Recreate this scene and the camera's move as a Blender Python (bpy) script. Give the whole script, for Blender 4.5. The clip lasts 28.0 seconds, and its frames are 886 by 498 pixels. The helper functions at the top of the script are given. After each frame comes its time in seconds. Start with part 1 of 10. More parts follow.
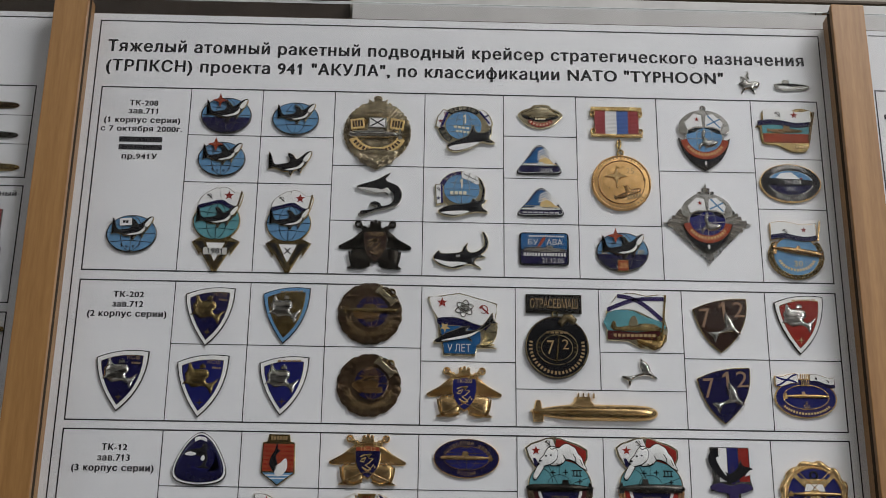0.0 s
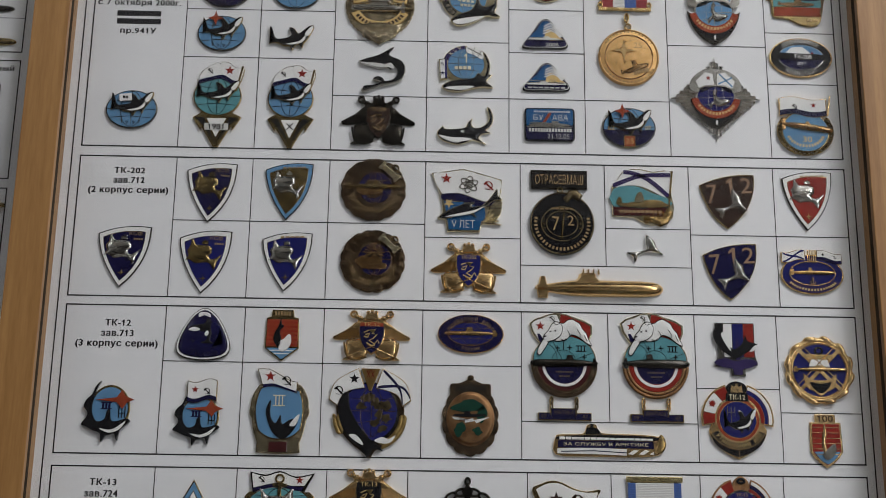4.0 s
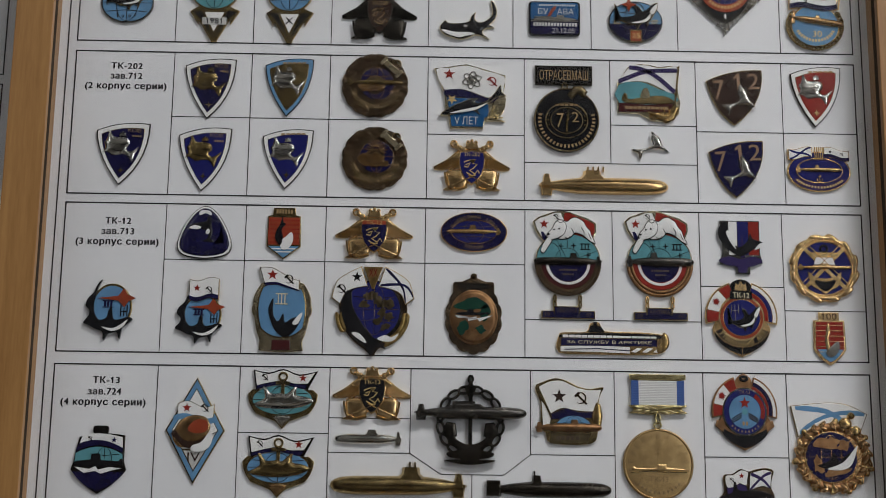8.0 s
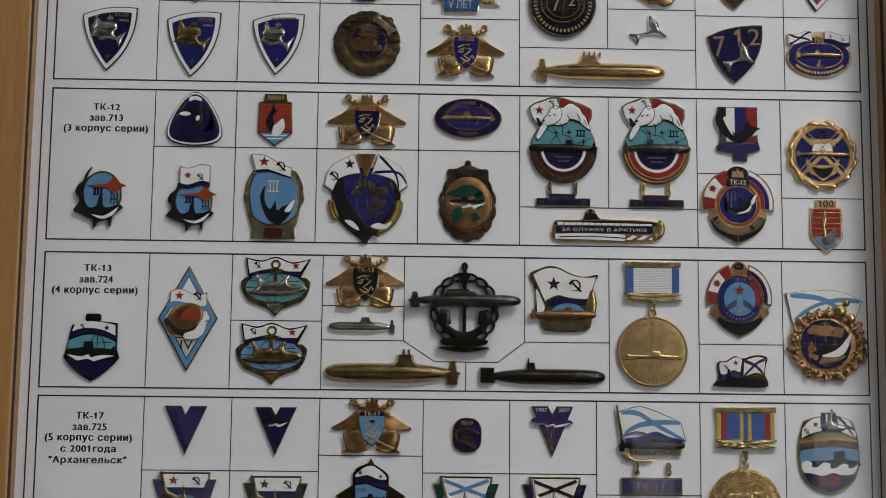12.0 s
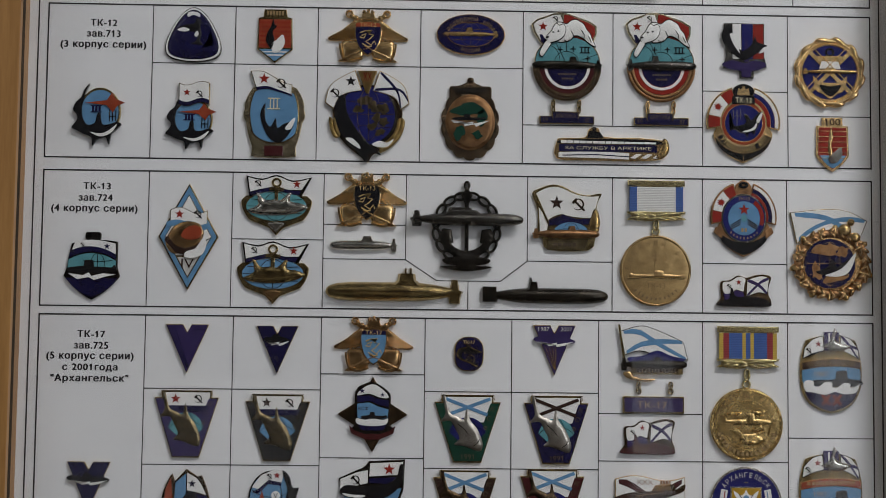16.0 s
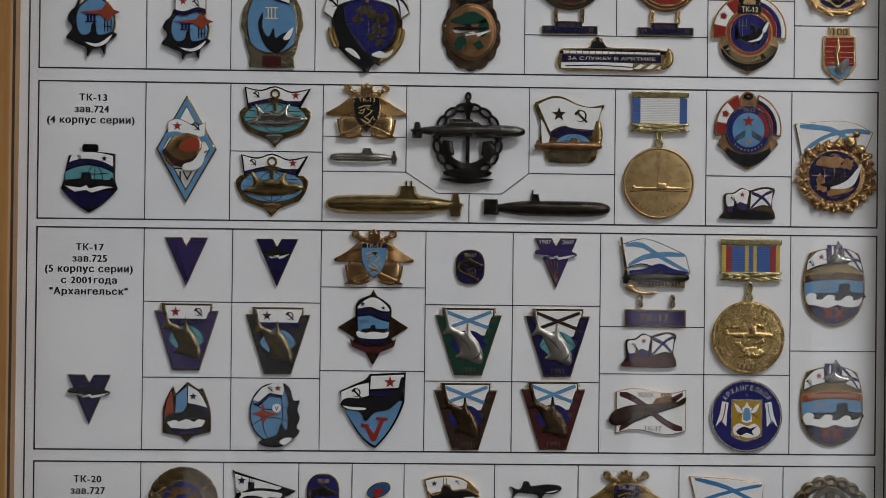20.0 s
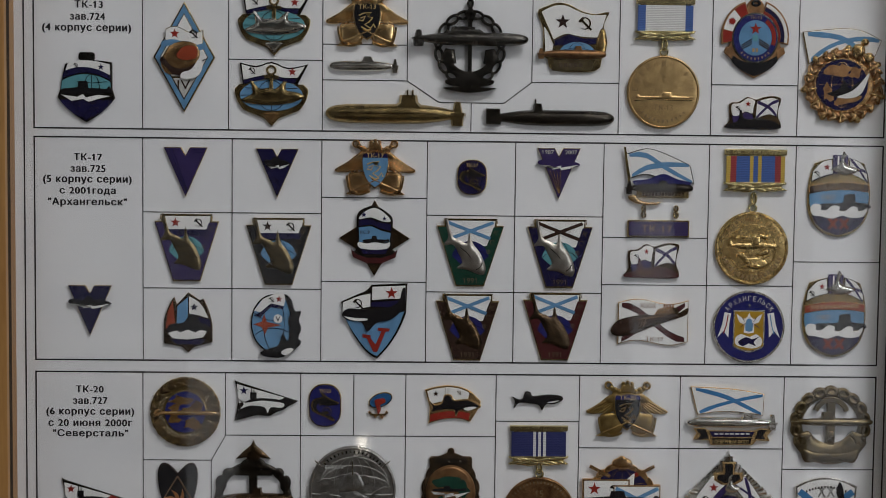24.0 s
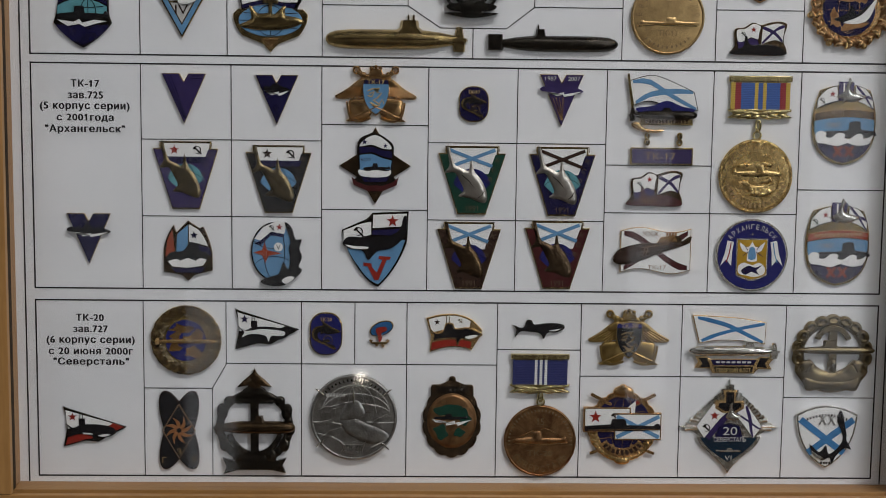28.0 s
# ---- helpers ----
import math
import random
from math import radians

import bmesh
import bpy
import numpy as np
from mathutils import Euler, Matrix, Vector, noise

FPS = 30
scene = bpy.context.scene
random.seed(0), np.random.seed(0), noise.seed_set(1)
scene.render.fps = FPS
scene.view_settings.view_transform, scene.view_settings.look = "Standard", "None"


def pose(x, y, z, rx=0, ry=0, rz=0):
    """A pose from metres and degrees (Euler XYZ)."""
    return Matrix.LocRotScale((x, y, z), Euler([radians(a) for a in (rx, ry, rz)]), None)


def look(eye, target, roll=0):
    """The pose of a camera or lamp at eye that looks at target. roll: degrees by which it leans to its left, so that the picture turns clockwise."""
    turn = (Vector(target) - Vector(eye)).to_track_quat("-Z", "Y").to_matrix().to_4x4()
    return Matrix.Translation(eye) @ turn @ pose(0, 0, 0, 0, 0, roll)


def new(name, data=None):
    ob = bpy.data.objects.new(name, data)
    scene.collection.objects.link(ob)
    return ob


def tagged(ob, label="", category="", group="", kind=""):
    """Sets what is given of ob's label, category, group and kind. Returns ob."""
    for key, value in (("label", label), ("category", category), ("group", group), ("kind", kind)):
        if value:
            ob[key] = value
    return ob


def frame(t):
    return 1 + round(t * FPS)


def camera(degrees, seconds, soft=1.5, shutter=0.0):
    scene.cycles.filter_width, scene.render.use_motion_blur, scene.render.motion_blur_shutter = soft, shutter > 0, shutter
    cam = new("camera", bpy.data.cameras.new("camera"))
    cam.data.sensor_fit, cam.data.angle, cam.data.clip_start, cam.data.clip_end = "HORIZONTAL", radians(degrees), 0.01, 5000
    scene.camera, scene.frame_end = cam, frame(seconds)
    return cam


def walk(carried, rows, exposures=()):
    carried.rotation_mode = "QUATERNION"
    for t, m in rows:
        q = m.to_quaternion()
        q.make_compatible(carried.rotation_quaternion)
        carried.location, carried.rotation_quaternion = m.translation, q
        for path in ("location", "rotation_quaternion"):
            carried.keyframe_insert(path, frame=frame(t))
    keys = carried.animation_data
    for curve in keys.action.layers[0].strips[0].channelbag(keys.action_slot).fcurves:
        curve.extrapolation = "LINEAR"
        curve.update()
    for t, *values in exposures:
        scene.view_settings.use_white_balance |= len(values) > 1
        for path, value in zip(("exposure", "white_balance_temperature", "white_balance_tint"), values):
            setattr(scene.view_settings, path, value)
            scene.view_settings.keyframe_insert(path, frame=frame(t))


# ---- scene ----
EXPOSURES = [(0.0, 0.06), (3.0, 0.06), (8.0, 0.05), (13.0, 0.02), (18.0, -0.02), (21.0, -0.04), (24.0, -0.09), (25.0, 0.13), (26.0, 0.20), (27.0, 0.16), (28.0, 0.12)]
# the camera: a hand-held video camera that tilts slowly down in front of the showcase
cam = camera(36.87, 28.0, soft=0.87)
ROWS = [
    (0, 0.1770, -0.6666, 1.3584, 110.494, -0.669, -1.444),
    (0.5, 0.1764, -0.6662, 1.3588, 109.907, -0.609, -1.493),
    (1, 0.1759, -0.6650, 1.3571, 109.304, -0.570, -1.540),
    (1.5, 0.1756, -0.6619, 1.3528, 108.664, -0.607, -1.550),
    (2, 0.1761, -0.6598, 1.3500, 108.044, -0.644, -1.477),
    (2.5, 0.1768, -0.6590, 1.3497, 107.480, -0.613, -1.378),
    (3, 0.1776, -0.6585, 1.3499, 106.980, -0.628, -1.295),
    (3.5, 0.1780, -0.6569, 1.3489, 106.540, -0.688, -1.257),
    (5.5, 0.1780, -0.6561, 1.3530, 104.957, -0.722, -1.131),
    (6, 0.1773, -0.6557, 1.3548, 104.443, -0.731, -1.151),
    (6.5, 0.1767, -0.6545, 1.3547, 103.783, -0.709, -1.182),
    (7, 0.1765, -0.6535, 1.3541, 103.036, -0.681, -1.206),
    (7.5, 0.1761, -0.6519, 1.3539, 102.258, -0.682, -1.235),
    (8, 0.1758, -0.6508, 1.3529, 101.538, -0.676, -1.276),
    (8.5, 0.1755, -0.6495, 1.3514, 100.894, -0.632, -1.300),
    (9, 0.1756, -0.6480, 1.3500, 100.338, -0.627, -1.300),
    (9.5, 0.1760, -0.6468, 1.3480, 99.796, -0.679, -1.270),
    (10, 0.1761, -0.6455, 1.3473, 99.232, -0.672, -1.267),
    (10.5, 0.1759, -0.6450, 1.3467, 98.672, -0.635, -1.317),
    (11, 0.1762, -0.6441, 1.3461, 98.152, -0.572, -1.397),
    (11.5, 0.1764, -0.6436, 1.3468, 97.674, -0.546, -1.477),
    (12, 0.1763, -0.6431, 1.3478, 97.238, -0.590, -1.508),
    (12.5, 0.1762, -0.6423, 1.3477, 96.758, -0.585, -1.514),
    (13, 0.1762, -0.6418, 1.3475, 96.305, -0.579, -1.508),
    (13.5, 0.1757, -0.6409, 1.3460, 95.886, -0.621, -1.516),
    (15.5, 0.1752, -0.6387, 1.3458, 94.333, -0.635, -1.544),
    (16, 0.1757, -0.6382, 1.3460, 93.937, -0.660, -1.491),
    (16.5, 0.1757, -0.6374, 1.3456, 93.501, -0.686, -1.456),
    (17, 0.1758, -0.6371, 1.3462, 93.020, -0.669, -1.420),
    (17.5, 0.1757, -0.6364, 1.3464, 92.524, -0.667, -1.409),
    (18, 0.1758, -0.6354, 1.3460, 92.060, -0.647, -1.410),
    (18.5, 0.1759, -0.6348, 1.3458, 91.645, -0.655, -1.426),
    (19, 0.1758, -0.6339, 1.3443, 91.235, -0.658, -1.444),
    (19.5, 0.1756, -0.6332, 1.3440, 90.816, -0.663, -1.464),
    (20, 0.1757, -0.6326, 1.3436, 90.410, -0.641, -1.469),
    (20.5, 0.1757, -0.6321, 1.3438, 89.958, -0.640, -1.475),
    (21, 0.1754, -0.6316, 1.3441, 89.475, -0.656, -1.492),
    (21.5, 0.1750, -0.6309, 1.3440, 88.985, -0.669, -1.514),
    (23.5, 0.1755, -0.6282, 1.3470, 86.957, -0.635, -1.452),
    (24, 0.1754, -0.6276, 1.3447, 86.441, -0.652, -1.432),
    (24.5, 0.1758, -0.6269, 1.3441, 85.975, -0.604, -1.413),
    (25, 0.1759, -0.6266, 1.3434, 85.614, -0.584, -1.449),
    (25.5, 0.1757, -0.6263, 1.3437, 85.340, -0.599, -1.477),
    (26, 0.1757, -0.6261, 1.3439, 85.094, -0.616, -1.481),
    (26.5, 0.1757, -0.6256, 1.3454, 84.797, -0.653, -1.464),
    (27, 0.1751, -0.6245, 1.3457, 84.423, -0.682, -1.490),
    (27.5, 0.1741, -0.6239, 1.3434, 84.015, -0.733, -1.517),
    (28, 0.1737, -0.6234, 1.3413, 83.616, -0.679, -1.538),
]
walk(cam, [(t, pose(x, y, z, rx, ry, rz)) for t, x, y, z, rx, ry, rz in ROWS], exposures=EXPOSURES)

# ---- light ----
world = bpy.data.worlds.new("room_dark")
scene.world = world
world.use_nodes = True
world.node_tree.nodes["Background"].inputs[0].default_value = (0.5, 0.52, 0.55, 1)
world.node_tree.nodes["Background"].inputs[1].default_value = 0.02


def area_lamp(name, eye, target, sx, sy, watts, tint):
    data = bpy.data.lights.new(name, "AREA")
    data.shape, data.size, data.size_y, data.energy, data.color = "RECTANGLE", sx, sy, watts, tint
    ob = new(name, data)
    ob.matrix_world = look(eye, target)
    return ob


area_lamp("ceiling_lamp_light", (-0.75, -1.05, 2.735), (-0.75, -1.04, 0), 1.2, 0.3, 4.0, (0.985, 0.972, 0.985))
area_lamp("ceiling_lamp_light", (1.15, -1.05, 2.735), (1.15, -1.04, 0), 1.2, 0.3, 29, (0.985, 0.972, 0.985))
# rear pair added out of view to put glints on the metal
area_lamp("ceiling_lamp_light", (-1.65, -2.6, 2.735), (-1.65, -2.59, 0), 1.2, 0.3, 3, (0.985, 0.972, 0.985))
area_lamp("ceiling_lamp_light", (2.05, -2.6, 2.735), (2.05, -2.59, 0), 1.2, 0.3, 16, (0.985, 0.972, 0.985))
# added side fill, tinted as daylight, set clear of the mirrored view
area_lamp("window_daylight", (-2.45, -3.93, 1.75), (-1.5, 0, 1.5), 1.2, 1.5, 2.5, (0.9, 0.935, 1.0))
area_lamp("window_daylight", (2.85, -3.93, 1.75), (1.9, 0, 1.5), 1.2, 1.5, 28, (0.9, 0.935, 1.0))


# ---- materials ----
def nodes_of(name):
    m = bpy.data.materials.new(name)
    m.use_nodes = True
    nt = m.node_tree
    return m, nt, nt.nodes["Principled BSDF"]


def mottled(name, col, col2, rough=0.5, metal=0.0, size=300.0, bump=0.0, bump_size=800.0, coat=0.0, rough_var=0.0, bump_dist=0.0004):
    """Two colours mixed by noise at two scales, with fine relief; sizes are cycles a metre."""
    m, nt, bs = nodes_of(name)
    tc = nt.nodes.new("ShaderNodeTexCoord")
    n1 = nt.nodes.new("ShaderNodeTexNoise")
    n1.inputs["Scale"].default_value, n1.inputs["Detail"].default_value = size, 4.0
    n2 = nt.nodes.new("ShaderNodeTexNoise")
    n2.inputs["Scale"].default_value, n2.inputs["Detail"].default_value = size * 5.3, 2.0
    info = nt.nodes.new("ShaderNodeObjectInfo")
    add = nt.nodes.new("ShaderNodeVectorMath")
    add.operation = "ADD"
    nt.links.new(tc.outputs["Object"], add.inputs[0])
    nt.links.new(info.outputs["Random"], add.inputs[1])
    nt.links.new(add.outputs[0], n1.inputs["Vector"])
    nt.links.new(add.outputs[0], n2.inputs["Vector"])
    s = nt.nodes.new("ShaderNodeMath")
    s.operation = "MULTIPLY_ADD"
    s.inputs[1].default_value = 0.35
    nt.links.new(n2.outputs["Fac"], s.inputs[0])
    nt.links.new(n1.outputs["Fac"], s.inputs[2])
    ramp = nt.nodes.new("ShaderNodeValToRGB")
    ramp.color_ramp.elements[0].position, ramp.color_ramp.elements[1].position = 0.45, 0.85
    ramp.color_ramp.elements[0].color, ramp.color_ramp.elements[1].color = (*col, 1), (*col2, 1)
    nt.links.new(s.outputs[0], ramp.inputs[0])
    nt.links.new(ramp.outputs[0], bs.inputs["Base Color"])
    bs.inputs["Metallic"].default_value = metal
    bs.inputs["Roughness"].default_value = rough
    if rough_var:
        mr = nt.nodes.new("ShaderNodeMapRange")
        mr.inputs["To Min"].default_value, mr.inputs["To Max"].default_value = rough - rough_var, rough + rough_var
        nt.links.new(n1.outputs["Fac"], mr.inputs["Value"])
        nt.links.new(mr.outputs[0], bs.inputs["Roughness"])
    if coat:
        bs.inputs["Coat Weight"].default_value, bs.inputs["Coat Roughness"].default_value = coat, 0.08
    if bump:
        nb = nt.nodes.new("ShaderNodeTexNoise")
        nb.inputs["Scale"].default_value, nb.inputs["Detail"].default_value = bump_size, 3.0
        nt.links.new(add.outputs[0], nb.inputs["Vector"])
        b = nt.nodes.new("ShaderNodeBump")
        b.inputs["Strength"].default_value, b.inputs["Distance"].default_value = bump, bump_dist
        nt.links.new(nb.outputs["Fac"], b.inputs["Height"])
        nt.links.new(b.outputs[0], bs.inputs["Normal"])
    return m


def wood(name, c1, c2, axis, rough=0.42):
    """Beech-look laminate: long grain along one axis, short dashes of medullary rays."""
    m, nt, bs = nodes_of(name)
    tc = nt.nodes.new("ShaderNodeTexCoord")
    mp = nt.nodes.new("ShaderNodeMapping")
    mp.inputs["Scale"].default_value = [4.0 if k == axis else 110.0 for k in range(3)]
    nt.links.new(tc.outputs["Object"], mp.inputs[0])
    n = nt.nodes.new("ShaderNodeTexNoise")
    n.inputs["Scale"].default_value, n.inputs["Detail"].default_value, n.inputs["Distortion"].default_value = 1.6, 5.0, 0.4
    nt.links.new(mp.outputs[0], n.inputs["Vector"])
    mp2 = nt.nodes.new("ShaderNodeMapping")
    mp2.inputs["Scale"].default_value = [60.0 if k == axis else 500.0 for k in range(3)]
    nt.links.new(tc.outputs["Object"], mp2.inputs[0])
    n2 = nt.nodes.new("ShaderNodeTexNoise")
    n2.inputs["Scale"].default_value, n2.inputs["Detail"].default_value = 1.5, 2.0
    nt.links.new(mp2.outputs[0], n2.inputs["Vector"])
    s = nt.nodes.new("ShaderNodeMath")
    s.operation = "MULTIPLY_ADD"
    s.inputs[1].default_value = 0.4
    nt.links.new(n2.outputs["Fac"], s.inputs[0])
    nt.links.new(n.outputs["Fac"], s.inputs[2])
    ramp = nt.nodes.new("ShaderNodeValToRGB")
    ramp.color_ramp.elements[0].position, ramp.color_ramp.elements[1].position = 0.5, 0.92
    ramp.color_ramp.elements[0].color, ramp.color_ramp.elements[1].color = (*c1, 1), (*c2, 1)
    nt.links.new(s.outputs[0], ramp.inputs[0])
    nt.links.new(ramp.outputs[0], bs.inputs["Base Color"])
    bs.inputs["Roughness"].default_value = rough
    b = nt.nodes.new("ShaderNodeBump")
    b.inputs["Strength"].default_value, b.inputs["Distance"].default_value = 0.15, 0.0003
    nt.links.new(n2.outputs["Fac"], b.inputs["Height"])
    nt.links.new(b.outputs[0], bs.inputs["Normal"])
    return m


def pane(name):
    """Thin showcase glass: clear, with a faint mirror image of the room."""
    m, nt, bs = nodes_of(name)
    nt.nodes.remove(bs)
    out = nt.nodes["Material Output"]
    tr = nt.nodes.new("ShaderNodeBsdfTransparent")
    tr.inputs[0].default_value = (0.957, 0.959, 0.957, 1)
    gl = nt.nodes.new("ShaderNodeBsdfGlossy")
    gl.inputs["Roughness"].default_value = 0.03
    fr = nt.nodes.new("ShaderNodeFresnel")
    fr.inputs[0].default_value = 1.5
    mx = nt.nodes.new("ShaderNodeMixShader")
    nt.links.new(fr.outputs[0], mx.inputs[0])
    nt.links.new(tr.outputs[0], mx.inputs[1])
    nt.links.new(gl.outputs[0], mx.inputs[2])
    nt.links.new(mx.outputs[0], out.inputs[0])
    return m


def glow(name, col, strength):
    m, nt, bs = nodes_of(name)
    bs.inputs["Base Color"].default_value = (*col, 1)
    bs.inputs["Emission Color"].default_value = (*col, 1)
    bs.inputs["Emission Strength"].default_value = strength
    return m


PAPER = mottled("white_paper", (0.72, 0.73, 0.74), (0.78, 0.785, 0.79), 0.6, size=25, bump=0.06, bump_size=900)
INK = mottled("black_ink", (0.012, 0.012, 0.014), (0.03, 0.03, 0.033), 0.6, size=900)
WOOD_UP = wood("beech_laminate_upright", (0.265, 0.128, 0.036), (0.385, 0.205, 0.066), 2)
WOOD_FLAT = wood("beech_laminate_rail", (0.265, 0.128, 0.036), (0.385, 0.205, 0.066), 0)
BLACK_BROWN = mottled("black_brown_board", (0.028, 0.021, 0.016), (0.046, 0.035, 0.027), 0.5, size=30, bump=0.1, bump_size=200)
PALE_BOARD = mottled("pale_laminate", (0.46, 0.45, 0.43), (0.54, 0.53, 0.51), 0.5, size=40, bump=0.05, bump_size=300)
# the shade inside the glass groove, put into the colour
GROOVE = mottled("groove_painted_shade", (0.02, 0.014, 0.01), (0.045, 0.03, 0.02), 0.8, size=200)
GLASS = pane("showcase_glass")
GLASS_EDGE = mottled("ground_glass_edge", (0.42, 0.47, 0.45), (0.75, 0.8, 0.78), 0.25, size=150, bump=0.5, bump_size=300)
# dark tone for the unseen walls, so the glass mirrors less haze
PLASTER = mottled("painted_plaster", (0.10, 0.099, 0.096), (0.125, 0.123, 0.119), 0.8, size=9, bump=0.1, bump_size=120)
CEILING = mottled("ceiling_paint", (0.72, 0.72, 0.7), (0.78, 0.78, 0.76), 0.85, size=6, bump=0.08, bump_size=90)
LINO = mottled("brown_linoleum", (0.14, 0.118, 0.095), (0.19, 0.162, 0.132), 0.45, size=14, bump=0.05, bump_size=150)
BEIGE = mottled("beige_wall_panel", (0.30, 0.27, 0.22), (0.36, 0.33, 0.27), 0.55, size=18, bump=0.1, bump_size=200)
UMBER = mottled("dark_brown_board", (0.075, 0.055, 0.04), (0.11, 0.083, 0.06), 0.5, size=30, bump=0.1, bump_size=200)


for dull in (INK, BLACK_BROWN, UMBER, GROOVE):
    dull.node_tree.nodes["Principled BSDF"].inputs["Specular IOR Level"].default_value = 0.15


# ---- mesh helpers ----
from mathutils import geometry

def link_mesh(name, bm, material, parent=None, label=""):
    me = bpy.data.meshes.new(name)
    bm.to_mesh(me)
    bm.free()
    me.materials.append(material)
    ob = new(name, me)
    if parent:
        ob.parent = parent
    return tagged(ob, label)


part = link_mesh


def thing(name, x, y, z, label, category, group="", kind=""):
    ob = new(name)
    ob.empty_display_size = 0.01
    ob.location = (x, y, z)
    return tagged(ob, label, category, group, kind)


def box_bm(x0, x1, y0, y1, z0, z1, bevel=0.0):
    bm = bmesh.new()
    bmesh.ops.create_cube(bm, size=1.0, matrix=Matrix.LocRotScale(((x0 + x1) / 2, (y0 + y1) / 2, (z0 + z1) / 2), None, (abs(x1 - x0), abs(y1 - y0), abs(z1 - z0))))
    if bevel:
        bmesh.ops.bevel(bm, geom=bm.edges[:], offset=bevel, segments=2, affect="EDGES", profile=0.6)
    return bm


# ---- the room ----
def room_slab(name, label, category, mat, *dims):
    return tagged(link_mesh(name, box_bm(*dims), mat), label, category, kind="structure")


# wall behind the showcase, in painted panels above it
Y_BACK = 0.0170
room_slab("wall_north", "beige painted panel wall behind the showcase", "wall", BEIGE, -3.2, 3.6, Y_BACK, Y_BACK + 0.12, 0.0, 2.8)
room_slab("wall_south", "unseen plastered wall, kept dark to thin the haze in the glass", "wall", PLASTER, -3.2, 3.6, -4.12, -4.0, 0.0, 2.8)
room_slab("wall_west", "unseen plastered side wall, kept dark", "wall", PLASTER, -3.32, -3.2, -4.12, Y_BACK + 0.12, 0.0, 2.8)
room_slab("wall_east", "unseen plastered side wall, kept dark", "wall", PLASTER, 3.6, 3.72, -4.12, Y_BACK + 0.12, 0.0, 2.8)
room_slab("floor", "brown linoleum floor", "floor", LINO, -3.32, 3.72, -4.12, Y_BACK + 0.12, -0.1, 0.0)
room_slab("ceiling", "white painted ceiling", "ceiling", CEILING, -3.32, 3.72, -4.12, Y_BACK + 0.12, 2.8, 2.9)
room_slab("trim", "thin dark joint cover on the wall above the showcase", "trim", UMBER, -3.2, 3.6, Y_BACK - 0.003, Y_BACK, 1.7735, 1.775)
room_slab("wall_board", "dark brown board on the wall above the showcase", "wall board", BLACK_BROWN, -1.4, 0.135, Y_BACK - 0.004, Y_BACK, 1.7475, 1.98)

# added dark panel out of view: deepens the blacks mirrored in glass and enamel
room_slab("wainscot", "unseen dark panel added to the far wall to cut haze in the glass", "wainscot", UMBER, -3.2, 3.6, -4.0, -3.988, 0.0, 1.62)

# ---- the showcase ----
Z0 = 1.160          # foot of the printed table
SHEET_TOP = 0.5865
RAIL_TOP = Z0 - 0.0018
FRONT, GLASS_Y = -0.0205, -0.0150
POSTS = [-0.4615, -0.0169, 0.4160, 0.860]

case = thing("showcase", 0.2, 0, RAIL_TOP - 0.02, "long flat wall showcase of beech laminate with sliding glass panes", "showcase")


def in_case(name, bm, mat, label=""):
    ob = link_mesh(name, bm, mat, None, label)
    ob.parent = case
    ob.matrix_parent_inverse = Matrix.Translation(case.location).inverted()
    return ob


in_case("backboard", box_bm(-0.4705, 0.869, 0.0006, Y_BACK - 0.0003, RAIL_TOP - 0.016, Z0 + SHEET_TOP + 0.001), UMBER, "dark back board of the showcase")
in_case("top_liner", box_bm(0.137, 0.869, 0.004, Y_BACK - 0.0003, Z0 + SHEET_TOP + 0.0012, Z0 + SHEET_TOP + 0.0195, 0.0004), PALE_BOARD, "pale laminate strip above the sheet")
in_case("bottom_rail", box_bm(-0.4705, 0.869, -0.0135, 0.0004, RAIL_TOP - 0.018, RAIL_TOP, 0.0003), WOOD_FLAT, "beech laminate rail behind the glass")
in_case("front_lip", box_bm(-0.4705, 0.869, FRONT, -0.0165, RAIL_TOP - 0.018, RAIL_TOP - 0.0007, 0.0004), WOOD_FLAT, "beech laminate front lip")
in_case("glass_channel", box_bm(-0.47, 0.8685, -0.0165, -0.0135, RAIL_TOP - 0.0178, RAIL_TOP - 0.004), GROOVE, "channel that holds the glass, its shade painted dark")
for px in POSTS:
    hw = 0.0093
    post = in_case("post", box_bm(px - hw, px + hw, FRONT, -0.0165, RAIL_TOP - 0.0004, Z0 + 0.5915, 0.0005), WOOD_UP, "upright front edge of beech laminate")
    for side in (-1, 1):
        liner = link_mesh("post_liner", box_bm(px + side * hw * 0.5, px + side * (hw - 0.0015), -0.0104, 0.0004, RAIL_TOP + 0.0001, Z0 + 0.5913, 0.0003), WOOD_UP, post)
    link_mesh("post_core", box_bm(px - hw + 0.0006, px + hw - 0.0006, -0.0166, -0.0105, RAIL_TOP + 0.0002, Z0 + 0.5911), GROOVE, post, "groove behind the front edge, its shade painted dark")
for a, b in zip(POSTS, POSTS[1:]):
    g = in_case("glass_pane", box_bm(a + 0.0079, b - 0.0079, -0.0161, -0.0141, RAIL_TOP - 0.0036, Z0 + 0.5880), GLASS, "clear sliding glass pane")
    g.visible_shadow = False
    ge = in_case("glass_edge", box_bm(a + 0.0079, b - 0.0079, -0.0162, -0.0140, Z0 + 0.5881, Z0 + 0.5886, 0.0002), GLASS_EDGE, "ground bright upper edge of the glass")
    ge.visible_shadow = False


# ---- printed sheets ----
INK_Y = -0.00052
SHEET_Y = -0.0004


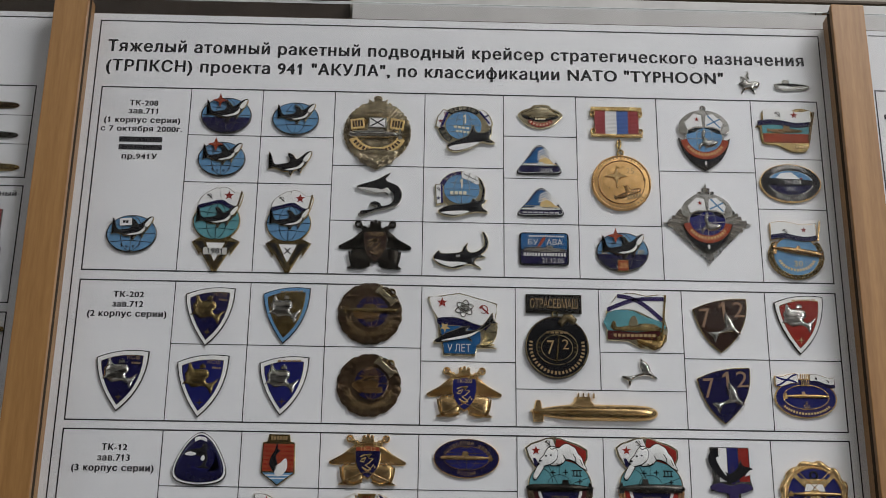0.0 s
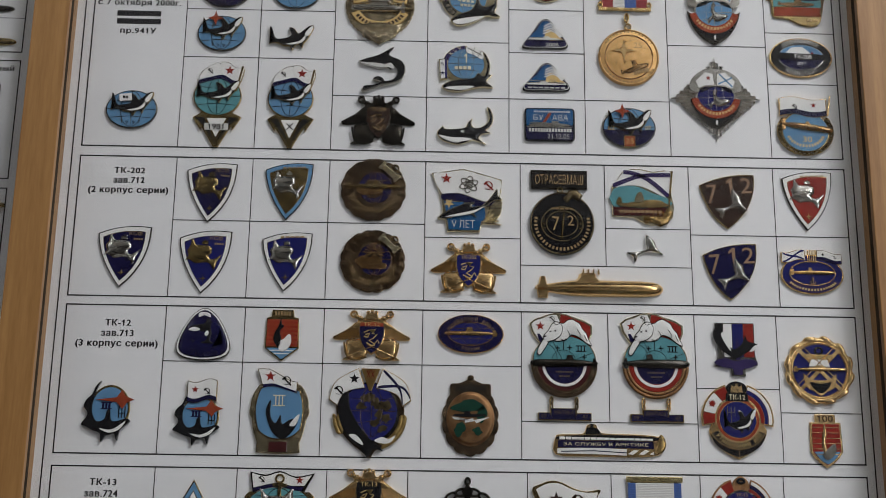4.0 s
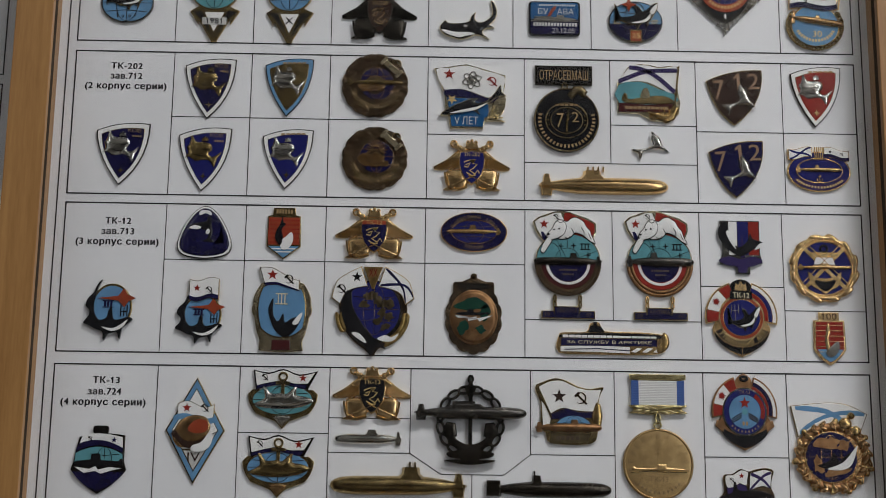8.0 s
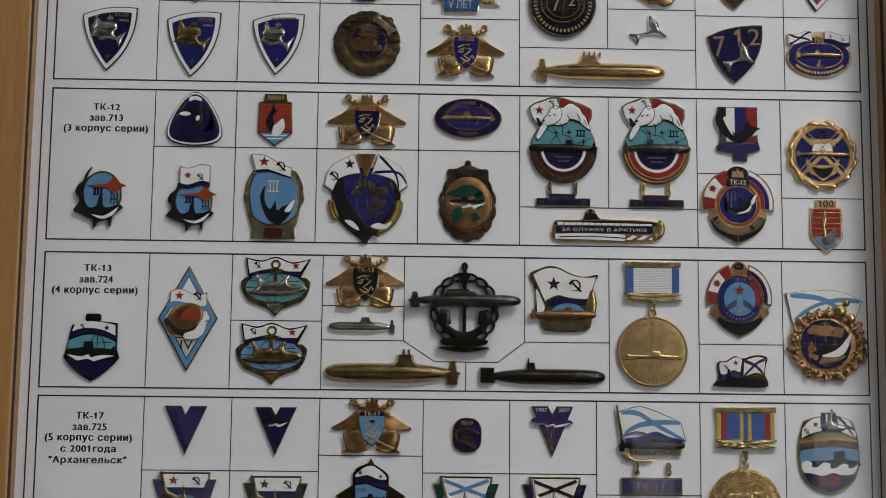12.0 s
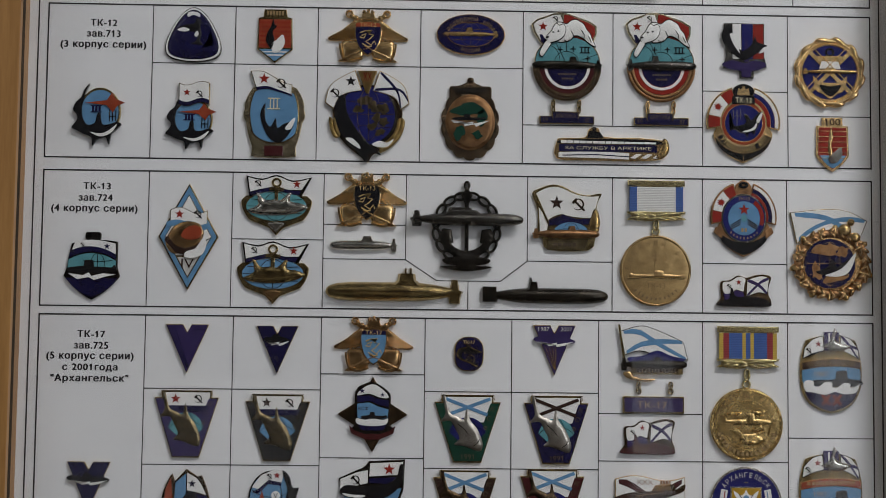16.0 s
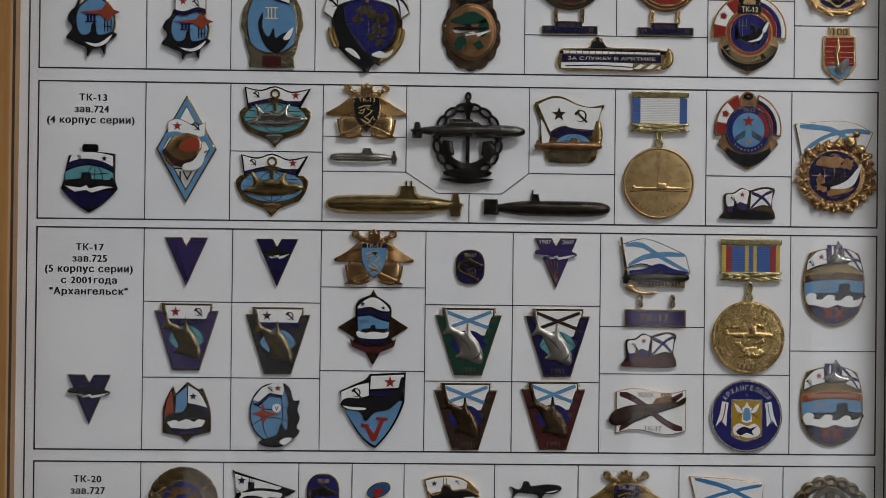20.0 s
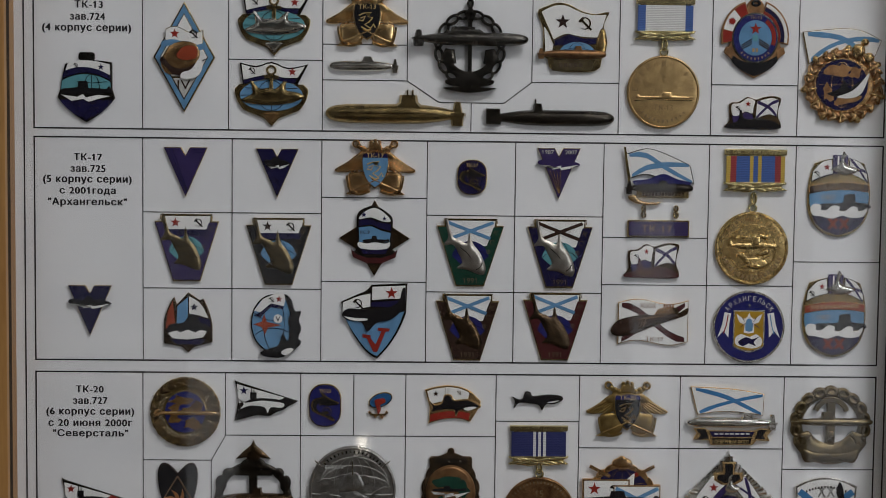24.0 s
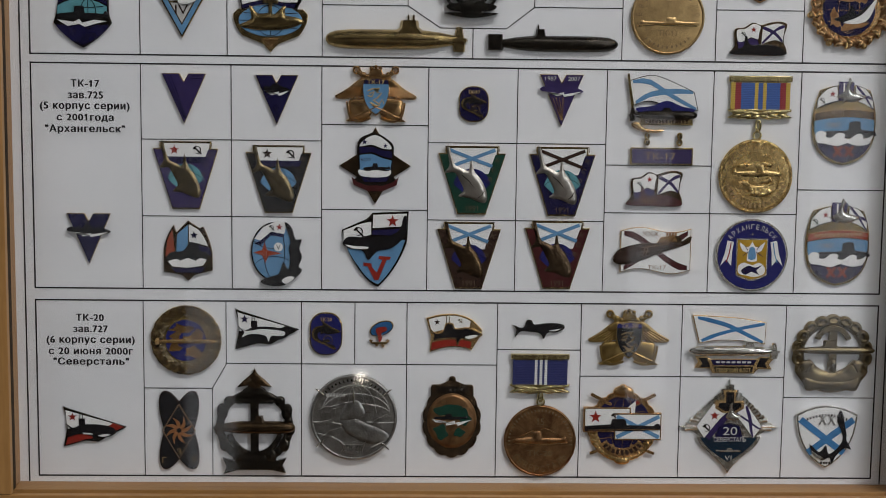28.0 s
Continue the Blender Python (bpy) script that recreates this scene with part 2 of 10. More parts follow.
def bars_bm(bars):
    """Flat printed strokes: rectangles (x0, x1, z0, z1) or slanted strokes (xa, za, xb, zb, width) in millimetres, a hair proud of the paper."""
    bm = bmesh.new()
    for s in bars:
        if len(s) == 4:
            x0, x1, z0, z1 = s
            pts = [(x0, z0), (x1, z0), (x1, z1), (x0, z1)]
        else:
            xa, za, xb, zb, w = s
            d = Vector((xb - xa, zb - za)).normalized() * (w / 2)
            pts = [(xa + d.y, za - d.x), (xb + d.y, zb - d.x), (xb - d.y, zb + d.x), (xa - d.y, za + d.x)]
        fr = [bm.verts.new((x * 0.001, INK_Y, z * 0.001)) for x, z in pts]
        bk = [bm.verts.new((x * 0.001, SHEET_Y + 0.0001, z * 0.001)) for x, z in pts]
        bm.faces.new(fr)
        for i in range(4):
            bm.faces.new((fr[i - 1], fr[i], bk[i], bk[i - 1]))
    bmesh.ops.recalc_face_normals(bm, faces=bm.faces[:])
    return bm


def frame_bars(x0, x1, z0, z1, w):
    h = w / 2
    return [(x0 - h, x1 + h, z0 - h, z0 + h), (x0 - h, x1 + h, z1 - h, z1 + h), (x0 - h, x0 + h, z0 + h, z1 - h), (x1 - h, x1 + h, z0 + h, z1 - h)]


def text_bm(body, width, height=0.0, bold=0.0, depth=0.0, spacing=1.0):
    """Letters as a mesh in the x-z plane, facing -y, centred, fitted to a width (and height) in metres. Each outline is filled with the holes that lie in it."""
    cu = bpy.data.curves.new("letters", "FONT")
    cu.body, cu.space_character, cu.resolution_u, cu.fill_mode = body, spacing, 4, "NONE"
    tmp = bpy.data.objects.new("letters", cu)
    me = bpy.data.meshes.new_from_object(tmp)
    co = [Vector((v.co.x, v.co.y, 0)) for v in me.vertices]
    after = {}
    for e in me.edges:
        after.setdefault(e.vertices[0], []).append(e.vertices[1])
        after.setdefault(e.vertices[1], []).append(e.vertices[0])
    loops, seen = [], set()
    for start in range(len(co)):
        if start in seen or start not in after:
            continue
        loop, prev, here = [start], None, start
        seen.add(start)
        while True:
            step = sorted(n for n in after[here] if n not in seen)
            if not step:
                break
            prev, here = here, step[0]
            seen.add(here)
            loop.append(here)
        if len(loop) > 2:
            loops.append([co[k] for k in loop])
    bpy.data.objects.remove(tmp)
    bpy.data.curves.remove(cu)
    bpy.data.meshes.remove(me)

    if "1" in body:
        # the built-in figure one is a bare stem: give it its flag
        for p in loops:
            ys = [c.y for c in p]
            if len(p) == 4 and min(ys) > -0.01 and max(ys) > 0.66:
                x1, x0, top = max(c.x for c in p), min(c.x for c in p), max(ys)
                p[:] = [Vector(c) for c in ((x1, top, 0), (x1, 0, 0), (x0, 0, 0), (x0, top * 0.74, 0), (x0 - 0.11, top * 0.64, 0), (x0 - 0.11, top * 0.78, 0), (x0 + 0.02, top, 0))]

    def signed(p):
        return sum(a.x * b.y - b.x * a.y for a, b in zip(p, p[1:] + p[:1]))

    def holds(p, q):
        odd = False
        for a, b in zip(p, p[1:] + p[:1]):
            if (a.y > q.y) != (b.y > q.y) and q.x < (b.x - a.x) * (q.y - a.y) / (b.y - a.y) + a.x:
                odd = not odd
        return odd

    holes, outs = [], []
    for p in loops:
        inner = any((signed(p) > 0) != (signed(o) > 0) and abs(signed(o)) > abs(signed(p)) and all(holds(o, c) for c in p[::3]) for o in loops if o is not p)
        (holes if inner else outs).append(p)
    xs = [c.x for p in loops for c in p]
    ys = [c.y for p in loops for c in p]
    sx = width / max(max(xs) - min(xs), 1e-6)
    sy = height / (max(ys) - min(ys)) if height else sx
    mx, my = (max(xs) + min(xs)) / 2, (max(ys) + min(ys)) / 2
    bm = bmesh.new()
    for p in outs:
        polys = [p] + [h for h in holes if all(holds(p, c) for c in h[::3])]
        flat = [Vector((c.x, c.y)) for q in polys for c in q]
        edges, o = [], 0
        for q in polys:
            edges += [(o + k, o + (k + 1) % len(q)) for k in range(len(q))]
            o += len(q)
        cos, _, tris, *_ = geometry.delaunay_2d_cdt(flat, edges, [], 0, 1e-7)
        vs = [bm.verts.new(((c.x - mx) * sx, -depth, (c.y - my) * sy)) for c in cos]
        for tri in tris:
            mid = sum((cos[k] for k in tri), Vector((0, 0))) / len(tri)
            if holds(p, mid) and not any(holds(h, mid) for h in polys[1:]):
                bm.faces.new([vs[k] for k in tri])
    return bm


def print_line(sheet, body, x, z, width, height=0.0):
    bm = text_bm(body, width * 0.001 - 0.0004, height * 0.00093, 0.0, -INK_Y, 1.13)
    stroke = 0.0001 + 0.00002 * height
    base = bm.verts[:] + bm.edges[:] + bm.faces[:]
    for k, (dx, dz) in enumerate(((-1, 0), (1, 0), (0, 0.6))):
        made = bmesh.ops.duplicate(bm, geom=base)["geom"]
        bmesh.ops.translate(bm, verts=[v for v in made if isinstance(v, bmesh.types.BMVert)], vec=(dx * stroke, -0.000012 * (k + 1), dz * stroke))
    ob = link_mesh("text_line", bm, INK, sheet)
    ob.location = (x * 0.001, 0, z * 0.001)
    return ob


def sheet_at(x0, x1, label):
    sh = thing("printed_sheet", x0, 0, Z0, label, "printed sheet")
    link_mesh("paper", box_bm(0, x1 - x0, SHEET_Y, 0.0003, RAIL_TOP - Z0 + 0.0001, SHEET_TOP), PAPER, sh)
    return sh


main = sheet_at(-0.0098, 0.4093, "white printed sheet with a ruled table and a Cyrillic heading")
main.location.x = 0
main.children[0].data.transform(Matrix.Translation((-0.0098, 0, 0)))
OUTER, INNER = 0.66, 0.42
link_mesh("outer_border", bars_bm([(-4.95, -4.3, -1.5, 581.6), (404.15, 404.8, -1.5, 581.6), (-4.95, 404.8, 581.6, 582.25)]), INK, main)

TABLE = {
    # row: foot, top, uprights (x, foot, top), levels (x0, x1, z), slants
    1: (432.0, 540.0, [(49.8, 432, 540), (89.8, 432, 540), (129.8, 432, 540), (179.8, 432, 540), (223.6, 432, 540), (264.1, 432, 540), (309.1, 432, 540), (362.4, 432, 540)],
        [(49.8, 129.8, 511.6), (49.8, 129.8, 483.5), (129.8, 223.6, 495.1), (129.8, 223.6, 462.8), (223.6, 264.1, 514.9), (223.6, 264.1, 489.6), (223.6, 309.1, 462.8), (309.1, 362.4, 495.7), (362.4, 400, 504.3), (362.4, 400, 474.3)], []),
    2: (351.3, 426.4, [(50.2, 351.3, 426.4), (89.8, 351.3, 426.4), (129.9, 351.3, 426.4), (180.0, 351.3, 426.4), (229.4, 351.3, 426.4), (273.5, 371.2, 426.4), (317.6, 351.3, 426.4), (362.1, 351.3, 426.4)],
        [(50.2, 180, 392.1), (180, 229.4, 385.2), (229.4, 317.6, 371.2), (273.5, 317.6, 391.7), (317.6, 400, 389.0)], []),
    3: (271.8, 346.6, [(50.3, 271.8, 346.6), (90.1, 271.8, 346.6), (130, 271.8, 346.6), (179.8, 271.8, 346.6), (229.7, 271.8, 346.6), (273.6, 291, 346.6), (317.5, 271.8, 346.6), (359.3, 271.8, 346.6)],
        [(50.3, 229.7, 318.3), (229.7, 317.5, 290.8), (317.5, 359.3, 308.8), (359.3, 400, 297.1)], []),
    4: (200.6, 265.6, [(50.4, 200.6, 265.6), (90.4, 200.6, 265.6), (134.2, 200.6, 265.6), (173.8, 224.5, 265.6), (232.4, 224.5, 265.6), (273.5, 200.6, 265.6), (317.3, 200.6, 265.6), (358.4, 200.6, 265.6), (204, 200.6, 214.6)],
        [(90.4, 134.2, 233.5), (134.2, 173.8, 241.1), (134.2, 173.8, 224.5), (188.9, 219.5, 214.6), (232.4, 273.5, 224.6), (317.3, 358.4, 224.6)], [(173.8, 224.5, 188.9, 214.6), (219.5, 214.6, 232.4, 224.5)]),
    5: (91.7, 196.5, [(50.4, 91.7, 196.5), (92.1, 91.7, 196.5), (134.1, 91.7, 196.5), (183.7, 91.7, 196.5), (225.3, 91.7, 196.5), (267.1, 91.7, 196.5), (317.2, 91.7, 196.5), (358.5, 91.7, 196.5)],
        [(50.4, 134.1, 161.8), (50.4, 134.1, 126.0), (134.1, 183.7, 169.5), (134.1, 183.7, 129.8), (183.7, 267.1, 161.6), (183.7, 267.1, 125.3), (267.1, 317.2, 152.0), (267.1, 358.5, 129.5), (358.5, 400, 141.2)], []),
    6: (1.4, 86.0, [(50.2, 1.4, 86.0), (89.1, 55.8, 86.0), (82.4, 1.4, 44.0), (124.7, 1.4, 86.0), (149.9, 56.1, 86.0), (174.6, 1.4, 86.0), (217.6, 1.4, 86.0), (257.5, 1.4, 86.0), (305.8, 1.4, 86.0), (355.8, 1.4, 86.0)],
        [(50.2, 82.4, 44.0), (89.1, 217.6, 56.1), (217.6, 257.5, 63.6), (257.5, 355.8, 51.0), (355.8, 400, 41.1)], [(82.4, 44.0, 89.1, 55.8)]),
}
for row, (foot, top, ups, levels, slants) in TABLE.items():
    link_mesh("row_frame", bars_bm(frame_bars(0, 400, foot, top, OUTER)), INK, main)
    h = INNER / 2
    cells = [(x - h, x + h, a, b) for x, a, b in ups] + [(a, b, z - h, z + h) for a, b, z in levels] + [(*s, INNER) for s in slants]
    for one in cells:
        link_mesh("cell_line", bars_bm([one]), INK, main)

print_line(main, "Тяжелый атомный ракетный подводный крейсер стратегического назначения", 197.7, 565.2, 394.0, 10.3)
print_line(main, "(ТРПКСН) проекта 941 \"АКУЛА\", по классификации NATO \"TYPHOON\"", 174.5, 552.6, 347.0, 10.3)
for body, x, z, w, hh in [
    ("ТК-208", 24.1, 530.4, 15.9, 3.5), ("зав.711", 24.1, 525.4, 16.4, 3.5), ("(1 корпус серии)", 24.0, 519.4, 41.9, 4.6), ("с 7 октября 2000г.", 24.1, 514.2, 44.8, 4.5), ("пр.941У", 24.4, 497.6, 19.3, 4.4),
    ("ТК-202", 26.1, 418.6, 16.1, 3.5), ("зав.712", 26.1, 413.2, 16.3, 3.5), ("(2 корпус серии)", 26.1, 407.4, 41.4, 4.6),
    ("ТК-12", 26.6, 337.5, 13.0, 3.5), ("зав.713", 26.6, 332.1, 16.4, 3.5), ("(3 корпус серии)", 26.6, 326.4, 41.2, 4.6),
    ("ТК-13", 25.6, 258.0, 13.2, 3.5), ("зав.724", 25.0, 252.4, 16.4, 3.5), ("(4 корпус серии)", 24.6, 246.8, 41.2, 4.6),
    ("ТК-17", 24.9, 187.2, 13.3, 3.5), ("зав.725", 24.9, 181.8, 16.4, 3.5), ("(5 корпус серии)", 24.6, 176.4, 41.3, 4.6), ("с 2001года", 24.7, 171.2, 26.3, 4.0), ("\"Архангельск\"", 24.6, 165.9, 36.9, 4.5),
    ("ТК-20", 25.2, 77.7, 13.2, 3.5), ("зав.727", 25.4, 72.2, 16.4, 3.5), ("(6 корпус серии)", 25.4, 66.6, 41.4, 4.6), ("с 20 июня 2000г", 25.4, 61.6, 39.6, 3.5), ("\"Северсталь\"", 25.5, 56.3, 35.6, 4.5)]:
    print_line(main, body, x, z, w, hh)
# a proper name is shown as plain bars
link_mesh("name_bars", bars_bm([(12.5, 36.0, 506.6, 509.7), (12.6, 36.2, 501.9, 505.0)]), INK, main)


# ---- badge materials ----
from mathutils import geometry

def enamel(name, col, var=0.75, rough=0.16):
    return mottled(name, tuple(c * var for c in col), col, rough, size=180, bump=0.05, bump_size=500, coat=0.35)


def metal(name, col, dark, rough=0.28, bump=0.25, bump_size=1500.0):
    return mottled(name, dark, col, rough, 1.0, size=260, bump=bump, bump_size=bump_size, rough_var=0.08)


GOLD = metal("bright_gold_plating", (1.0, 0.70, 0.34), (0.84, 0.55, 0.24), 0.22, 0.5, 330)
BRASS = metal("aged_brass", (0.56, 0.42, 0.19), (0.24, 0.165, 0.065), 0.22)
BRONZE = metal("dark_bronze", (0.2, 0.13, 0.07), (0.065, 0.042, 0.022), 0.24, 0.4, 800)
COPPER = metal("copper_gilt", (0.88, 0.56, 0.27), (0.52, 0.29, 0.11), 0.2)
SILVER = metal("nickel_silver", (0.95, 0.94, 0.88), (0.68, 0.66, 0.60), 0.16, 0.4, 400)
STEEL = metal("oxidised_steel", (0.2, 0.19, 0.17), (0.07, 0.066, 0.06), 0.25)
GUN = metal("blackened_metal", (0.09, 0.08, 0.065), (0.025, 0.022, 0.02), 0.24, 0.5, 700)
SILVER_COIN = metal("frosted_coin_silver", (0.46, 0.45, 0.43), (0.27, 0.265, 0.25), 0.34, 0.5, 900)
DARK_COPPER = metal("dark_copper", (0.40, 0.22, 0.10), (0.20, 0.10, 0.045), 0.36)
BRASS_GOLD = metal("dull_gilding", (0.52, 0.36, 0.13), (0.26, 0.17, 0.06), 0.32)
RELIEF_GOLD = metal("cast_gilt_relief", (0.9, 0.62, 0.27), (0.5, 0.32, 0.11), 0.2, 0.7, 700)
RELIEF_BRONZE = metal("cast_bronze_relief", (0.22, 0.15, 0.09), (0.055, 0.036, 0.022), 0.24, 0.9, 900)
RELIEF_BRASS = metal("cast_brass_relief", (0.80, 0.68, 0.46), (0.36, 0.29, 0.17), 0.2, 0.9, 800)
PALE_GOLD = metal("pale_bright_gilding", (1.0, 0.90, 0.64), (0.86, 0.73, 0.45), 0.16, 0.45, 330)
BAR_GOLD = metal("yellow_gilt_bar", (0.84, 0.72, 0.38), (0.60, 0.49, 0.22), 0.22, 0.15, 500)
L_DIM = mottled("dim_bronze_lettering", (0.075, 0.05, 0.03), (0.12, 0.085, 0.05), 0.4, 0.4, size=900)
OLIVE = metal("olive_bronze", (0.29, 0.225, 0.12), (0.13, 0.10, 0.055), 0.3, 0.5, 420)
SATIN = metal("satin_nickel", (0.56, 0.52, 0.46), (0.38, 0.35, 0.31), 0.32, 0.3, 600)
RELIEF_BRASS_DARK = metal("rubbed_bronze_relief", (0.36, 0.25, 0.13), (0.12, 0.08, 0.04), 0.22, 0.9, 900)
WORN_BRASS = metal("worn_medal_brass", (0.72, 0.50, 0.23), (0.50, 0.34, 0.15), 0.36, 0.2, 400)
MEDAL_GOLD = metal("matt_medal_gilding", (0.90, 0.66, 0.29), (0.60, 0.40, 0.15), 0.26, 0.5, 500)
MEDAL_COPPER = metal("matt_medal_copper", (0.90, 0.57, 0.25), (0.66, 0.39, 0.14), 0.3, 0.2, 350)
RAY_SILVER = metal("polished_ray_silver", (0.94, 0.92, 0.86), (0.74, 0.72, 0.66), 0.16, 0.3, 500)
# matt letter tones; on bare metal they paint the relief's lit or shaded side
L_SILVER = mottled("silver_letter_tone", (0.50, 0.50, 0.48), (0.66, 0.66, 0.63), 0.4, 0.35, size=900)
L_GOLD = mottled("gilt_letter_tone", (0.52, 0.36, 0.13), (0.70, 0.50, 0.21), 0.4, 0.4, size=900)
L_PALE = mottled("pale_gilt_letter_tone", (0.66, 0.58, 0.38), (0.82, 0.74, 0.52), 0.35, 0.4, size=900)
L_BRONZE = mottled("bronze_letter_tone", (0.26, 0.17, 0.08), (0.38, 0.26, 0.12), 0.4, 0.4, size=900)
E_NAVY = enamel("navy_enamel", (0.010, 0.009, 0.048))
E_BLUE = enamel("royal_blue_enamel", (0.016, 0.018, 0.125))
E_PURPLE = enamel("violet_enamel", (0.038, 0.026, 0.1))
E_SKY = enamel("sky_blue_enamel", (0.125, 0.28, 0.47))
E_AZURE = enamel("azure_enamel", (0.055, 0.20, 0.42))
E_MID = enamel("mid_blue_enamel", (0.022, 0.105, 0.26))
E_TEAL = enamel("turquoise_enamel", (0.11, 0.31, 0.35))
E_WHITE = enamel("white_enamel", (0.80, 0.80, 0.78), 0.92)
E_RED = enamel("red_enamel", (0.27, 0.025, 0.017))
E_ORANGE = enamel("orange_red_enamel", (0.30, 0.055, 0.024))
E_BLACK = enamel("black_enamel", (0.010, 0.010, 0.012))
E_GREEN = enamel("green_enamel", (0.010, 0.05, 0.033))
E_BROWN = enamel("brown_enamel", (0.035, 0.019, 0.014))
E_MAROON = enamel("maroon_enamel", (0.06, 0.013, 0.014))
E_YELLOW = enamel("yellow_enamel", (0.42, 0.25, 0.025))
NIGHT = enamel("night_blue_enamel", (0.008, 0.022, 0.04))


def ribbed(name, col):
    """Woven medal ribbon."""
    m, nt, bs = nodes_of(name)
    tc = nt.nodes.new("ShaderNodeTexCoord")
    wv = nt.nodes.new("ShaderNodeTexWave")
    wv.bands_direction = "Z"
    wv.inputs["Scale"].default_value, wv.inputs["Distortion"].default_value, wv.inputs["Detail Scale"].default_value = 380.0, 0.6, 2.0
    nt.links.new(tc.outputs["Object"], wv.inputs["Vector"])
    rp = nt.nodes.new("ShaderNodeValToRGB")
    rp.color_ramp.elements[0].color = (*[c * 0.66 for c in col], 1)
    rp.color_ramp.elements[1].color = (*col, 1)
    nt.links.new(wv.outputs["Fac"], rp.inputs[0])
    nt.links.new(rp.outputs[0], bs.inputs["Base Color"])
    b = nt.nodes.new("ShaderNodeBump")
    b.inputs["Strength"].default_value, b.inputs["Distance"].default_value = 0.25, 0.0002
    nt.links.new(wv.outputs["Fac"], b.inputs["Height"])
    nt.links.new(b.outputs[0], bs.inputs["Normal"])
    bs.inputs["Roughness"].default_value = 0.75
    return m


R_WHITE, R_BLUE, R_RED = ribbed("white_ribbon", (0.72, 0.72, 0.70)), ribbed("blue_ribbon", (0.04, 0.105, 0.34)), ribbed("red_ribbon", (0.28, 0.026, 0.03))
R_NAVY, R_GOLD = ribbed("navy_ribbon", (0.013, 0.019, 0.12)), ribbed("gold_ribbon", (0.55, 0.38, 0.06))


# ---- outline helpers: lists of (u, v) ----
def bz(*seq):
    """A closed outline: point, control, point, control, ... (a control of None is a straight side)."""
    out = []
    n = len(seq) // 2
    for i in range(n):
        p, c, e = seq[2 * i], seq[2 * i + 1], seq[(2 * i + 2) % (2 * n)]
        if c is None:
            out.append(p)
        else:
            for k in range(7):
                t = k / 7
                out.append(tuple((1 - t) ** 2 * a + 2 * t * (1 - t) * b + t * t * d for a, b, d in zip(p, c, e)))
    return out


def smooth(pts, n=4):
    """A closed Catmull-Rom curve through the points."""
    out, m = [], len(pts)
    for i in range(m):
        a, b, c, d = (Vector(pts[(i + k) % m]) for k in (-1, 0, 1, 2))
        for k in range(n):
            t = k / n
            out.append(tuple(0.5 * (2 * b + (c - a) * t + (2 * a - 5 * b + 4 * c - d) * t * t + (3 * b - a - 3 * c + d) * t ** 3)))
    return out


def arc(cu, cv, ru, rv, a0, a1, n=16):
    return [(cu + ru * math.cos(radians(a0 + (a1 - a0) * k / n)), cv + rv * math.sin(radians(a0 + (a1 - a0) * k / n))) for k in range(n + 1)]


def ell(cu=0.0, cv=0.0, ru=1.0, rv=1.0, n=36):
    return arc(cu, cv, ru, rv, 0, 360, n)[:-1]


def band(cu, cv, r0u, r0v, r1u, r1v, a0, a1, n=16):
    return arc(cu, cv, r1u, r1v, a0, a1, n) + arc(cu, cv, r0u, r0v, a1, a0, n)


def rec(u0, v0, u1, v1):
    return [(u0, v0), (u1, v0), (u1, v1), (u0, v1)]


def rrec(u0, v0, u1, v1, ru, rv):
    out = []
    for cu, cv, a in ((u1 - ru, v1 - rv, 0), (u0 + ru, v1 - rv, 90), (u0 + ru, v0 + rv, 180), (u1 - ru, v0 + rv, 270)):
        out += arc(cu, cv, ru, rv, a, a + 90, 5)
    return out


def scallop(cu, cv, ru, rv, lobes, deep=0.06, n=6):
    out = []
    for k in range(lobes * n):
        a = 2 * math.pi * k / (lobes * n)
        f = 1 - deep + deep * abs(math.sin(lobes * a / 2)) ** 0.7
        out.append((cu + ru * f * math.cos(a), cv + rv * f * math.sin(a)))
    return out


def flag(u0, v0, u1, v1, wave=0.12, slant=0.0, n=10):
    """A waving flag cloth."""
    w = [wave * math.sin(2 * math.pi * k / n) for k in range(n + 1)]
    lo = [(u0 + (u1 - u0) * k / n, v0 + w[k] + slant * k / n) for k in range(n + 1)]
    hi = [(u0 + (u1 - u0) * k / n, v1 + w[k] + slant * k / n) for k in range(n, -1, -1)]
    return lo + hi


def eased(pts, n=3):
    """A flag given by its foot and its head, each turned into a flowing line."""
    h = len(pts) // 2
    if h > 6:
        return pts
    out = []
    for line in (pts[:h], pts[h:]):
        q = [line[0]] + list(line) + [line[-1]]
        for i in range(1, len(q) - 2):
            a, b, c, d = (Vector(q[i + k]) for k in (-1, 0, 1, 2))
            for k in range(n):
                t = k / n
                out.append(tuple(0.5 * (2 * b + (c - a) * t + (2 * a - 5 * b + 4 * c - d) * t * t + (3 * b - a - 3 * c + d) * t ** 3)))
        out.append(tuple(line[-1]))
    return out


def turn(pts, deg=0.0, su=1.0, sv=1.0, u=0.0, v=0.0):
    c, s = math.cos(radians(deg)), math.sin(radians(deg))
    return [(u + c * a * su - s * b * sv, v + s * a * su + c * b * sv) for a, b in pts]


def mirror(pts):
    return [(-a, b) for a, b in pts]


def area2(pts):
    return sum(a[0] * b[1] - b[0] * a[1] for a, b in zip(pts, pts[1:] + pts[:1]))


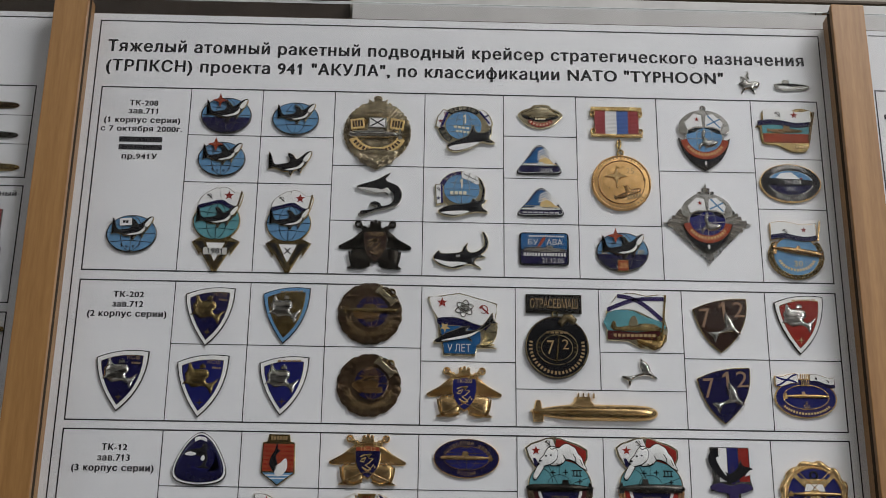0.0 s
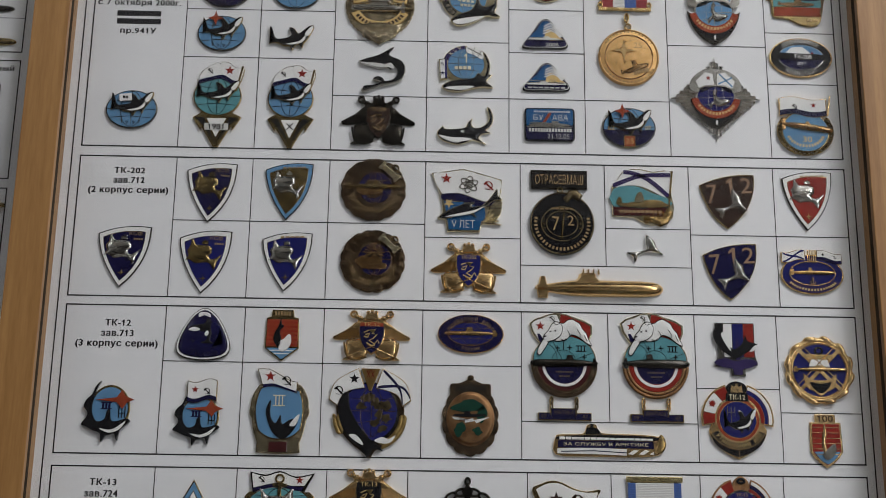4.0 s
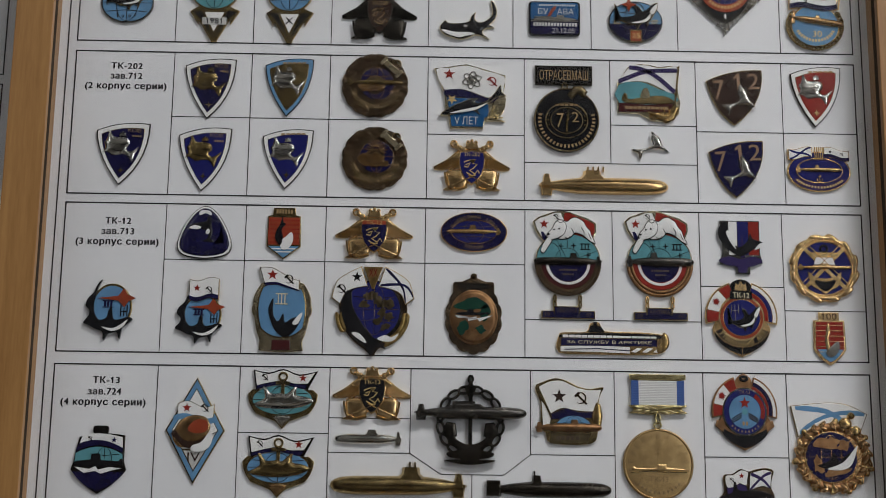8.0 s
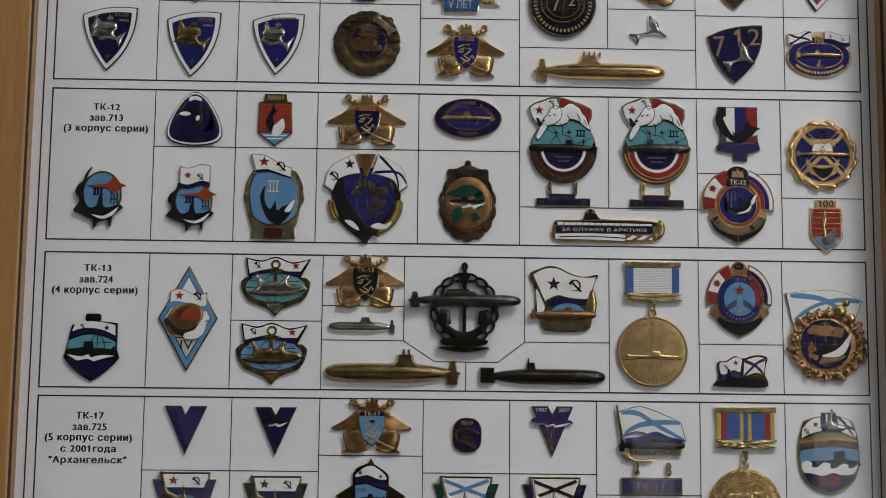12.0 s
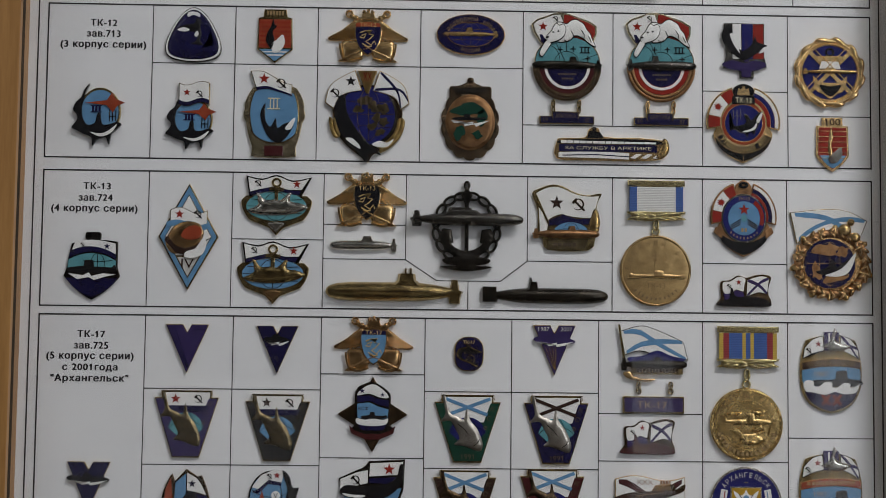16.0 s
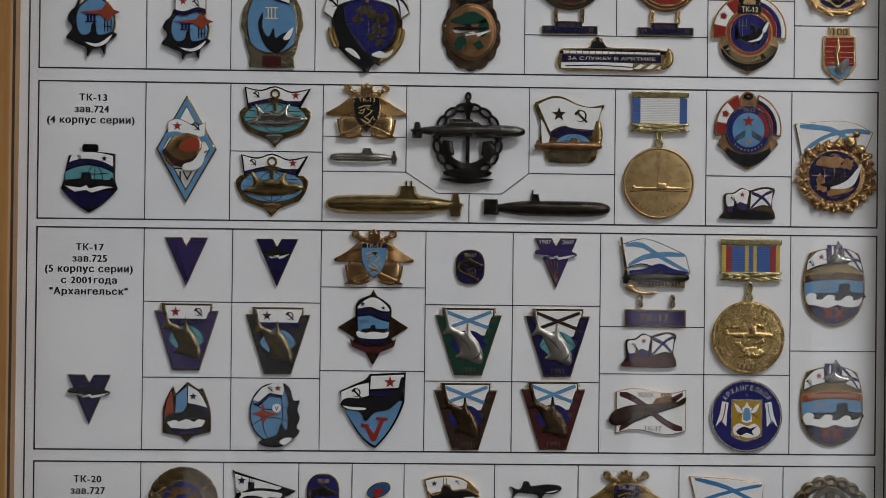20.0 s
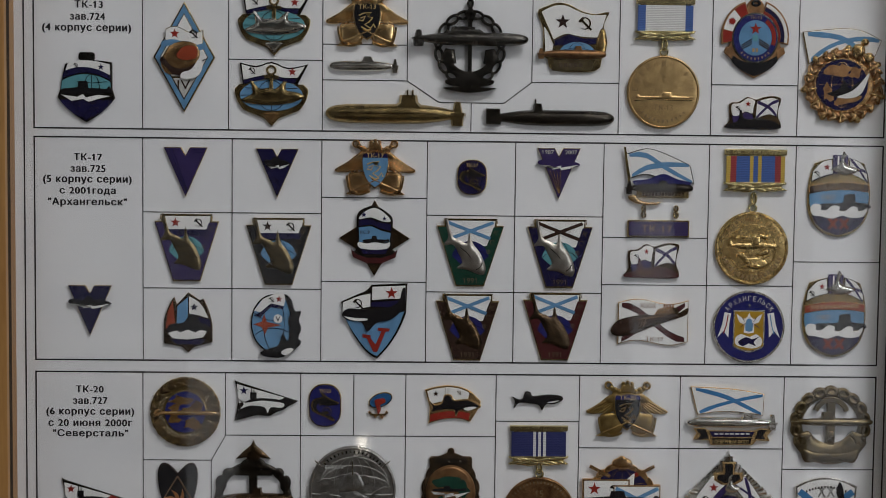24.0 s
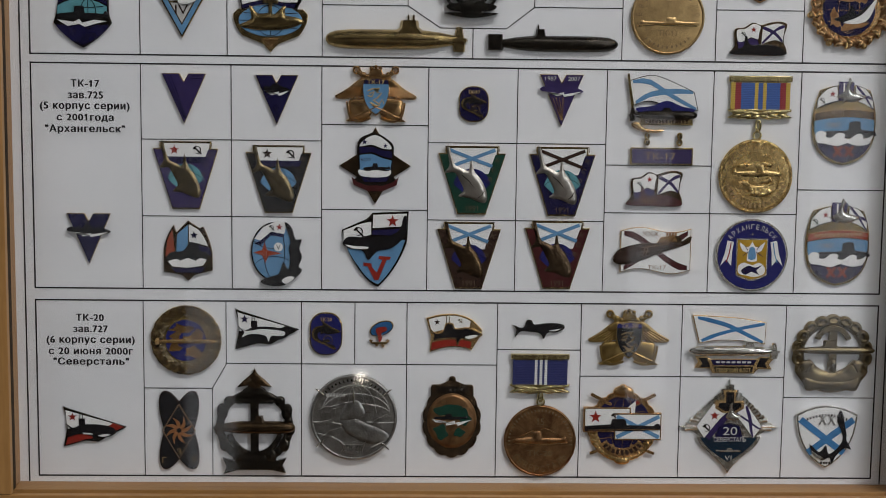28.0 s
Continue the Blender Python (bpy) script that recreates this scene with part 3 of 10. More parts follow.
def inset(pts, d):
    """The outline moved inward by d, corner by corner."""
    if area2(pts) < 0:
        pts = pts[::-1]
    out, m = [], len(pts)
    for i in range(m):
        a, b, c = Vector(pts[i - 1]), Vector(pts[i]), Vector(pts[(i + 1) % m])
        e, f = (b - a), (c - b)
        if e.length < 1e-7 or f.length < 1e-7:
            out.append(tuple(b))
            continue
        e.normalize(), f.normalize()
        n = Vector((-e.y - f.y, e.x + f.x))
        ln = n.length
        if ln < 0.35:
            out.append(tuple(b))
            continue
        n /= ln
        out.append(tuple(b + n * min(d / max(ln / 2, 0.35), d * 2)))
    return out


MM = 0.001


def rings_mesh(name, rings, material, parent, label="", soft=False):
    """Rings of (x, z, depth) in millimetres, outer and lowest first, closed by a face."""
    n = len(rings[0])
    verts = [(x * MM, -d * MM, z * MM) for r in rings for x, z, d in r]
    faces = [(k * n + i, k * n + (i + 1) % n, (k + 1) * n + (i + 1) % n, (k + 1) * n + i) for k in range(len(rings) - 1) for i in range(n)]
    faces.append(tuple((len(rings) - 1) * n + i for i in range(n)))
    me = bpy.data.meshes.new(name)
    me.from_pydata(verts, [], faces)
    if soft:
        me.polygons.foreach_set("use_smooth", [True] * len(faces))
    me.materials.append(material)
    ob = new(name, me)
    ob.parent = parent
    return tagged(ob, label)


def joined(name, solids, material, parent, label="", soft=False):
    """Several closed rings-solids as the one mesh of one part (leaves of a wreath, links of a chain)."""
    verts, faces = [], []
    for rings in solids:
        o, n = len(verts), len(rings[0])
        verts += [(x * MM, -d * MM, z * MM) for r in rings for x, z, d in r]
        faces += [(o + k * n + i, o + k * n + (i + 1) % n, o + (k + 1) * n + (i + 1) % n, o + (k + 1) * n + i) for k in range(len(rings) - 1) for i in range(n)]
        faces.append(tuple(o + (len(rings) - 1) * n + i for i in range(n)))
    me = bpy.data.meshes.new(name)
    me.from_pydata(verts, [], faces)
    if soft:
        me.polygons.foreach_set("use_smooth", [True] * len(faces))
    me.materials.append(material)
    ob = new(name, me)
    ob.parent = parent
    return tagged(ob, label)


def slab_rings(pts, d0, d1, edge):
    if area2(pts) < 0:
        pts = pts[::-1]
    return [[(x, z, d0) for x, z in pts], [(x, z, d1 - edge) for x, z in pts], [(x, z, d1 - edge * 0.25) for x, z in inset(pts, edge * 0.35)], [(x, z, d1) for x, z in inset(pts, edge)]]


def dome_rings(pts, d0, d1, rise):
    if area2(pts) < 0:
        pts = pts[::-1]
    cx, cz = sum(p[0] for p in pts) / len(pts), sum(p[1] for p in pts) / len(pts)
    rings = [[(x, z, d0) for x, z in pts], [(x, z, d1) for x, z in pts]]
    for s in (0.92, 0.78, 0.6, 0.38, 0.15):
        rings.append([(cx + (x - cx) * s, cz + (z - cz) * s, d1 + rise * math.sqrt(1 - s * s)) for x, z in pts])
    return rings


def swollen(name, q, d0, d, rise, mat, parent, label="", fine=0.075):
    """A closed outline in millimetres as a cushion: higher the farther from its edge."""
    if area2(q) < 0:
        q = q[::-1]
    edge = [Vector(p) for p in q]
    A = np.array(q)
    B = np.roll(A, -1, 0)
    size = math.sqrt(abs(area2(q)) / 2)
    step = max(size * fine, 0.12)
    lo, hi = A.min(0), A.max(0)
    gx, gz = np.meshgrid(np.arange(lo[0] + step * .3, hi[0], step), np.arange(lo[1] + step * .3, hi[1], step))
    gx = gx + (np.arange(gx.shape[0]) % 2)[:, None] * step * 0.5
    G = np.stack([gx.ravel(), gz.ravel()], 1)
    def far(P):
        E = B - A
        t = np.clip(((P[:, None] - A) * E).sum(-1) / np.maximum((E * E).sum(-1), 1e-12), 0, 1)
        return np.sqrt((((P[:, None] - A) - t[..., None] * E) ** 2).sum(-1)).min(1)
    z0, z1 = A[:, 1], B[:, 1]
    cross = (z0[None] > G[:, 1:2]) != (z1[None] > G[:, 1:2])
    with np.errstate(divide="ignore", invalid="ignore"):
        xi = A[:, 0] + (G[:, 1:2] - z0) / np.where(z1 == z0, 1e-9, z1 - z0) * (B[:, 0] - A[:, 0])
    G = G[((cross & (G[:, 0:1] < xi)).sum(1) % 2) == 1]
    if len(G):
        G = G[far(G) > step * 0.35]
    pts = edge + [Vector(p) for p in G]
    n = len(edge)
    vs, _, fs, *_ = geometry.delaunay_2d_cdt(pts, [], [list(range(n))], 1, 1e-6)
    P = np.array([tuple(p) for p in vs])
    dist = far(P)
    top = max(dist.max(), 1e-6)
    high = d + rise * np.sqrt(np.clip(1 - (1 - np.clip(dist / (top * 0.8), 0, 1)) ** 2, 0, 1))
    verts = [(x * MM, -h * MM, z * MM) for (x, z), h in zip(P, high)]
    faces = [tuple(f) for f in fs]
    rim = len(verts)
    verts += [(x * MM, -d * MM, z * MM) for x, z in q] + [(x * MM, -d0 * MM, z * MM) for x, z in q]
    smooth_n = len(faces)
    faces += [(rim + i, rim + (i + 1) % n, rim + n + (i + 1) % n, rim + n + i) for i in range(n)]
    me = bpy.data.meshes.new(name)
    me.from_pydata(verts, [], faces)
    me.polygons.foreach_set("use_smooth", [k < smooth_n for k in range(len(faces))])
    me.materials.append(mat)
    ob = new(name, me)
    ob.parent = parent
    return tagged(ob, label)


ORCA = smooth([(-1, -.5), (-.86, -.2), (-.98, .9), (-.88, .62), (-.78, .08), (-.62, -.12), (-.4, -.06), (-.12, .04), (.0, .3), (-.12, .8), (.12, .74), (.3, .36), (.5, .56), (.76, .95), (.98, 1), (.98, .72), (.86, .3), (.72, -.12), (.58, -.4), (.5, -.78), (.36, -.52), (.2, -.62), (.06, -.98), (-.06, -.68), (-.3, -.66), (-.56, -.46), (-.78, -.38)], 3)
ORCA_BELLY = smooth([(-.22, -.52), (.05, -.42), (.32, -.3), (.5, -.08), (.62, .16), (.62, -.12), (.46, -.4), (.2, -.52), (0, -.58)], 3)
ORCA_CHEEK = smooth([(.6, .28), (.7, .58), (.86, .86), (.96, .9), (.93, .66), (.84, .34), (.72, .12)], 3)
WHALE = smooth([(-1, -.75), (-.8, -.35), (-.4, -.15), (0, .05), (.05, .5), (.25, .35), (.3, .1), (.6, .1), (.75, .4), (.7, 1), (.95, .55), (.95, .1), (.75, -.2), (.95, -.55), (.6, -.45), (.3, -.55), (-.3, -.95), (-.75, -.98)], 3)
WHALE_BELLY = smooth([(-.95, -.8), (-.6, -.72), (-.1, -.6), (.2, -.62), (-.3, -.9), (-.7, -.95)], 3)
SHARK = smooth([(-.98, -.42), (-.8, -.1), (-.88, .22), (-.74, .46), (-.64, 1), (-.4, .58), (-.1, .56), (.28, .52), (.46, .32), (.44, .04), (.3, -.12), (.4, -.32), (.62, -.3), (1, -.04), (.78, -.46), (.62, -1), (.36, -.6), (0, -.54), (-.4, -.62), (-.6, -.46), (-.8, -.36)], 3)
LEAP = smooth([(.07, .97), (.3, .78), (.55, .5), (.68, 0), (1, -.43), (.55, -.28), (.3, -.25), (0, -.3), (-.35, -.48), (-.55, -.97), (-.68, -.6), (-.98, -.3), (-.6, -.25), (-.3, -.2), (.05, 0), (0, .45)], 3)
DIVE = smooth([(-.95, 1), (-.6, .75), (-.55, .35), (0, .1), (.05, .75), (.25, .55), (.3, 0), (.6, -.3), (.95, -.75), (.9, -1), (.6, -.95), (.3, -.75), (.05, -.85), (0, -.6), (-.4, -.45), (-.55, -.7), (-.65, -.3), (-.8, .3)], 3)
JUMP = smooth([(-.98, .36), (-.34, .58), (-.05, .7), (.49, 1), (.28, .65), (.82, .4), (1, 0), (.86, -.43), (.4, -.64), (-.1, -.75), (-.75, -1), (-.82, -.82), (-.35, -.75), (-.05, -.58), (-.4, -.47), (-.2, -.36), (.05, -.45), (.12, -.58), (.5, -.48), (.68, -.2), (.62, .05), (.38, .22), (.4, -.05), (.2, .08), (-.1, .02), (-.35, .1), (-.75, .2)], 3)
BEAR = smooth([(-.34, .78), (-.2, .83), (-.03, .8), (.1, .86), (.24, .88), (.36, .84), (.46, .8), (.54, .7), (.64, .63), (.7, .52), (.8, .385), (.63, .42), (.42, .53), (.21, .57), (.06, .48), (-.2, .45), (-.3, .5)], 3)
BEAR_HEAD = smooth([(-.61, .5), (-.58, .58), (-.46, .66), (-.39, .75), (-.31, .8), (-.23, .765), (-.12, .79), (-.04, .71), (-.08, .58), (-.2, .5), (-.36, .455), (-.52, .44)], 3)
BEAR_PAW = smooth([(-.79, .25), (-.7, .19), (-.58, .29), (-.44, .44), (-.42, .54), (-.56, .52), (-.7, .4)], 3)
CROWN = [(-1, -1), (1, -1), (1, -.5), (.85, .2), (.95, .7), (.45, .3), (.2, .55), (.25, 1), (-.25, 1), (-.2, .55), (-.45, .3), (-.95, .7), (-.85, .2), (-1, -.5)]
SUBSIDE = [(-1, 0), (-.92, .42), (-.86, .42), (-.8, .12), (-.5, .2), (-.1, .22), (-.06, .9), (.0, 1), (.28, .95), (.32, .3), (.6, .22), (.88, .12), (1, -.1), (.9, -.4), (.5, -.52), (-.5, -.5), (-.8, -.25), (-.9, -.4), (-.96, -.3)]
SHIELD = bz((-1, .72), (-.1, 1.06), (1, .94), (1, -.25), (-.08, -1), (-.95, -.1))
CREST_SHIELD = bz((-1, .8), (0, 1.15), (1, .8), (1.1, -.5), (0, -1), (-1.1, -.5))
STAR = [(math.sin(k * math.pi / 5) * (1 if k % 2 == 0 else .4), math.cos(k * math.pi / 5) * (1 if k % 2 == 0 else .4)) for k in range(10)]
STAR4_FAT = [(math.sin(k * math.pi / 4) * (1 if k % 2 == 0 else .36), math.cos(k * math.pi / 4) * (1 if k % 2 == 0 else .36)) for k in range(8)]
STAR4 = [(math.sin(k * math.pi / 4) * (1 if k % 2 == 0 else .24), math.cos(k * math.pi / 4) * (1 if k % 2 == 0 else .24)) for k in range(8)]


# raised metal letters take a matt tone with their light or shade painted in
LETTERS = {SILVER: L_SILVER, GOLD: L_GOLD, BRASS: L_GOLD, PALE_GOLD: L_PALE, COPPER: L_GOLD, BRONZE: L_BRONZE}


def blob(seed):
    """An uneven coast line of a small land mass."""
    rng = random.Random(seed)
    return smooth([(math.cos(k * math.tau / 13) * rng.uniform(.45, 1.1), math.sin(k * math.tau / 13) * rng.uniform(.45, 1.1)) for k in range(13)], 2)


class Badge:
    """One pinned badge: an Empty on the paper with its parts. Outlines are given in halves of its width and height, depths in millimetres."""

    def __init__(self, name, x, z, w, h, label, category="badge", group=""):
        self.ob = thing(name, x * MM, SHEET_Y - 0.0001, Z0 + z * MM, label, category, group)
        self.a, self.b = w / 2, h / 2

    def mm(self, pts):
        return [(u * self.a, v * self.b) for u, v in pts]

    def plate(self, pts, mat, d=1.4, name="plate", edge=0.35, label="", d0=0.0, parent=None):
        return rings_mesh(name, slab_rings(self.mm(pts), d0, d, edge), mat, parent or self.ob, label)

    def en(self, pts, mat, d=1.55, name="enamel_field", cut=0.0, parent=None, label=""):
        p = self.mm(pts)
        if cut:
            p = inset(p, cut)
        return rings_mesh(name, slab_rings(p, max(d - 0.7, 0.3), d, 0.12), mat, parent or self.ob, label)

    def dome(self, pts, mat, d0=0.8, d1=1.5, rise=1.0, name="boss", parent=None, label=""):
        return rings_mesh(name, dome_rings(self.mm(pts), d0, d1, rise), mat, parent or self.ob, label, True)

    def wire(self, pts, mat, w=0.3, d=1.75, name="rib", closed=False, parent=None):
        p = self.mm(pts)
        if closed:
            p = p + p[:1]
        left, right = [], []
        for i, q in enumerate(p):
            a, c = Vector(p[max(i - 1, 0)]), Vector(p[min(i + 1, len(p) - 1)])
            t = c - a
            t = t.normalized() if t.length > 1e-6 else Vector((1, 0))
            n = Vector((-t.y, t.x)) * (w / 2)
            left.append((q[0] + n.x, q[1] + n.y))
            right.append((q[0] - n.x, q[1] - n.y))
        return rings_mesh(name, slab_rings(left + right[::-1], d - 0.6, d, 0.05), mat, parent or self.ob)

    def wires(self, lines, mat, w=0.22, d=1.72, name="globe_lines", parent=None):
        sol = []
        for pts in lines:
            p = self.mm(pts)
            left, right = [], []
            for i, q in enumerate(p):
                t = Vector(p[min(i + 1, len(p) - 1)]) - Vector(p[max(i - 1, 0)])
                t = t.normalized() if t.length > 1e-6 else Vector((1, 0))
                left.append((q[0] - t.y * w / 2, q[1] + t.x * w / 2))
                right.append((q[0] + t.y * w / 2, q[1] - t.x * w / 2))
            sol.append(slab_rings(left + right[::-1], d - 0.5, d, 0.04))
        return joined(name, sol, mat, parent or self.ob)

    def globe(self, cu, cv, ru, rv, mat, d=1.72, a0=0, a1=360):
        lines = [arc(cu, cv, ru * f, rv, 90 * s, -90 * s, 12) for f in (0.45,) for s in (1,)] + [arc(cu, cv, -ru * 0.45, rv, 90, -90, 12)]
        lines += [[(cu, cv - rv), (cu, cv + rv)], [(cu - ru, cv), (cu + ru, cv)]]
        for s in (-0.5, 0.5):
            k = math.sqrt(1 - s * s)
            lines.append([(cu - ru * k, cv + rv * s), (cu, cv + rv * s * 0.8), (cu + ru * k, cv + rv * s)])
        return self.wires(lines, mat, 0.3, d)

    def shape(self, pts, u, v, ru, rv, mat, deg=0.0, d=1.9, d0=0.8, name="figure", edge=0.3, flip=False, parent=None, label=""):
        """An outline of its own, placed at (u, v) with half sizes ru, rv of the badge's, turned in the plane."""
        p = mirror(pts) if flip else pts
        q = [(a * ru * self.a, b * rv * self.b) for a, b in p]
        q = [(x + u * self.a, z + v * self.b) for x, z in turn(q, deg)]
        return rings_mesh(name, slab_rings(q, d0, d, edge), mat, parent or self.ob, label, False)

    def puff(self, pts, u, v, ru, rv, mat, deg=0.0, d=1.5, rise=1.2, d0=0.6, name="figure", flip=False, parent=None, label=""):
        """A rounded cast figure: the outline swells towards its middle."""
        p = mirror(pts) if flip else pts
        q = [(a * ru * self.a, b * rv * self.b) for a, b in p]
        q = [(x + u * self.a, z + v * self.b) for x, z in turn(q, deg)]
        return swollen(name, q, d0, d, rise, mat, parent or self.ob, label)

    def ridges(self, lines, mat, name="feathers", parent=None):
        """Ridged tapering slips as one part: each (start, end, width, end width, depth)."""
        vs, fs = [], []
        for p, e, w0, w1, d in lines:
            a, b = Vector((p[0] * self.a, p[1] * self.b)), Vector((e[0] * self.a, e[1] * self.b))
            n = (b - a).normalized()
            n = Vector((-n.y, n.x))
            o, lo = len(vs), d - 0.4 * max(w0, w1)
            for dep in (0.2, lo):
                for c, w in ((a - n * w0 / 2, 0), (b - n * w1 / 2, 0), (b + n * w1 / 2, 0), (a + n * w0 / 2, 0)):
                    vs.append((c.x * MM, -dep * MM, c.y * MM))
            vs += [(a.x * MM, -d * MM, a.y * MM), (b.x * MM, -(d - 0.2) * MM, b.y * MM)]
            fs += [tuple(o + k for k in f) for f in ((0, 1, 5, 4), (1, 2, 6, 5), (2, 3, 7, 6), (3, 0, 4, 7), (4, 5, 9, 8), (6, 7, 8, 9), (5, 6, 9), (7, 4, 8))]
        me = bpy.data.meshes.new(name)
        me.from_pydata(vs, [], fs)
        me.materials.append(mat)
        ob = new(name, me)
        ob.parent = parent or self.ob
        return ob

    def ray(self, deg, r0, r1, w0, w1, mat, d=1.6, name="ray", parent=None):
        """A ridged ray from radius r0 to r1 (halves), w0 and w1 its widths in millimetres."""
        c, s = math.cos(radians(deg)), math.sin(radians(deg))
        def at(r, off, dep):
            return ((c * r * self.a - s * off) * MM, -dep * MM, (s * r * self.b + c * off) * MM)
        lo = d - 0.28 * max(w0, w1) - 0.1
        vs = [at(r, o * w / 2, dep) for dep in (0.2, lo) for r, o, w in ((r0, -1, w0), (r1, -1, w1), (r1, 1, w1), (r0, 1, w0))] + [at(r0, 0, d), at(r1, 0, d - 0.15)]
        me = bpy.data.meshes.new(name)
        me.from_pydata(vs, [], [(0, 1, 5, 4), (1, 2, 6, 5), (2, 3, 7, 6), (3, 0, 4, 7), (4, 5, 9, 8), (6, 7, 8, 9), (5, 6, 9), (7, 4, 8)])
        me.materials.append(mat)
        ob = new(name, me)
        ob.parent = parent or self.ob
        return ob

    def star(self, u, v, r, mat, d=1.8, name="star", deg=0.0, kind=STAR, parent=None):
        q = [(x * r + u * self.a, z * r + v * self.b) for x, z in turn(kind, deg)]
        return rings_mesh(name, slab_rings(q, d - 0.6, d, 0.08), mat, parent or self.ob)

    def sickle(self, u, v, r, mat, d=1.8, parent=None):
        cx, cz = u * self.a, v * self.b
        blade = [(cx + r * 0.8 * math.cos(radians(a)), cz + r * 0.8 * math.sin(radians(a))) for a in range(-130, 111, 20)]
        blade += [(cx - r * 0.1 + r * 0.68 * math.cos(radians(a)), cz + r * 0.68 * math.sin(radians(a))) for a in range(110, -131, -20)]
        haft = [(cx - r * .5, cz + r * .28), (cx - r * .3, cz + r * .48), (cx + r * .95, cz - r * .75), (cx + r * .75, cz - r * .95)]
        head = [(cx - r * .9, cz + r * .3), (cx - r * .65, cz + r * .05), (cx - r * .05, cz + r * .62), (cx - r * .3, cz + r * .88)]
        return joined("hammer_and_sickle", [slab_rings(p, d - 0.5, d, 0.04) for p in (blade, haft, head)], mat, parent or self.ob)

    def text(self, body, u, v, width, mat, height=0.0, d=1.85, deg=0.0, parent=None):
        ob = link_mesh("lettering", text_bm(body, width * MM, height * MM, 0.0, 0.0), LETTERS.get(mat, mat), parent or self.ob)
        ob.matrix_basis = pose(u * self.a * MM, -d * MM, v * self.b * MM, 0, -deg, 0)
        return ob

    def bars(self, u, v, w, h, n, mat, d=1.75, deg=0.0, parent=None):
        """Lettering too worn to read: a row of short strokes."""
        sol = []
        for k in range(n):
            x0 = (-1 + 2 * (k + 0.14) / n) * w
            x1 = (-1 + 2 * (k + 0.86) / n) * w
            q = [(x * self.a, z * self.b) for x, z in rec(x0, -h, x1, h)]
            q = [(x + u * self.a, z + v * self.b) for x, z in turn(q, deg)]
            sol.append(slab_rings(q, d - 0.4, d, 0.06))
        return joined("worn_lettering", sol, LETTERS.get(mat, mat), parent or self.ob)

    def arc_bars(self, cu, cv, ru, rv, a0, a1, n, mat, size=1.3, d=1.75, parent=None):
        """Worn lettering that follows a rim."""
        sol = []
        for k in range(n):
            a = radians(a0 + (a1 - a0) * (k + 0.5) / n)
            x, z = (cu + ru * math.cos(a)) * self.a, (cv + rv * math.sin(a)) * self.b
            q = [(px + x, pz + z) for px, pz in turn(rec(-size * .3, -size * .5, size * .3, size * .5), math.degrees(a) - 90)]
            sol.append(slab_rings(q, d - 0.4, d, 0.06))
        return joined("worn_lettering", sol, LETTERS.get(mat, mat), parent or self.ob)

    def arc_text(self, body, cu, cv, r, a0, a1, mat, size=1.6, d=1.8, inward=False, parent=None):
        """Readable lettering round a rim: one mesh of letters set along an arc (radius in millimetres)."""
        total = bmesh.new()
        letters = [c for c in body]
        for k, c in enumerate(letters):
            if c == " ":
                continue
            a = a0 + (a1 - a0) * (k + 0.5) / len(letters)
            bm = text_bm(c, size * 0.62 * MM, size * MM)
            rot = 90 - a if not inward else -90 - a
            m = pose((cu * self.a + r * math.cos(radians(a))) * MM, -d * MM, (cv * self.b + r * math.sin(radians(a))) * MM, 0, rot, 0)
            bm.transform(m)
            me = bpy.data.meshes.new("letter")
            bm.to_mesh(me)
            bm.free()
            total.from_mesh(me)
            bpy.data.meshes.remove(me)
        return link_mesh("lettering", total, LETTERS.get(mat, mat), parent or self.ob)

    def wreath(self, cu, cv, ru, rv, n, mat, lw=2.2, lh=1.2, d=1.3, rise=0.7, a0=0, a1=360, skew=28, name="wreath", parent=None):
        sol = []
        for k in range(n):
            for side in (-1, 1):
                a = a0 + (a1 - a0) * (k + 0.5) / n
                r = 1 + 0.055 * side
                x, z = (cu + ru * r * math.cos(radians(a))) * self.a, (cv + rv * r * math.sin(radians(a))) * self.b
                leaf = turn(ell(0, 0, lw / 2, lh / 2, 10), a + 90 + side * skew, 1, 1, x, z)
                sol.append(dome_rings(leaf, 0.3, d, rise)[:6])
        return joined(name, sol, mat, parent or self.ob, "", True)

    def chain(self, cu, cv, ru, rv, n, mat, lw=4.6, lh=3.0, th=0.95, d=1.6, a0=0, a1=360, name="chain"):
        """Oval links round a ring, each an open torus."""
        sol = []
        for k in range(n):
            a = a0 + (a1 - a0) * (k + 0.5) / n
            x, z = (cu + ru * math.cos(radians(a))) * self.a, (cv + rv * math.sin(radians(a))) * self.b
            o = turn(ell(0, 0, lw / 2, lh / 2, 16), a + 90, 1, 1, x, z)
            i = turn(ell(0, 0, lw / 2 - th, max(lh / 2 - th, 0.35), 16), a + 90, 1, 1, x, z)
            m1 = [((p[0] * 2 + q[0]) / 3, (p[1] * 2 + q[1]) / 3) for p, q in zip(o, i)]
            m2 = [((p[0] + 2 * q[0]) / 3, (p[1] + 2 * q[1]) / 3) for p, q in zip(o, i)]
            lift = d + 0.5 * (k % 2)
            sol.append([[(x, z, lift - 1.2) for x, z in o], [(x, z, lift) for x, z in o], [(x, z, lift + 0.7) for x, z in m1], [(x, z, lift + 0.7) for x, z in m2], [(x, z, lift) for x, z in i], [(x, z, lift - 1.2) for x, z in i]])
        verts, faces = [], []
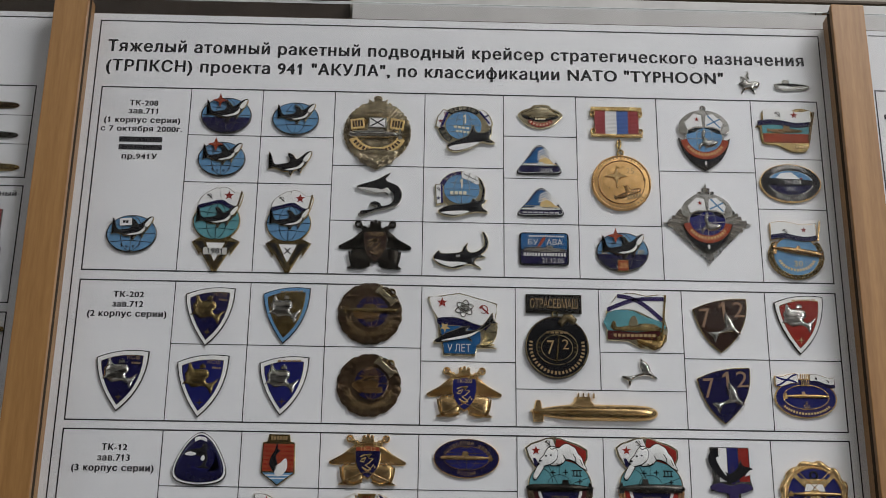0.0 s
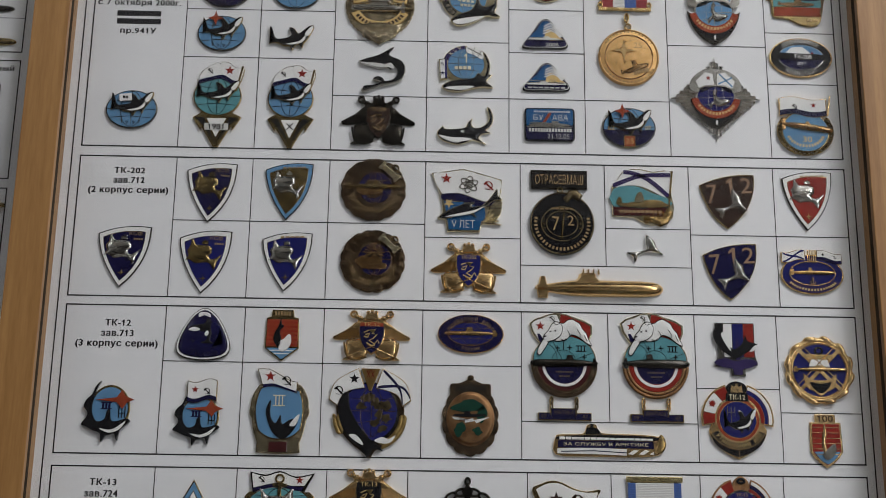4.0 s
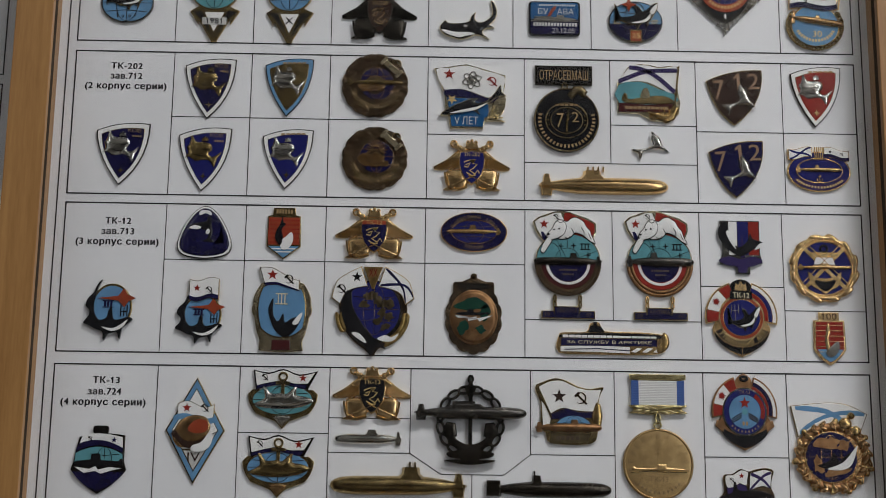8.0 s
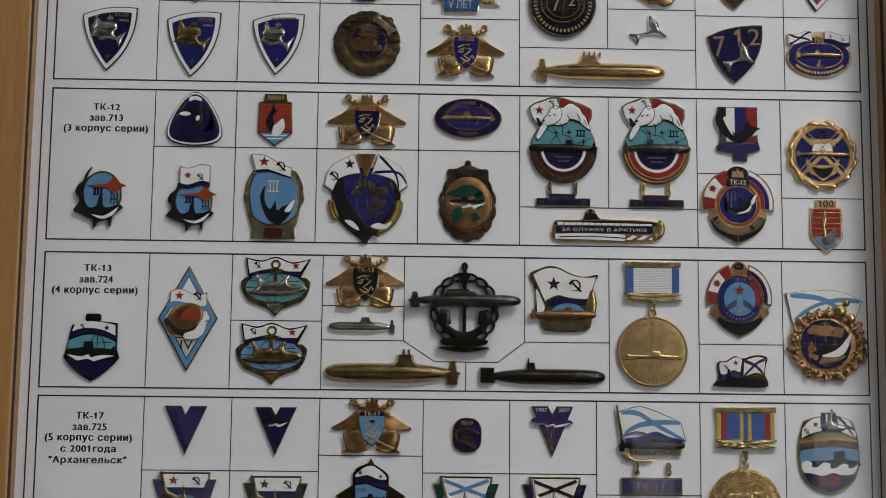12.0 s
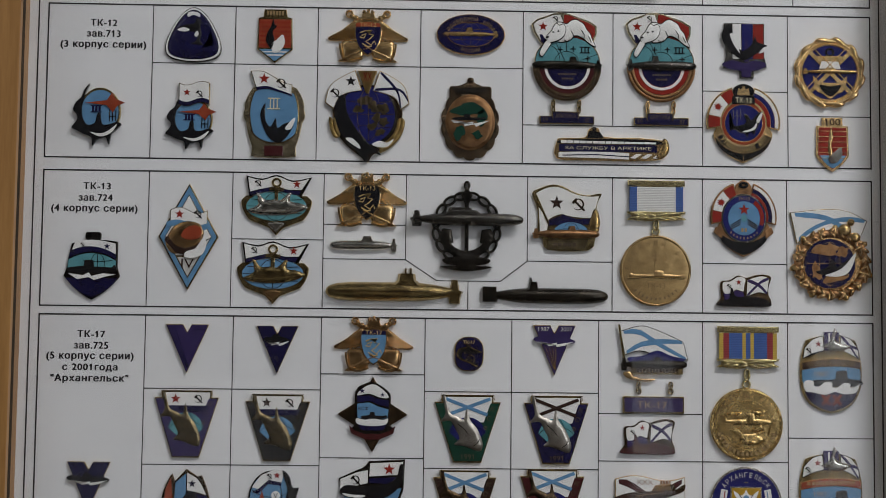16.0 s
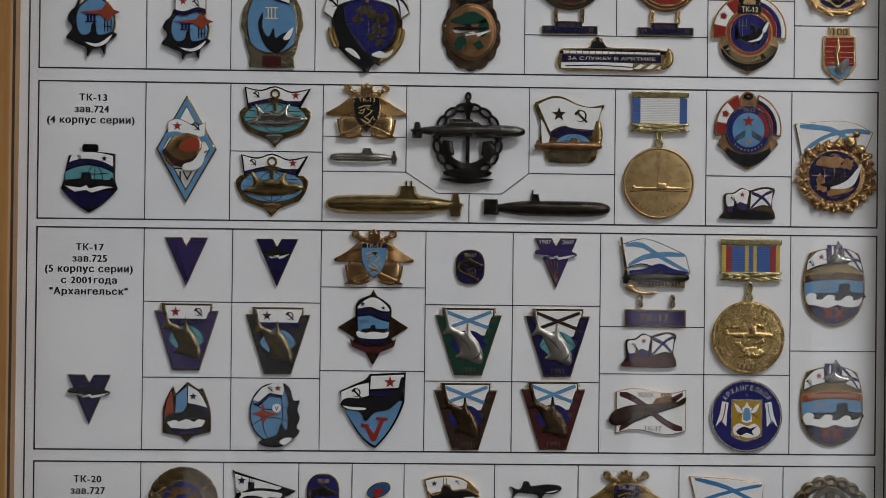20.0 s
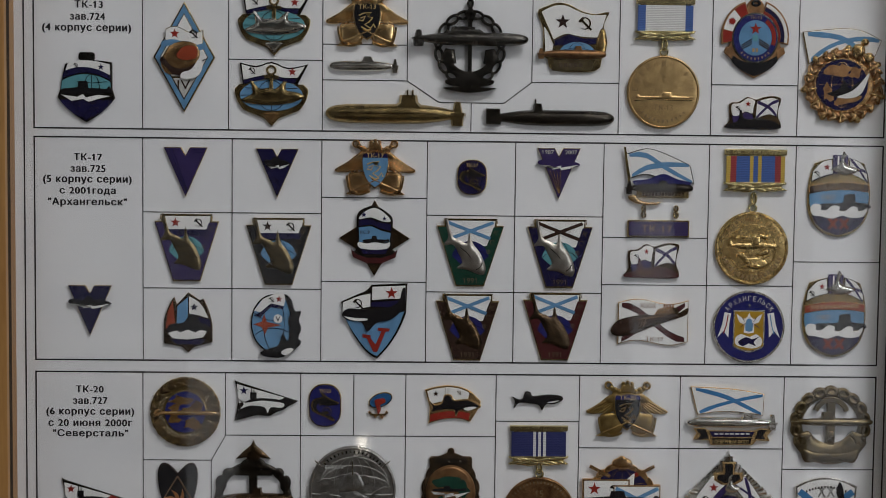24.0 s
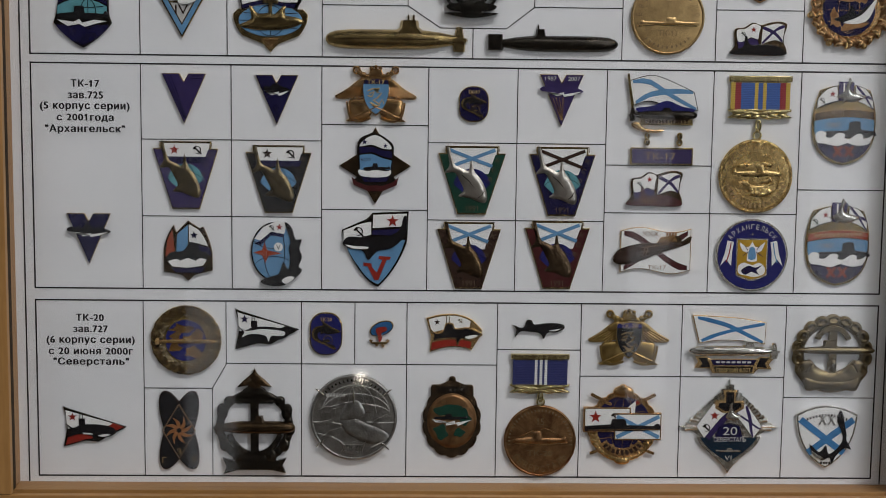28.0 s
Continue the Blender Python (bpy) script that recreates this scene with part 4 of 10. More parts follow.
        for rings in sol:
            o, n_ = len(verts), len(rings[0])
            verts += [(x * MM, -q * MM, z * MM) for r in rings for x, z, q in r]
            faces += [(o + k * n_ + i, o + k * n_ + (i + 1) % n_, o + (k + 1) * n_ + (i + 1) % n_, o + (k + 1) * n_ + i) for k in range(len(rings) - 1) for i in range(n_)]
        me = bpy.data.meshes.new(name)
        me.from_pydata(verts, [], faces)
        me.polygons.foreach_set("use_smooth", [True] * len(faces))
        me.materials.append(mat)
        ob = new(name, me)
        ob.parent = self.ob
        return ob

    def ring(self, cu, cv, ru, rv, th, mat, d=1.8, d0=0.4, name="rim", n=40, parent=None):
        """A rounded rim; th in millimetres."""
        o = self.mm(ell(cu, cv, ru, rv, n))
        rings = [[(x, z, d0) for x, z in o], [(x, z, d - th * 0.25) for x, z in o], [(x, z, d) for x, z in inset(o, th * 0.3)], [(x, z, d) for x, z in inset(o, th * 0.7)], [(x, z, d - th * 0.25) for x, z in inset(o, th)], [(x, z, d0) for x, z in inset(o, th)]]
        k = len(rings[0])
        verts = [(x * MM, -q * MM, z * MM) for r in rings for x, z, q in r]
        faces = [(a * k + i, a * k + (i + 1) % k, (a + 1) * k + (i + 1) % k, (a + 1) * k + i) for a in range(len(rings) - 1) for i in range(k)]
        me = bpy.data.meshes.new(name)
        me.from_pydata(verts, [], faces)
        me.polygons.foreach_set("use_smooth", [True] * len(faces))
        me.materials.append(mat)
        ob = new(name, me)
        ob.parent = parent or self.ob
        return ob

    def hull(self, u, v, ru, rad, mat, d=0.4, flip=False, sail=(-0.05, 0.16, 1.5), name="submarine", fin=1.5, masts=0, deg=0.0):
        """A cast submarine in half relief: ru its half length in the badge's halves, rad its radius in millimetres; sail: centre and half length along the hull, height in radii."""
        L = ru * self.a
        sg = -1 if flip else 1
        prof = [(-1, .08), (-.92, .3), (-.8, .5), (-.62, .75), (-.4, .95), (-.1, 1), (.3, 1), (.65, .98), (.85, .85), (.94, .62), (.985, .35), (1, .05)]
        seg = 10
        verts, faces = [], []
        for s, r in prof:
            for k in range(seg + 1):
                a = math.pi * k / seg
                verts.append((sg * s * L, rad * r * math.cos(a), d + rad * r * math.sin(a)))
        for i in range(len(prof) - 1):
            for k in range(seg):
                q = i * (seg + 1) + k
                faces.append((q, q + 1, q + seg + 2, q + seg + 1))
        def block(x0, x1, z0, z1, t0, t1, lean=0.0):
            o = len(verts)
            for dd, sh in ((t0, 0), (t1, 0.12 * abs(x1 - x0))):
                verts.extend([(sg * (x0 + sh), z0, dd), (sg * (x1 - sh), z0, dd), (sg * (x1 - sh - lean), z1, dd), (sg * (x0 + sh + lean), z1, dd)])
            faces.extend([(o, o + 1, o + 5, o + 4), (o + 1, o + 2, o + 6, o + 5), (o + 2, o + 3, o + 7, o + 6), (o + 3, o, o + 4, o + 7), (o + 4, o + 5, o + 6, o + 7)])
        sc, sl, sh = sail
        block((sc - sl * 1.5) * L, (sc + sl * 1.5) * L, rad * .6, rad * 1.18, d, d + rad * .75, rad * .5)
        block((sc - sl) * L, (sc + sl) * L, rad * .6, rad * (1 + sh), d, d + rad * .65, rad * .18)
        for k in range(masts):
            mx = (sc - sl * .4 + k * sl * .5) * L
            block(mx - rad * .1, mx + rad * .1, rad * (1 + sh) - .1, rad * (1.55 + sh), d, d + rad * .3)
        block(-.96 * L, -.8 * L, 0, rad * fin, d, d + rad * .35, .035 * L)
        block(-.96 * L, -.8 * L, -rad * fin * .9, 0, d, d + rad * .35, -.02 * L)
        block(-1.0 * L, -.78 * L, -rad * .16, rad * .16, d, d + rad * .9)
        c, s_ = math.cos(radians(deg)), math.sin(radians(deg))
        vs = [((c * x - s_ * z + u * self.a) * MM, -q * MM, (s_ * x + c * z + v * self.b) * MM) for x, z, q in verts]
        me = bpy.data.meshes.new(name)
        me.from_pydata(vs, [], faces)
        me.polygons.foreach_set("use_smooth", [len(f) == 4 and i < (len(prof) - 1) * seg for i, f in enumerate(faces)])
        me.materials.append(mat)
        ob = new(name, me)
        ob.parent = self.ob
        return ob

    def anchor(self, u, v, r, mat, deg=0.0, d=1.9, name="anchor"):
        """Shank, stock, ring and flukes; r its half height in millimetres."""
        def tr(p):
            return [(x + u * self.a, z + v * self.b) for x, z in turn([(a * r, b * r) for a, b in p], deg)]
        shank = slab_rings(tr(rec(-.09, -.85, .09, .6)), 0.6, d, 0.1)
        stock = slab_rings(tr(rec(-.38, .38, .38, .52)), 0.6, d, 0.1)
        flukes = slab_rings(tr(band(0, -.25, .6, .55, .8, .78, 185, 355, 12)), 0.6, d, 0.12)
        tips = [slab_rings(tr([(s * .9, -.1), (s * .62, -.45), (s * .45, -.2)]), 0.6, d + .1, 0.06) for s in (-1, 1)]
        loop = slab_rings(tr(band(0, .78, .12, .12, .24, .24, -80, 260, 14)), 0.6, d, 0.08)
        return joined(name, [shank, stock, flukes, loop] + tips, mat, self.ob)

    def navy_flag(self, pts, u_star, v_star, u_em, v_em, r, stripe=0.2, d=1.6, star=None, rim=None):
        """A white naval ensign: white cloth, blue foot, star, hammer and sickle."""
        pts = eased(pts)
        self.plate(pts, rim or BRASS, d - 0.15, "flag", 0.2)
        self.en(pts, E_WHITE, d, "flag_cloth", 0.35)
        n = len(pts) // 2
        lo, hi = pts[:n], pts[n:][::-1]
        foot = lo + [(a[0] + (b[0] - a[0]) * stripe, a[1] + (b[1] - a[1]) * stripe) for a, b in zip(lo, hi)][::-1]
        self.en(foot, E_NAVY, d + 0.08, "blue_stripe", 0.12)
        self.star(u_star, v_star, r, star or E_RED, d + 0.15)
        self.sickle(u_em, v_em, r * 0.95, GUN, d + 0.15)

    def andrew(self, pts, blue, d=1.6, wide=0.16, rim=None):
        """A white flag with a diagonal blue cross."""
        pts = eased(pts)
        self.plate(pts, rim or GOLD, d - 0.15, "flag", 0.2)
        self.en(pts, E_WHITE, d, "flag_cloth", 0.35)
        n = len(pts) // 2
        lo, hi = pts[:n], pts[n:][::-1]
        def at(s, t):
            k = min(int(s * (n - 1)), n - 2)
            f = s * (n - 1) - k
            a = Vector(lo[k]).lerp(Vector(lo[k + 1]), f)
            b = Vector(hi[k]).lerp(Vector(hi[k + 1]), f)
            return tuple(a.lerp(b, t))
        for sgn in (0, 1):
            up = [at(0.05 + 0.9 * k / 8, min(max((k / 8 if not sgn else 1 - k / 8) * 0.9 + 0.05 + wide / 2, 0.03), 0.97)) for k in range(9)]
            dn = [at(0.05 + 0.9 * k / 8, min(max((k / 8 if not sgn else 1 - k / 8) * 0.9 + 0.05 - wide / 2, 0.03), 0.97)) for k in range(9)]
            self.en(dn + up[::-1], blue, d + 0.08 + 0.03 * sgn, "diagonal_band")


# ---- kinds of badge that come more than once ----
def ell_cap(ru, rv, v0, n=20):
    """The part of an ellipse under the level v0."""
    a = math.degrees(math.asin(max(-1, min(1, v0 / rv))))
    return arc(0, 0, ru, rv, 180 - a, 360 + a, n)


def orca_figure(q, u, v, ru, rv, rim=GUN, d=2.3, flip=False, deg=0.0):
    body = q.shape(ORCA, u, v, ru, rv, rim, deg, d, 0.6, "orca", 0.25, flip)
    q.shape(ORCA, u, v, ru * 0.95, rv * 0.93, E_BLACK, deg, d + 0.25, 1.0, "orca_back", 0.3, flip, body)
    q.shape(ORCA_BELLY, u, v, ru, rv, E_WHITE, deg, d + 0.42, 1.2, "orca_belly", 0.12, flip, body)
    q.shape(ORCA_CHEEK, u, v, ru, rv, E_WHITE, deg, d + 0.42, 1.2, "orca_cheek", 0.12, flip, body)


def orca_oval(x, z, w, h, label, star=True, lower=None, flagged=False, year="", numbers=False):
    q = Badge("orca_badge", x, z, w, h, label, "badge", "orca badges")
    q.plate(ell(0, -0.08, 1, 0.9), STEEL, 1.3)
    q.en(ell(0, -0.08, .95, .845), E_SKY, 1.5)
    if lower:
        q.en([(a * .95, b * .845 - .08) for a, b in ell_cap(1, 1, -0.12)], lower, 1.58)
    q.globe(0, -0.08, .93, .83, STEEL, 1.68)
    orca_figure(q, 0.02, 0.14, .82, .58, BRASS)
    if star:
        q.star(-.26, .62, 4.3, E_ORANGE, 2.9, kind=STAR4_FAT)
    if flagged:
        q.en(turn(rec(-.24, -.17, .24, .17), 6, 1, 1, -.24, .44), E_WHITE, 2.7, "flag_cloth")
        q.bars(-.24, .44, .12, .06, 2, E_BLACK, 2.85)
    if year:
        for c, uu in zip(year, (-.36, -.14, .12, .34)):
            q.text(c, uu, -.66 - .06 * (abs(uu) < .2), 1.3, STEEL, 1.9, 1.72)
    if numbers:
        q.text("82", -.68, -.12, 3.4, GOLD, 2.4, 1.75)
        q.text("07", .7, -.1, 3.4, GOLD, 2.4, 1.75)
        q.plate(rec(-.22, -.98, .22, -.45), BRASS, 1.75, "number_tile", 0.2)
        q.en(rec(-.19, -.94, .19, -.49), E_ORANGE, 1.85, "number_field")
        q.text("25", 0, -.71, 4.4, GOLD, 2.9, 1.95)
    return q


def flag_globe(x, z, w, h, mark, label):
    q = Badge("orca_badge", x, z, w, h, label, "badge", "orca badges with a flag")
    q.plate([(-.95, -.32), (-.62, -.2), (.6, -.2), (.98, -.3), (.62, -.62), (.6, -.5), (.1, -1), (-.08, -1), (-.6, -.52), (-.62, -.62)], BRASS, 1.3, "wedge")
    for s in (-1, 1):
        q.en([(s * .88, -.32), (s * .5, -.3), (s * .22, -.62), (s * .02, -.92), (s * .55, -.5)], E_BLACK, 1.45, "black_wing", 0.15)
    q.en([(-.38, -.34), (.38, -.34), (.0, -.78)], E_WHITE, 1.5, "white_wedge")
    if mark == "1981":
        q.plate(rec(-.46, -.62, .48, -.46), L_SILVER, 1.8, "year_tile", 0.2)
        q.text(mark, 0, -.54, 8.0, E_BLACK, 3.0, 1.95)
    else:
        q.text(mark, 0, -.5, 4.2, E_BLACK, 3.6, 1.7)
    q.plate(ell(-.02, .18, .96, .47), BRASS, 1.4, "globe")
    q.en(ell(-.02, .18, .91, .44), E_TEAL if mark == "1981" else E_SKY, 1.55, "globe_sea")
    q.globe(-.02, .18, .9, .43, GUN, 1.7)
    halves = ([(-.78, .5), (-.4, .56), (.12, .62), (.02, .96), (-.35, .9), (-.72, .72)], [(.12, .62), (.5, .5), (.8, .44), (1, .82), (.66, .86), (.38, .97), (.02, .96)])
    for cloth, name in zip(halves, ("flag_hoist", "flag_fly")):
        q.plate(smooth(cloth, 3), BRASS, 1.75, name, 0.2)
        q.en(smooth(cloth, 3), E_WHITE, 1.9, "flag_cloth", .3)
    q.en(smooth([(-.76, .46), (-.4, .52), (.1, .58), (.5, .46), (.76, .4), (.8, .5), (.5, .57), (.14, .68), (-.4, .61), (-.76, .55)], 3), E_NAVY, 2.0, "blue_stripe")
    q.sickle(-.36, .76, 1.7, GUN, 2.05)
    q.star(.42, .78, 2.8, E_RED, 2.05)
    q.wire([(.72, .3), (.94, .88)], BRASS, 1.0, 2.1, "staff")
    orca_figure(q, 0.0, .27, .86, .27, BRASS)
    return q


CREST_LOBE = bz((-.95, .8), (.2, 1.1), (.8, .75), (1.05, .3), (.86, -.45), None, (1, -.78), None, (.72, -.72), (.3, -1.12), (-.2, -.95), (-.8, -.7), (-.95, -.1), None)


def winged_crest(x, z, w, h, met, field, top, tag, label, tag_mat=GOLD):
    q = Badge("winged_badge", x, z, w, h, label, "badge", "winged crest badges")
    dark = met in (RELIEF_BRONZE, BRASS_GOLD)
    for s in (-1, 1):
        # a wing: a back plate with overlapping feathers that sweep out from the shoulder
        wing = q.plate(smooth([(s * .28, .5), (s * .46, .46), (s * .66, .22), (s * 1.0, -.12), (s * .8, -.2), (s * .5, -.12), (s * .3, -.06)], 3), met, .9, "wing", .3)
        q.ridges([((s * (.3 + .015 * k), .45 - .085 * k), (s * (.99 - .1 * k), -.11 - .02 * k), 1.3, .9, 2.0 - .07 * k) for k in range(6)], met, "feathers", wing)
        q.puff(smooth([(s * .26, .56), (s * .42, .5), (s * .54, .3), (s * .42, .2), (s * .28, .3)], 3), 0, 0, 1, 1, met, 0, 1.6, .7, .6, "wing_shoulder", parent=wing)
        lobe = q.dome(smooth([(s * .14, -.2), (s * .42, -.16), (s * .64, -.22), (s * .66, -.5), (s * .62, -.8), (s * .46, -.94), (s * .24, -.92), (s * .1, -.7)], 3), met, .2, .9, 1.1, "lower_lobe")
        q.wire(smooth([(s * .7, -.3), (s * .66, -.7), (s * .56, -.94), (s * .34, -.98), (s * .12, -.86), (s * .34, -.94), (s * .56, -.9), (s * .66, -.68)], 2)[:9], met, 1.0, 1.9, "anchor_arm", parent=lobe)
        q.plate([(s * .56, -.8), (s * .74, -.98), (s * .6, -1), (s * .42, -.92)], met, 1.9, "anchor_fluke", .2, parent=lobe)
        q.ridges([((s * -.1, -.4), (s * .58, -.86), 1.0, .8, 2.4)], met, "anchor_shank")
        q.wire([(s * .14, .42), (s * .46, .76)], met, 1.1, 1.9, "sword_grip")
        for k in range(3):
            q.dome(ell(s * (.2 + .1 * k), .62 + .07 * k, .065, .09, 10), met, .6, 1.6, .6, "garland_bead")
        q.ring(s * .47, .84, .1, .15, .9, met, 2.0, name="hilt_ring", n=16)
    q.plate([(-.4, .44), (.4, .44), (.36, .62), (.2, .7), (-.2, .7), (-.36, .62)], met, 1.5, "crown_band", .3)
    crown = q.shape(CROWN, 0, .8, .17, .19, met, 0, 2.2, .3, "crown", .3)
    for k in (-1, 0, 1):
        q.dome(ell(.1 * k, .92 + .05 * (k == 0), .045, .06, 10), met, .8, 2.0, .4, "crown_knob", crown)
    q.plate([(a * .35, b * .66 - .12) for a, b in CREST_SHIELD], met, 2.0, "shield", .3)
    q.en([(a * .31, b * .6 - .12) for a, b in CREST_SHIELD], field, 2.15, "shield_field")
    q.plate([(-.34, .3), (.34, .3), (.36, .52), (0, .58), (-.36, .52)], met, 2.1, "chief", .2, d0=.8)
    q.en([(-.31, .34), (.31, .34), (.32, .48), (0, .53), (-.32, .48)], top, 2.24, "shield_chief")
    if tag:
        q.text(tag, 0, .42, 8.0, tag_mat, 2.1, 2.35)
    q.wires([[(-.2, .1), (-.08, .18), (.1, .2), (.02, .06), (.14, .02), (.04, -.14), (-.06, -.22), (.08, -.36), (.16, -.2), (.2, -.34)], [(-.16, .0), (-.04, .08), (-.1, -.1), (-.2, -.06)], [(-.14, -.3), (.0, -.42), (.1, -.4)]], LETTERS.get(met, L_BRONZE), .55, 2.45, "shark_emblem")
    return q


def shark_shield(x, z, w, h, rim, field, shark, label, worn=False, sign=BRASS):
    q = Badge("shield_badge", x, z, w, h, label, "badge", "shark shield badges")
    q.plate(SHIELD, GUN, 1.2)
    q.en([(a * .955, b * .965) for a, b in SHIELD], rim, 1.35, "shield_border")
    q.plate([(a * .8 - .005, b * .82 + .01) for a, b in SHIELD], BRASS, 1.42, "inner_line", .1, d0=.6)
    q.en([(a * .78 - .005, b * .80 + .01) for a, b in SHIELD], field, 1.5)
    if worn:
        q.bars(.2, .8, .5, .03, 5, BRONZE, 1.56, 2)
    else:
        q.text("КСФ", .42, .72, 6.6, BRONZE, 2.3, 1.6, -4)
        q.bars(.52, .54, .18, .03, 4, BRONZE, 1.6, -4)
    s0 = q.puff(SHARK, -.06, .22, .7, .5, shark, 0, 1.6, .75, .8, "shark")
    q.wires([[(.24, .3), (.1, .24), (-.1, .27), (-.26, .22)], [(-.4, .12), (-.2, .06), (.0, .06)]], GUN, .4, 2.35, "mouth_line", s0)
    q.shape(CROWN, .0, .6, .12, .075, shark, 0, 2.0, 1.0, "crown", .15)
    q.star(-.02, -.55, 2.4, sign, 1.6, "compass_star", kind=STAR4)
    return q


COPPER_RED = mottled("red_copper_inlay", (0.36, 0.15, 0.06), (0.50, 0.22, 0.09), 0.35, 0.5, size=900)
COPPER_FILL = mottled("dull_copper_fill", (0.20, 0.12, 0.07), (0.30, 0.19, 0.12), 0.35, 0.5, size=900)
SHIELD712 = bz((-1, .55), (-.1, 1.0), (1, .96), (1.12, -.2), (-.02, -1), (-.75, -.55))


def shield_712(x, z, w, h, field, label):
    q = Badge("shield_badge", x, z, w, h, label, "badge", "shields with number")
    q.plate(SHIELD712, BRASS, 1.3)
    q.en([(a * .96, b * .96) for a, b in SHIELD712], field, 1.5)
    q.text("7", -.56, .22, 5.6, COPPER_FILL, 10.5, 1.62, 3)
    q.text("1", .08, .52, 3.4, COPPER_FILL, 8.6, 1.62, 3)
    q.text("2", .68, .55, 6.0, COPPER_FILL, 8.4, 1.62, 3)
    q.puff(LEAP, .12, -.12, .62, .58, SILVER, 0, 1.7, 1.3, .9, "shark")
    return q


def medal(x, z, r, bx, bz_, bw, bh, label, stripes, face, bar, wing=True):
    """A ribboned medal: bar at (bx, bz), disc of radius r at (x, z)."""
    q = Badge("medal", x, z, 2 * r, 2 * r, label, "medal", "medals with ribbon bars")
    ox, oz = (bx - x) / r, (bz_ - z) / r
    hw, hh = bw / 2 / r, bh / 2 / r
    side = .86
    m = q.plate(rec(ox - hw * side, oz - hh * .8, ox + hw * side, oz + hh * .8), bar, 1.4, "bar", .3)
    rib = .94 if wing else .86
    edges = [-rib + 2 * rib * e for e in stripes[0]]
    for k, mat in enumerate(stripes[1]):
        q.plate(rec(ox + hw * edges[k], oz - hh * (.62 if wing else .8), ox + hw * edges[k + 1], oz + hh * (.68 if wing else .76)), mat, 1.7, "ribbon_stripe", .04, d0=.9, parent=m)
    q.plate(rec(ox - hw, oz + hh * .72, ox + hw, oz + hh * 1.0), bar, 2.2, "top_rail", .4, d0=.5, parent=m)
    q.plate(rec(ox - hw, oz - hh * (.66 if wing else .96), ox + hw, oz - hh * (.55 if wing else .78)), bar, 2.1, "bottom_rail", .3, d0=.5, parent=m)
    if not wing:
        for s in (-1, 1):
            for v in (-.62, .58):
                q.ring(ox + s * hw * .93, oz + hh * v, .09, .12, .7, bar, 2.1, name="frame_ear", n=14, parent=m)
    if wing:
        leaves = []
        for s in (-1, 1):
            for k in range(3):
                for up in (-1, 1):
                    cx, cz = (ox + s * hw * (.2 + .29 * k)) * r, (oz - hh * (.82 - .1 * up - .03 * k)) * r
                    leaves.append(dome_rings(turn(smooth([(-3.4, 0), (-.8, 1.05), (3.8, .1), (-.6, -.9)], 3), (0 if s > 0 else 180) + s * up * 14, 1, 1, cx, cz), .6, 1.7 + .12 * (up > 0) + .05 * k, .8))
        joined("laurel_branch", leaves, bar, m, "", True)
    q.ring(ox * .4, (oz - hh + 1.06) / 2 + .06, .085, .17, .75, bar, 2.0, name="link")
    q.ring(0, 1.1, .12, .12, .65, bar, 1.9, name="loop")
    q.dome(ell(0, 0, 1, 1, 56), face, .0, 1.6, .35, "disc")
    q.ring(0, 0, .985, .985, .8, face, 2.2, .6, "rim", 56)
    return q


# ---- heading ----
q = Badge("shark_pin", 362.6, 551.1, 12.2, 15.0, "small silver shark pin beside the heading", "pin")
q.puff(smooth([(-1, -.1), (-.7, .15), (-.75, .5), (-.35, .35), (-.1, .1), (.5, .15), (1, 0), (.8, -.4), (.35, -.5), (.45, -.95), (.1, -.6), (-.4, -.6), (-.8, -1), (-.7, -.5)], 3), 0, 0, 1, 1, SILVER, 0, .6, 1.2, 0, "shark")
q.puff(smooth([(-.1, -.5), (.2, -.6), (.12, .2), (.35, .6), (.1, .5), (0, 1), (-.12, .4), (-.3, .2)], 3), -.1, .55, .6, .45, SILVER, 0, .6, .8, 0, "tail_fin")
q = Badge("submarine_pin", 386.5, 549.3, 19.9, 7.5, "small black and white enamel submarine pin", "pin")
q.plate(smooth([(-1, -.2), (-.95, .35), (-.4, .45), (.3, .4), (.8, .2), (1, -.1), (.8, -.5), (0, -.75), (-.7, -.7)], 3), SILVER, 1.2)
q.en(smooth([(-.9, .1), (-.4, .35), (.3, .3), (.9, -.05), (.5, .02), (.1, -.1), (-.3, .0)], 3), E_BLACK, 1.4, "hull_top")
q.en([(-.85, -.05), (-.2, -.1), (-.3, -.3), (.2, -.2), (.15, -.4), (.9, -.15), (.6, -.45), (-.1, -.6), (-.7, -.5)], E_WHITE, 1.4, "hull_wave", .1)
q.plate(rrec(-.55, .3, -.15, .95, .1, .2), SILVER, 1.5, "sail", .3)

# ---- first row ----
orca_oval(70.2, 524.3, 28.0, 24.2, "oval enamel badge with orca, red star and navy lower half", True, E_NAVY)
orca_oval(108.5, 523.1, 25.9, 22.2, "oval sky-blue globe badge with an orca", False)
orca_oval(69.4, 497.9, 26.1, 23.0, "oval blue badge with orca, red star and year", True, None, False, "1997")
q = Badge("orca_pin", 106.7, 495.0, 24.0, 14.8, "black and white enamel orca pin in gilt", "pin")
orca_figure(q, 0, 0, 1, 1, BRASS, 1.6)
orca_oval(24.6, 453.2, 27.0, 23.9, "oval blue badge with orca carrying a white flag", False, None, True, "1997")
orca_oval(287.1, 448.3, 28.3, 24.9, "oval orca badge numbered 82, 25 and 07", True, E_NAVY, False, "", True)
flag_globe(69.5, 456.2, 26.5, 48.3, "1981", "orca on a globe under a naval flag, dated 1981")
flag_globe(108.1, 455.7, 25.3, 47.0, "X", "orca on a globe under a naval flag, marked X")

